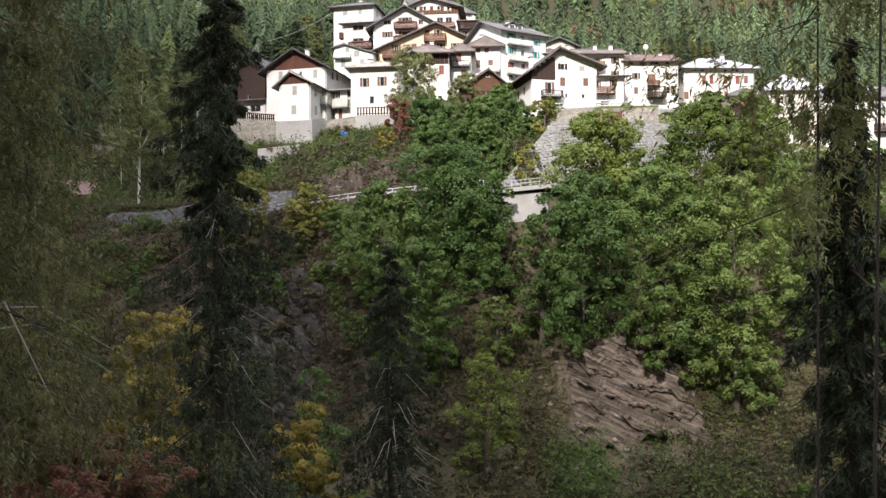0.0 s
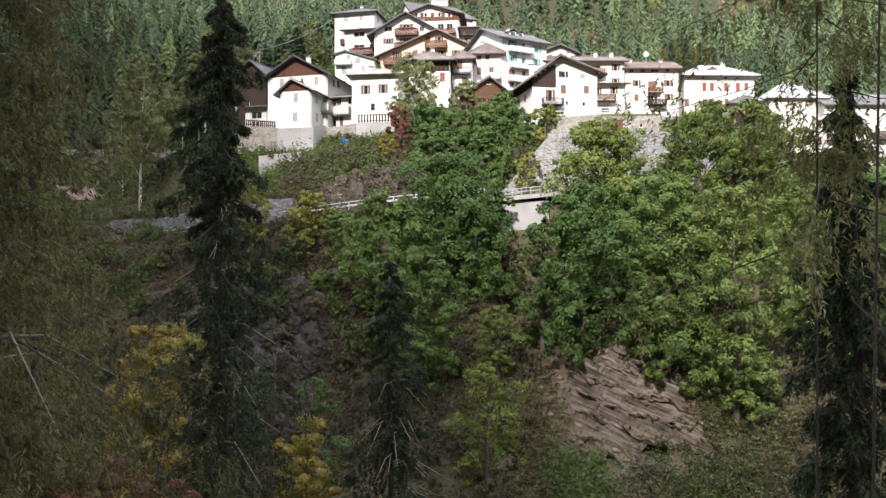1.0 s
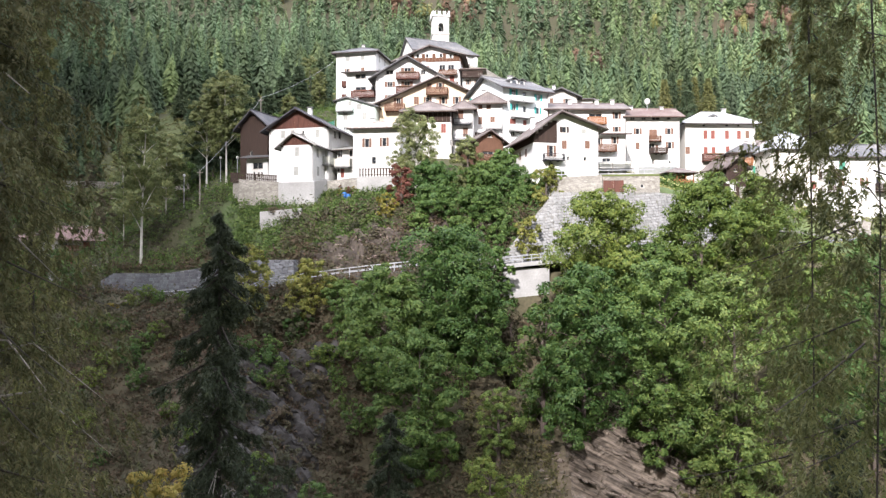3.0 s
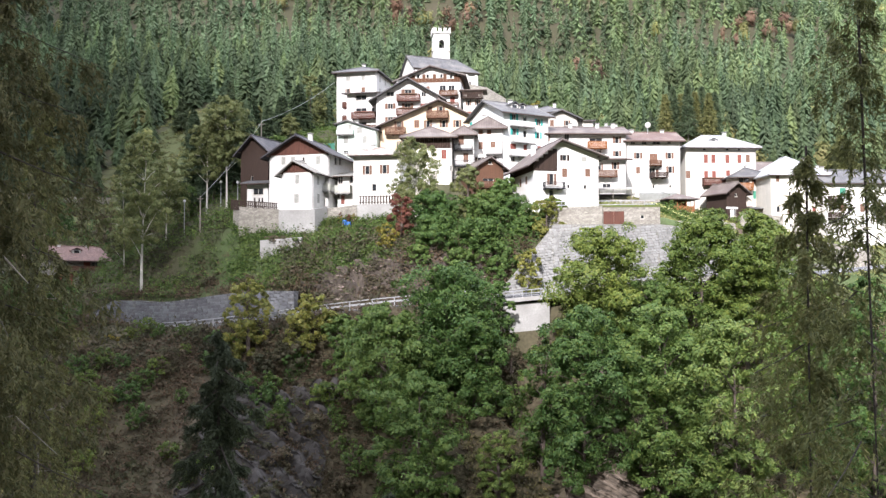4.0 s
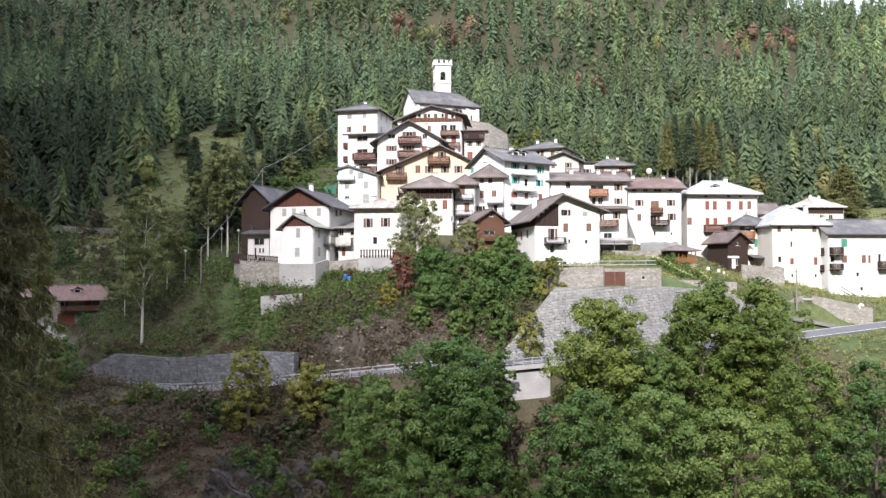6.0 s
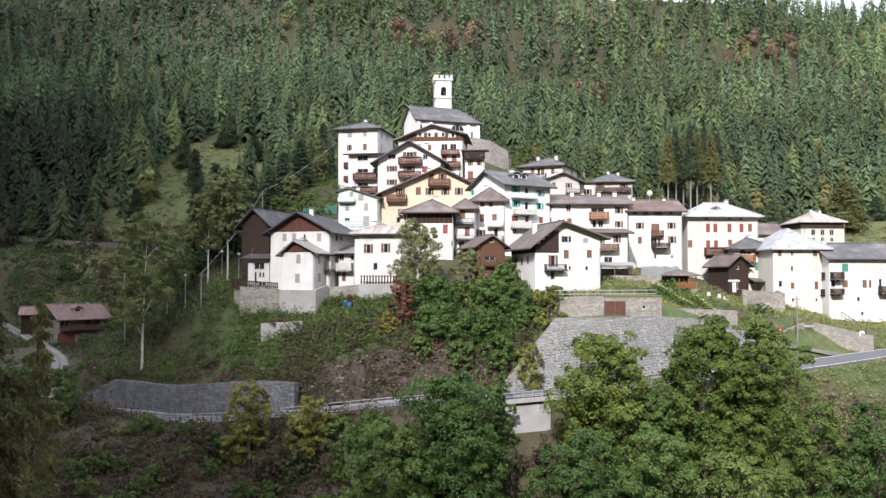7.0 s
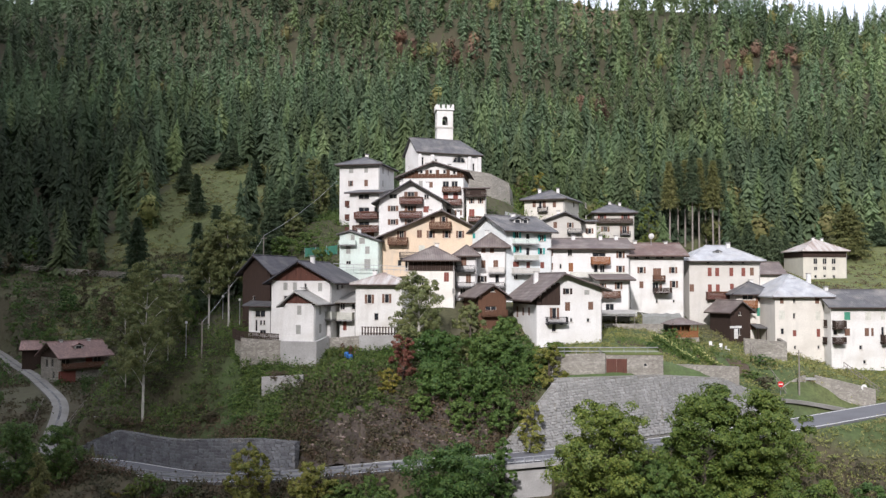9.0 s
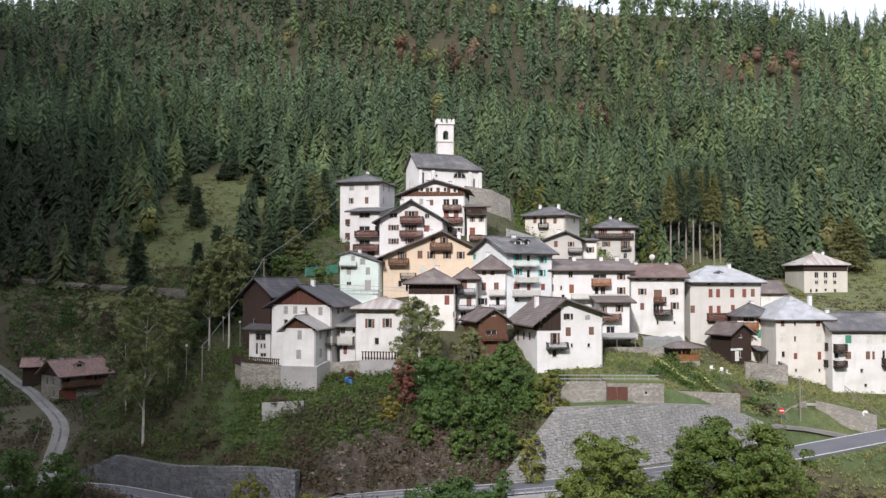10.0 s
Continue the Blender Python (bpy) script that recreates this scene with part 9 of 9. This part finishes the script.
# ---- stones of the two long walls ----
def stone_templates(seed):
    """Eight rough blocks, one unit long and high, with a chamfered uneven face towards -y."""
    rng = random.Random(seed)
    out = []
    for _ in range(8):
        j = [(rng.uniform(0, 0.10), rng.uniform(0, 0.10)) for _ in range(4)]
        ring = [(sx * (0.5 - a), sz * (0.5 - c)) for (sx, sz), (a, c) in zip(((-1, -1), (1, -1), (1, 1), (-1, 1)), j)]
        v = [(x, 0.4, z) for x, z in ring] + [(x, -0.35, z) for x, z in ring] + [(x * 0.8, -0.5 - rng.uniform(0, 0.25), z * 0.78) for x, z in ring]
        f = [(8, 9, 10, 11)] + [(i + a, (i + 1) % 4 + a, (i + 1) % 4 + a + 4, i + a + 4) for a in (0, 4) for i in range(4)]
        out.append((v, f))
    return out


def wall_stones(wall, line, hs, batter, material, long, high, seed, singles):
    """Courses of stones on a wall's face; those inside the stretch of x named by singles are parts of their own."""
    rng = random.Random(seed)
    pts = [Vector(p) for p in line]
    heights = np.interp(range(len(pts)), np.linspace(0, len(pts) - 1, len(hs)), hs)
    shapes = stone_templates(seed)
    meshes = []
    for v, f in shapes:
        me = bpy.data.meshes.new("stone")
        me.from_pydata(v, [], f)
        me.materials.append(material)
        meshes.append(me)
    rest_v, rest_f, count = [], [], 0
    for (a, ha), (c, hc) in zip(zip(pts, heights), zip(pts[1:], heights[1:])):
        run = math.hypot(c.x - a.x, c.y - a.y)
        turn = math.atan2(c.y - a.y, c.x - a.x)
        z = -0.3
        while z < max(ha, hc):
            course = high * rng.uniform(0.85, 1.2)
            u = rng.uniform(-0.3, 0.0) * long
            while u < run:
                length = long * rng.uniform(0.6, 1.5)
                k = min(max((u + length / 2) / run, 0), 1)
                foot, top = a.lerp(c, k), ha + (hc - ha) * k
                if z + course < top and u + length / 2 > 0 and u + length < run + 0.2:
                    lean = batter * (z + course / 2)
                    at = (foot.x - math.sin(turn) * lean, foot.y + math.cos(turn) * lean, foot.z + z + course / 2)
                    m = Matrix.Translation(at) @ Matrix.Rotation(turn, 4, 'Z') @ Matrix.Rotation(rng.uniform(-0.04, 0.04), 4, 'Y') @ Matrix.Diagonal((length * 0.985, rng.uniform(0.07, 0.15), course * 0.98, 1))
                    q = rng.randrange(8)
                    if singles[0] < at[0] < singles[1] and count < 300:
                        ob = new("stone", meshes[q])
                        ob.parent = wall
                        ob.matrix_local = m
                        count += 1
                    else:
                        n0 = len(rest_v)
                        rest_v += [m @ Vector(p) for p in shapes[q][0]]
                        rest_f += [tuple(n0 + i for i in f) for f in shapes[q][1]]
                u += length
            z += course
    me = bpy.data.meshes.new("stones")
    me.from_pydata(rest_v, [], rest_f)
    me.materials.append(material)
    ob = new("stones", me)
    ob.parent = wall
    tagged(ob, "", "", kind="stuff")


wall_stones(WALL_EAST, [(6.2, 112.2, 33.2), (10, 112.2, 33.6), (13.8, 112.3, 34.1), (28, 115.2, 35.6), (37, 118.6, 36.5), (43, 121.2, 37.2)], (0.4, 4.4, 8.5, 7.2, 5.6, 2.4), 0.12, M["block_pale"], 0.55, 0.34, 5, (13.0, 19.5))
wall_stones(WALL_WEST, [(-58.2, 135.6, 28.1), (-55, 134.9, 28.2), (-50.9, 132.0, 28.5), (-46.4, 129.2, 28.5), (-43.2, 127.2, 28.3), (-39.9, 124.8, 28.3), (-34.9, 121.5, 28.5), (-30.3, 118.7, 29.0), (-25.9, 116.7, 29.6), (-20.3, 114.5, 30.3)], (0.8, 2.4, 3.9, 3.9, 4.0, 4.1, 4.5, 4.6, 4.4, 3.7), 0.06, M["block_dark"], 0.8, 0.42, 6, (-46.0, -24.0))
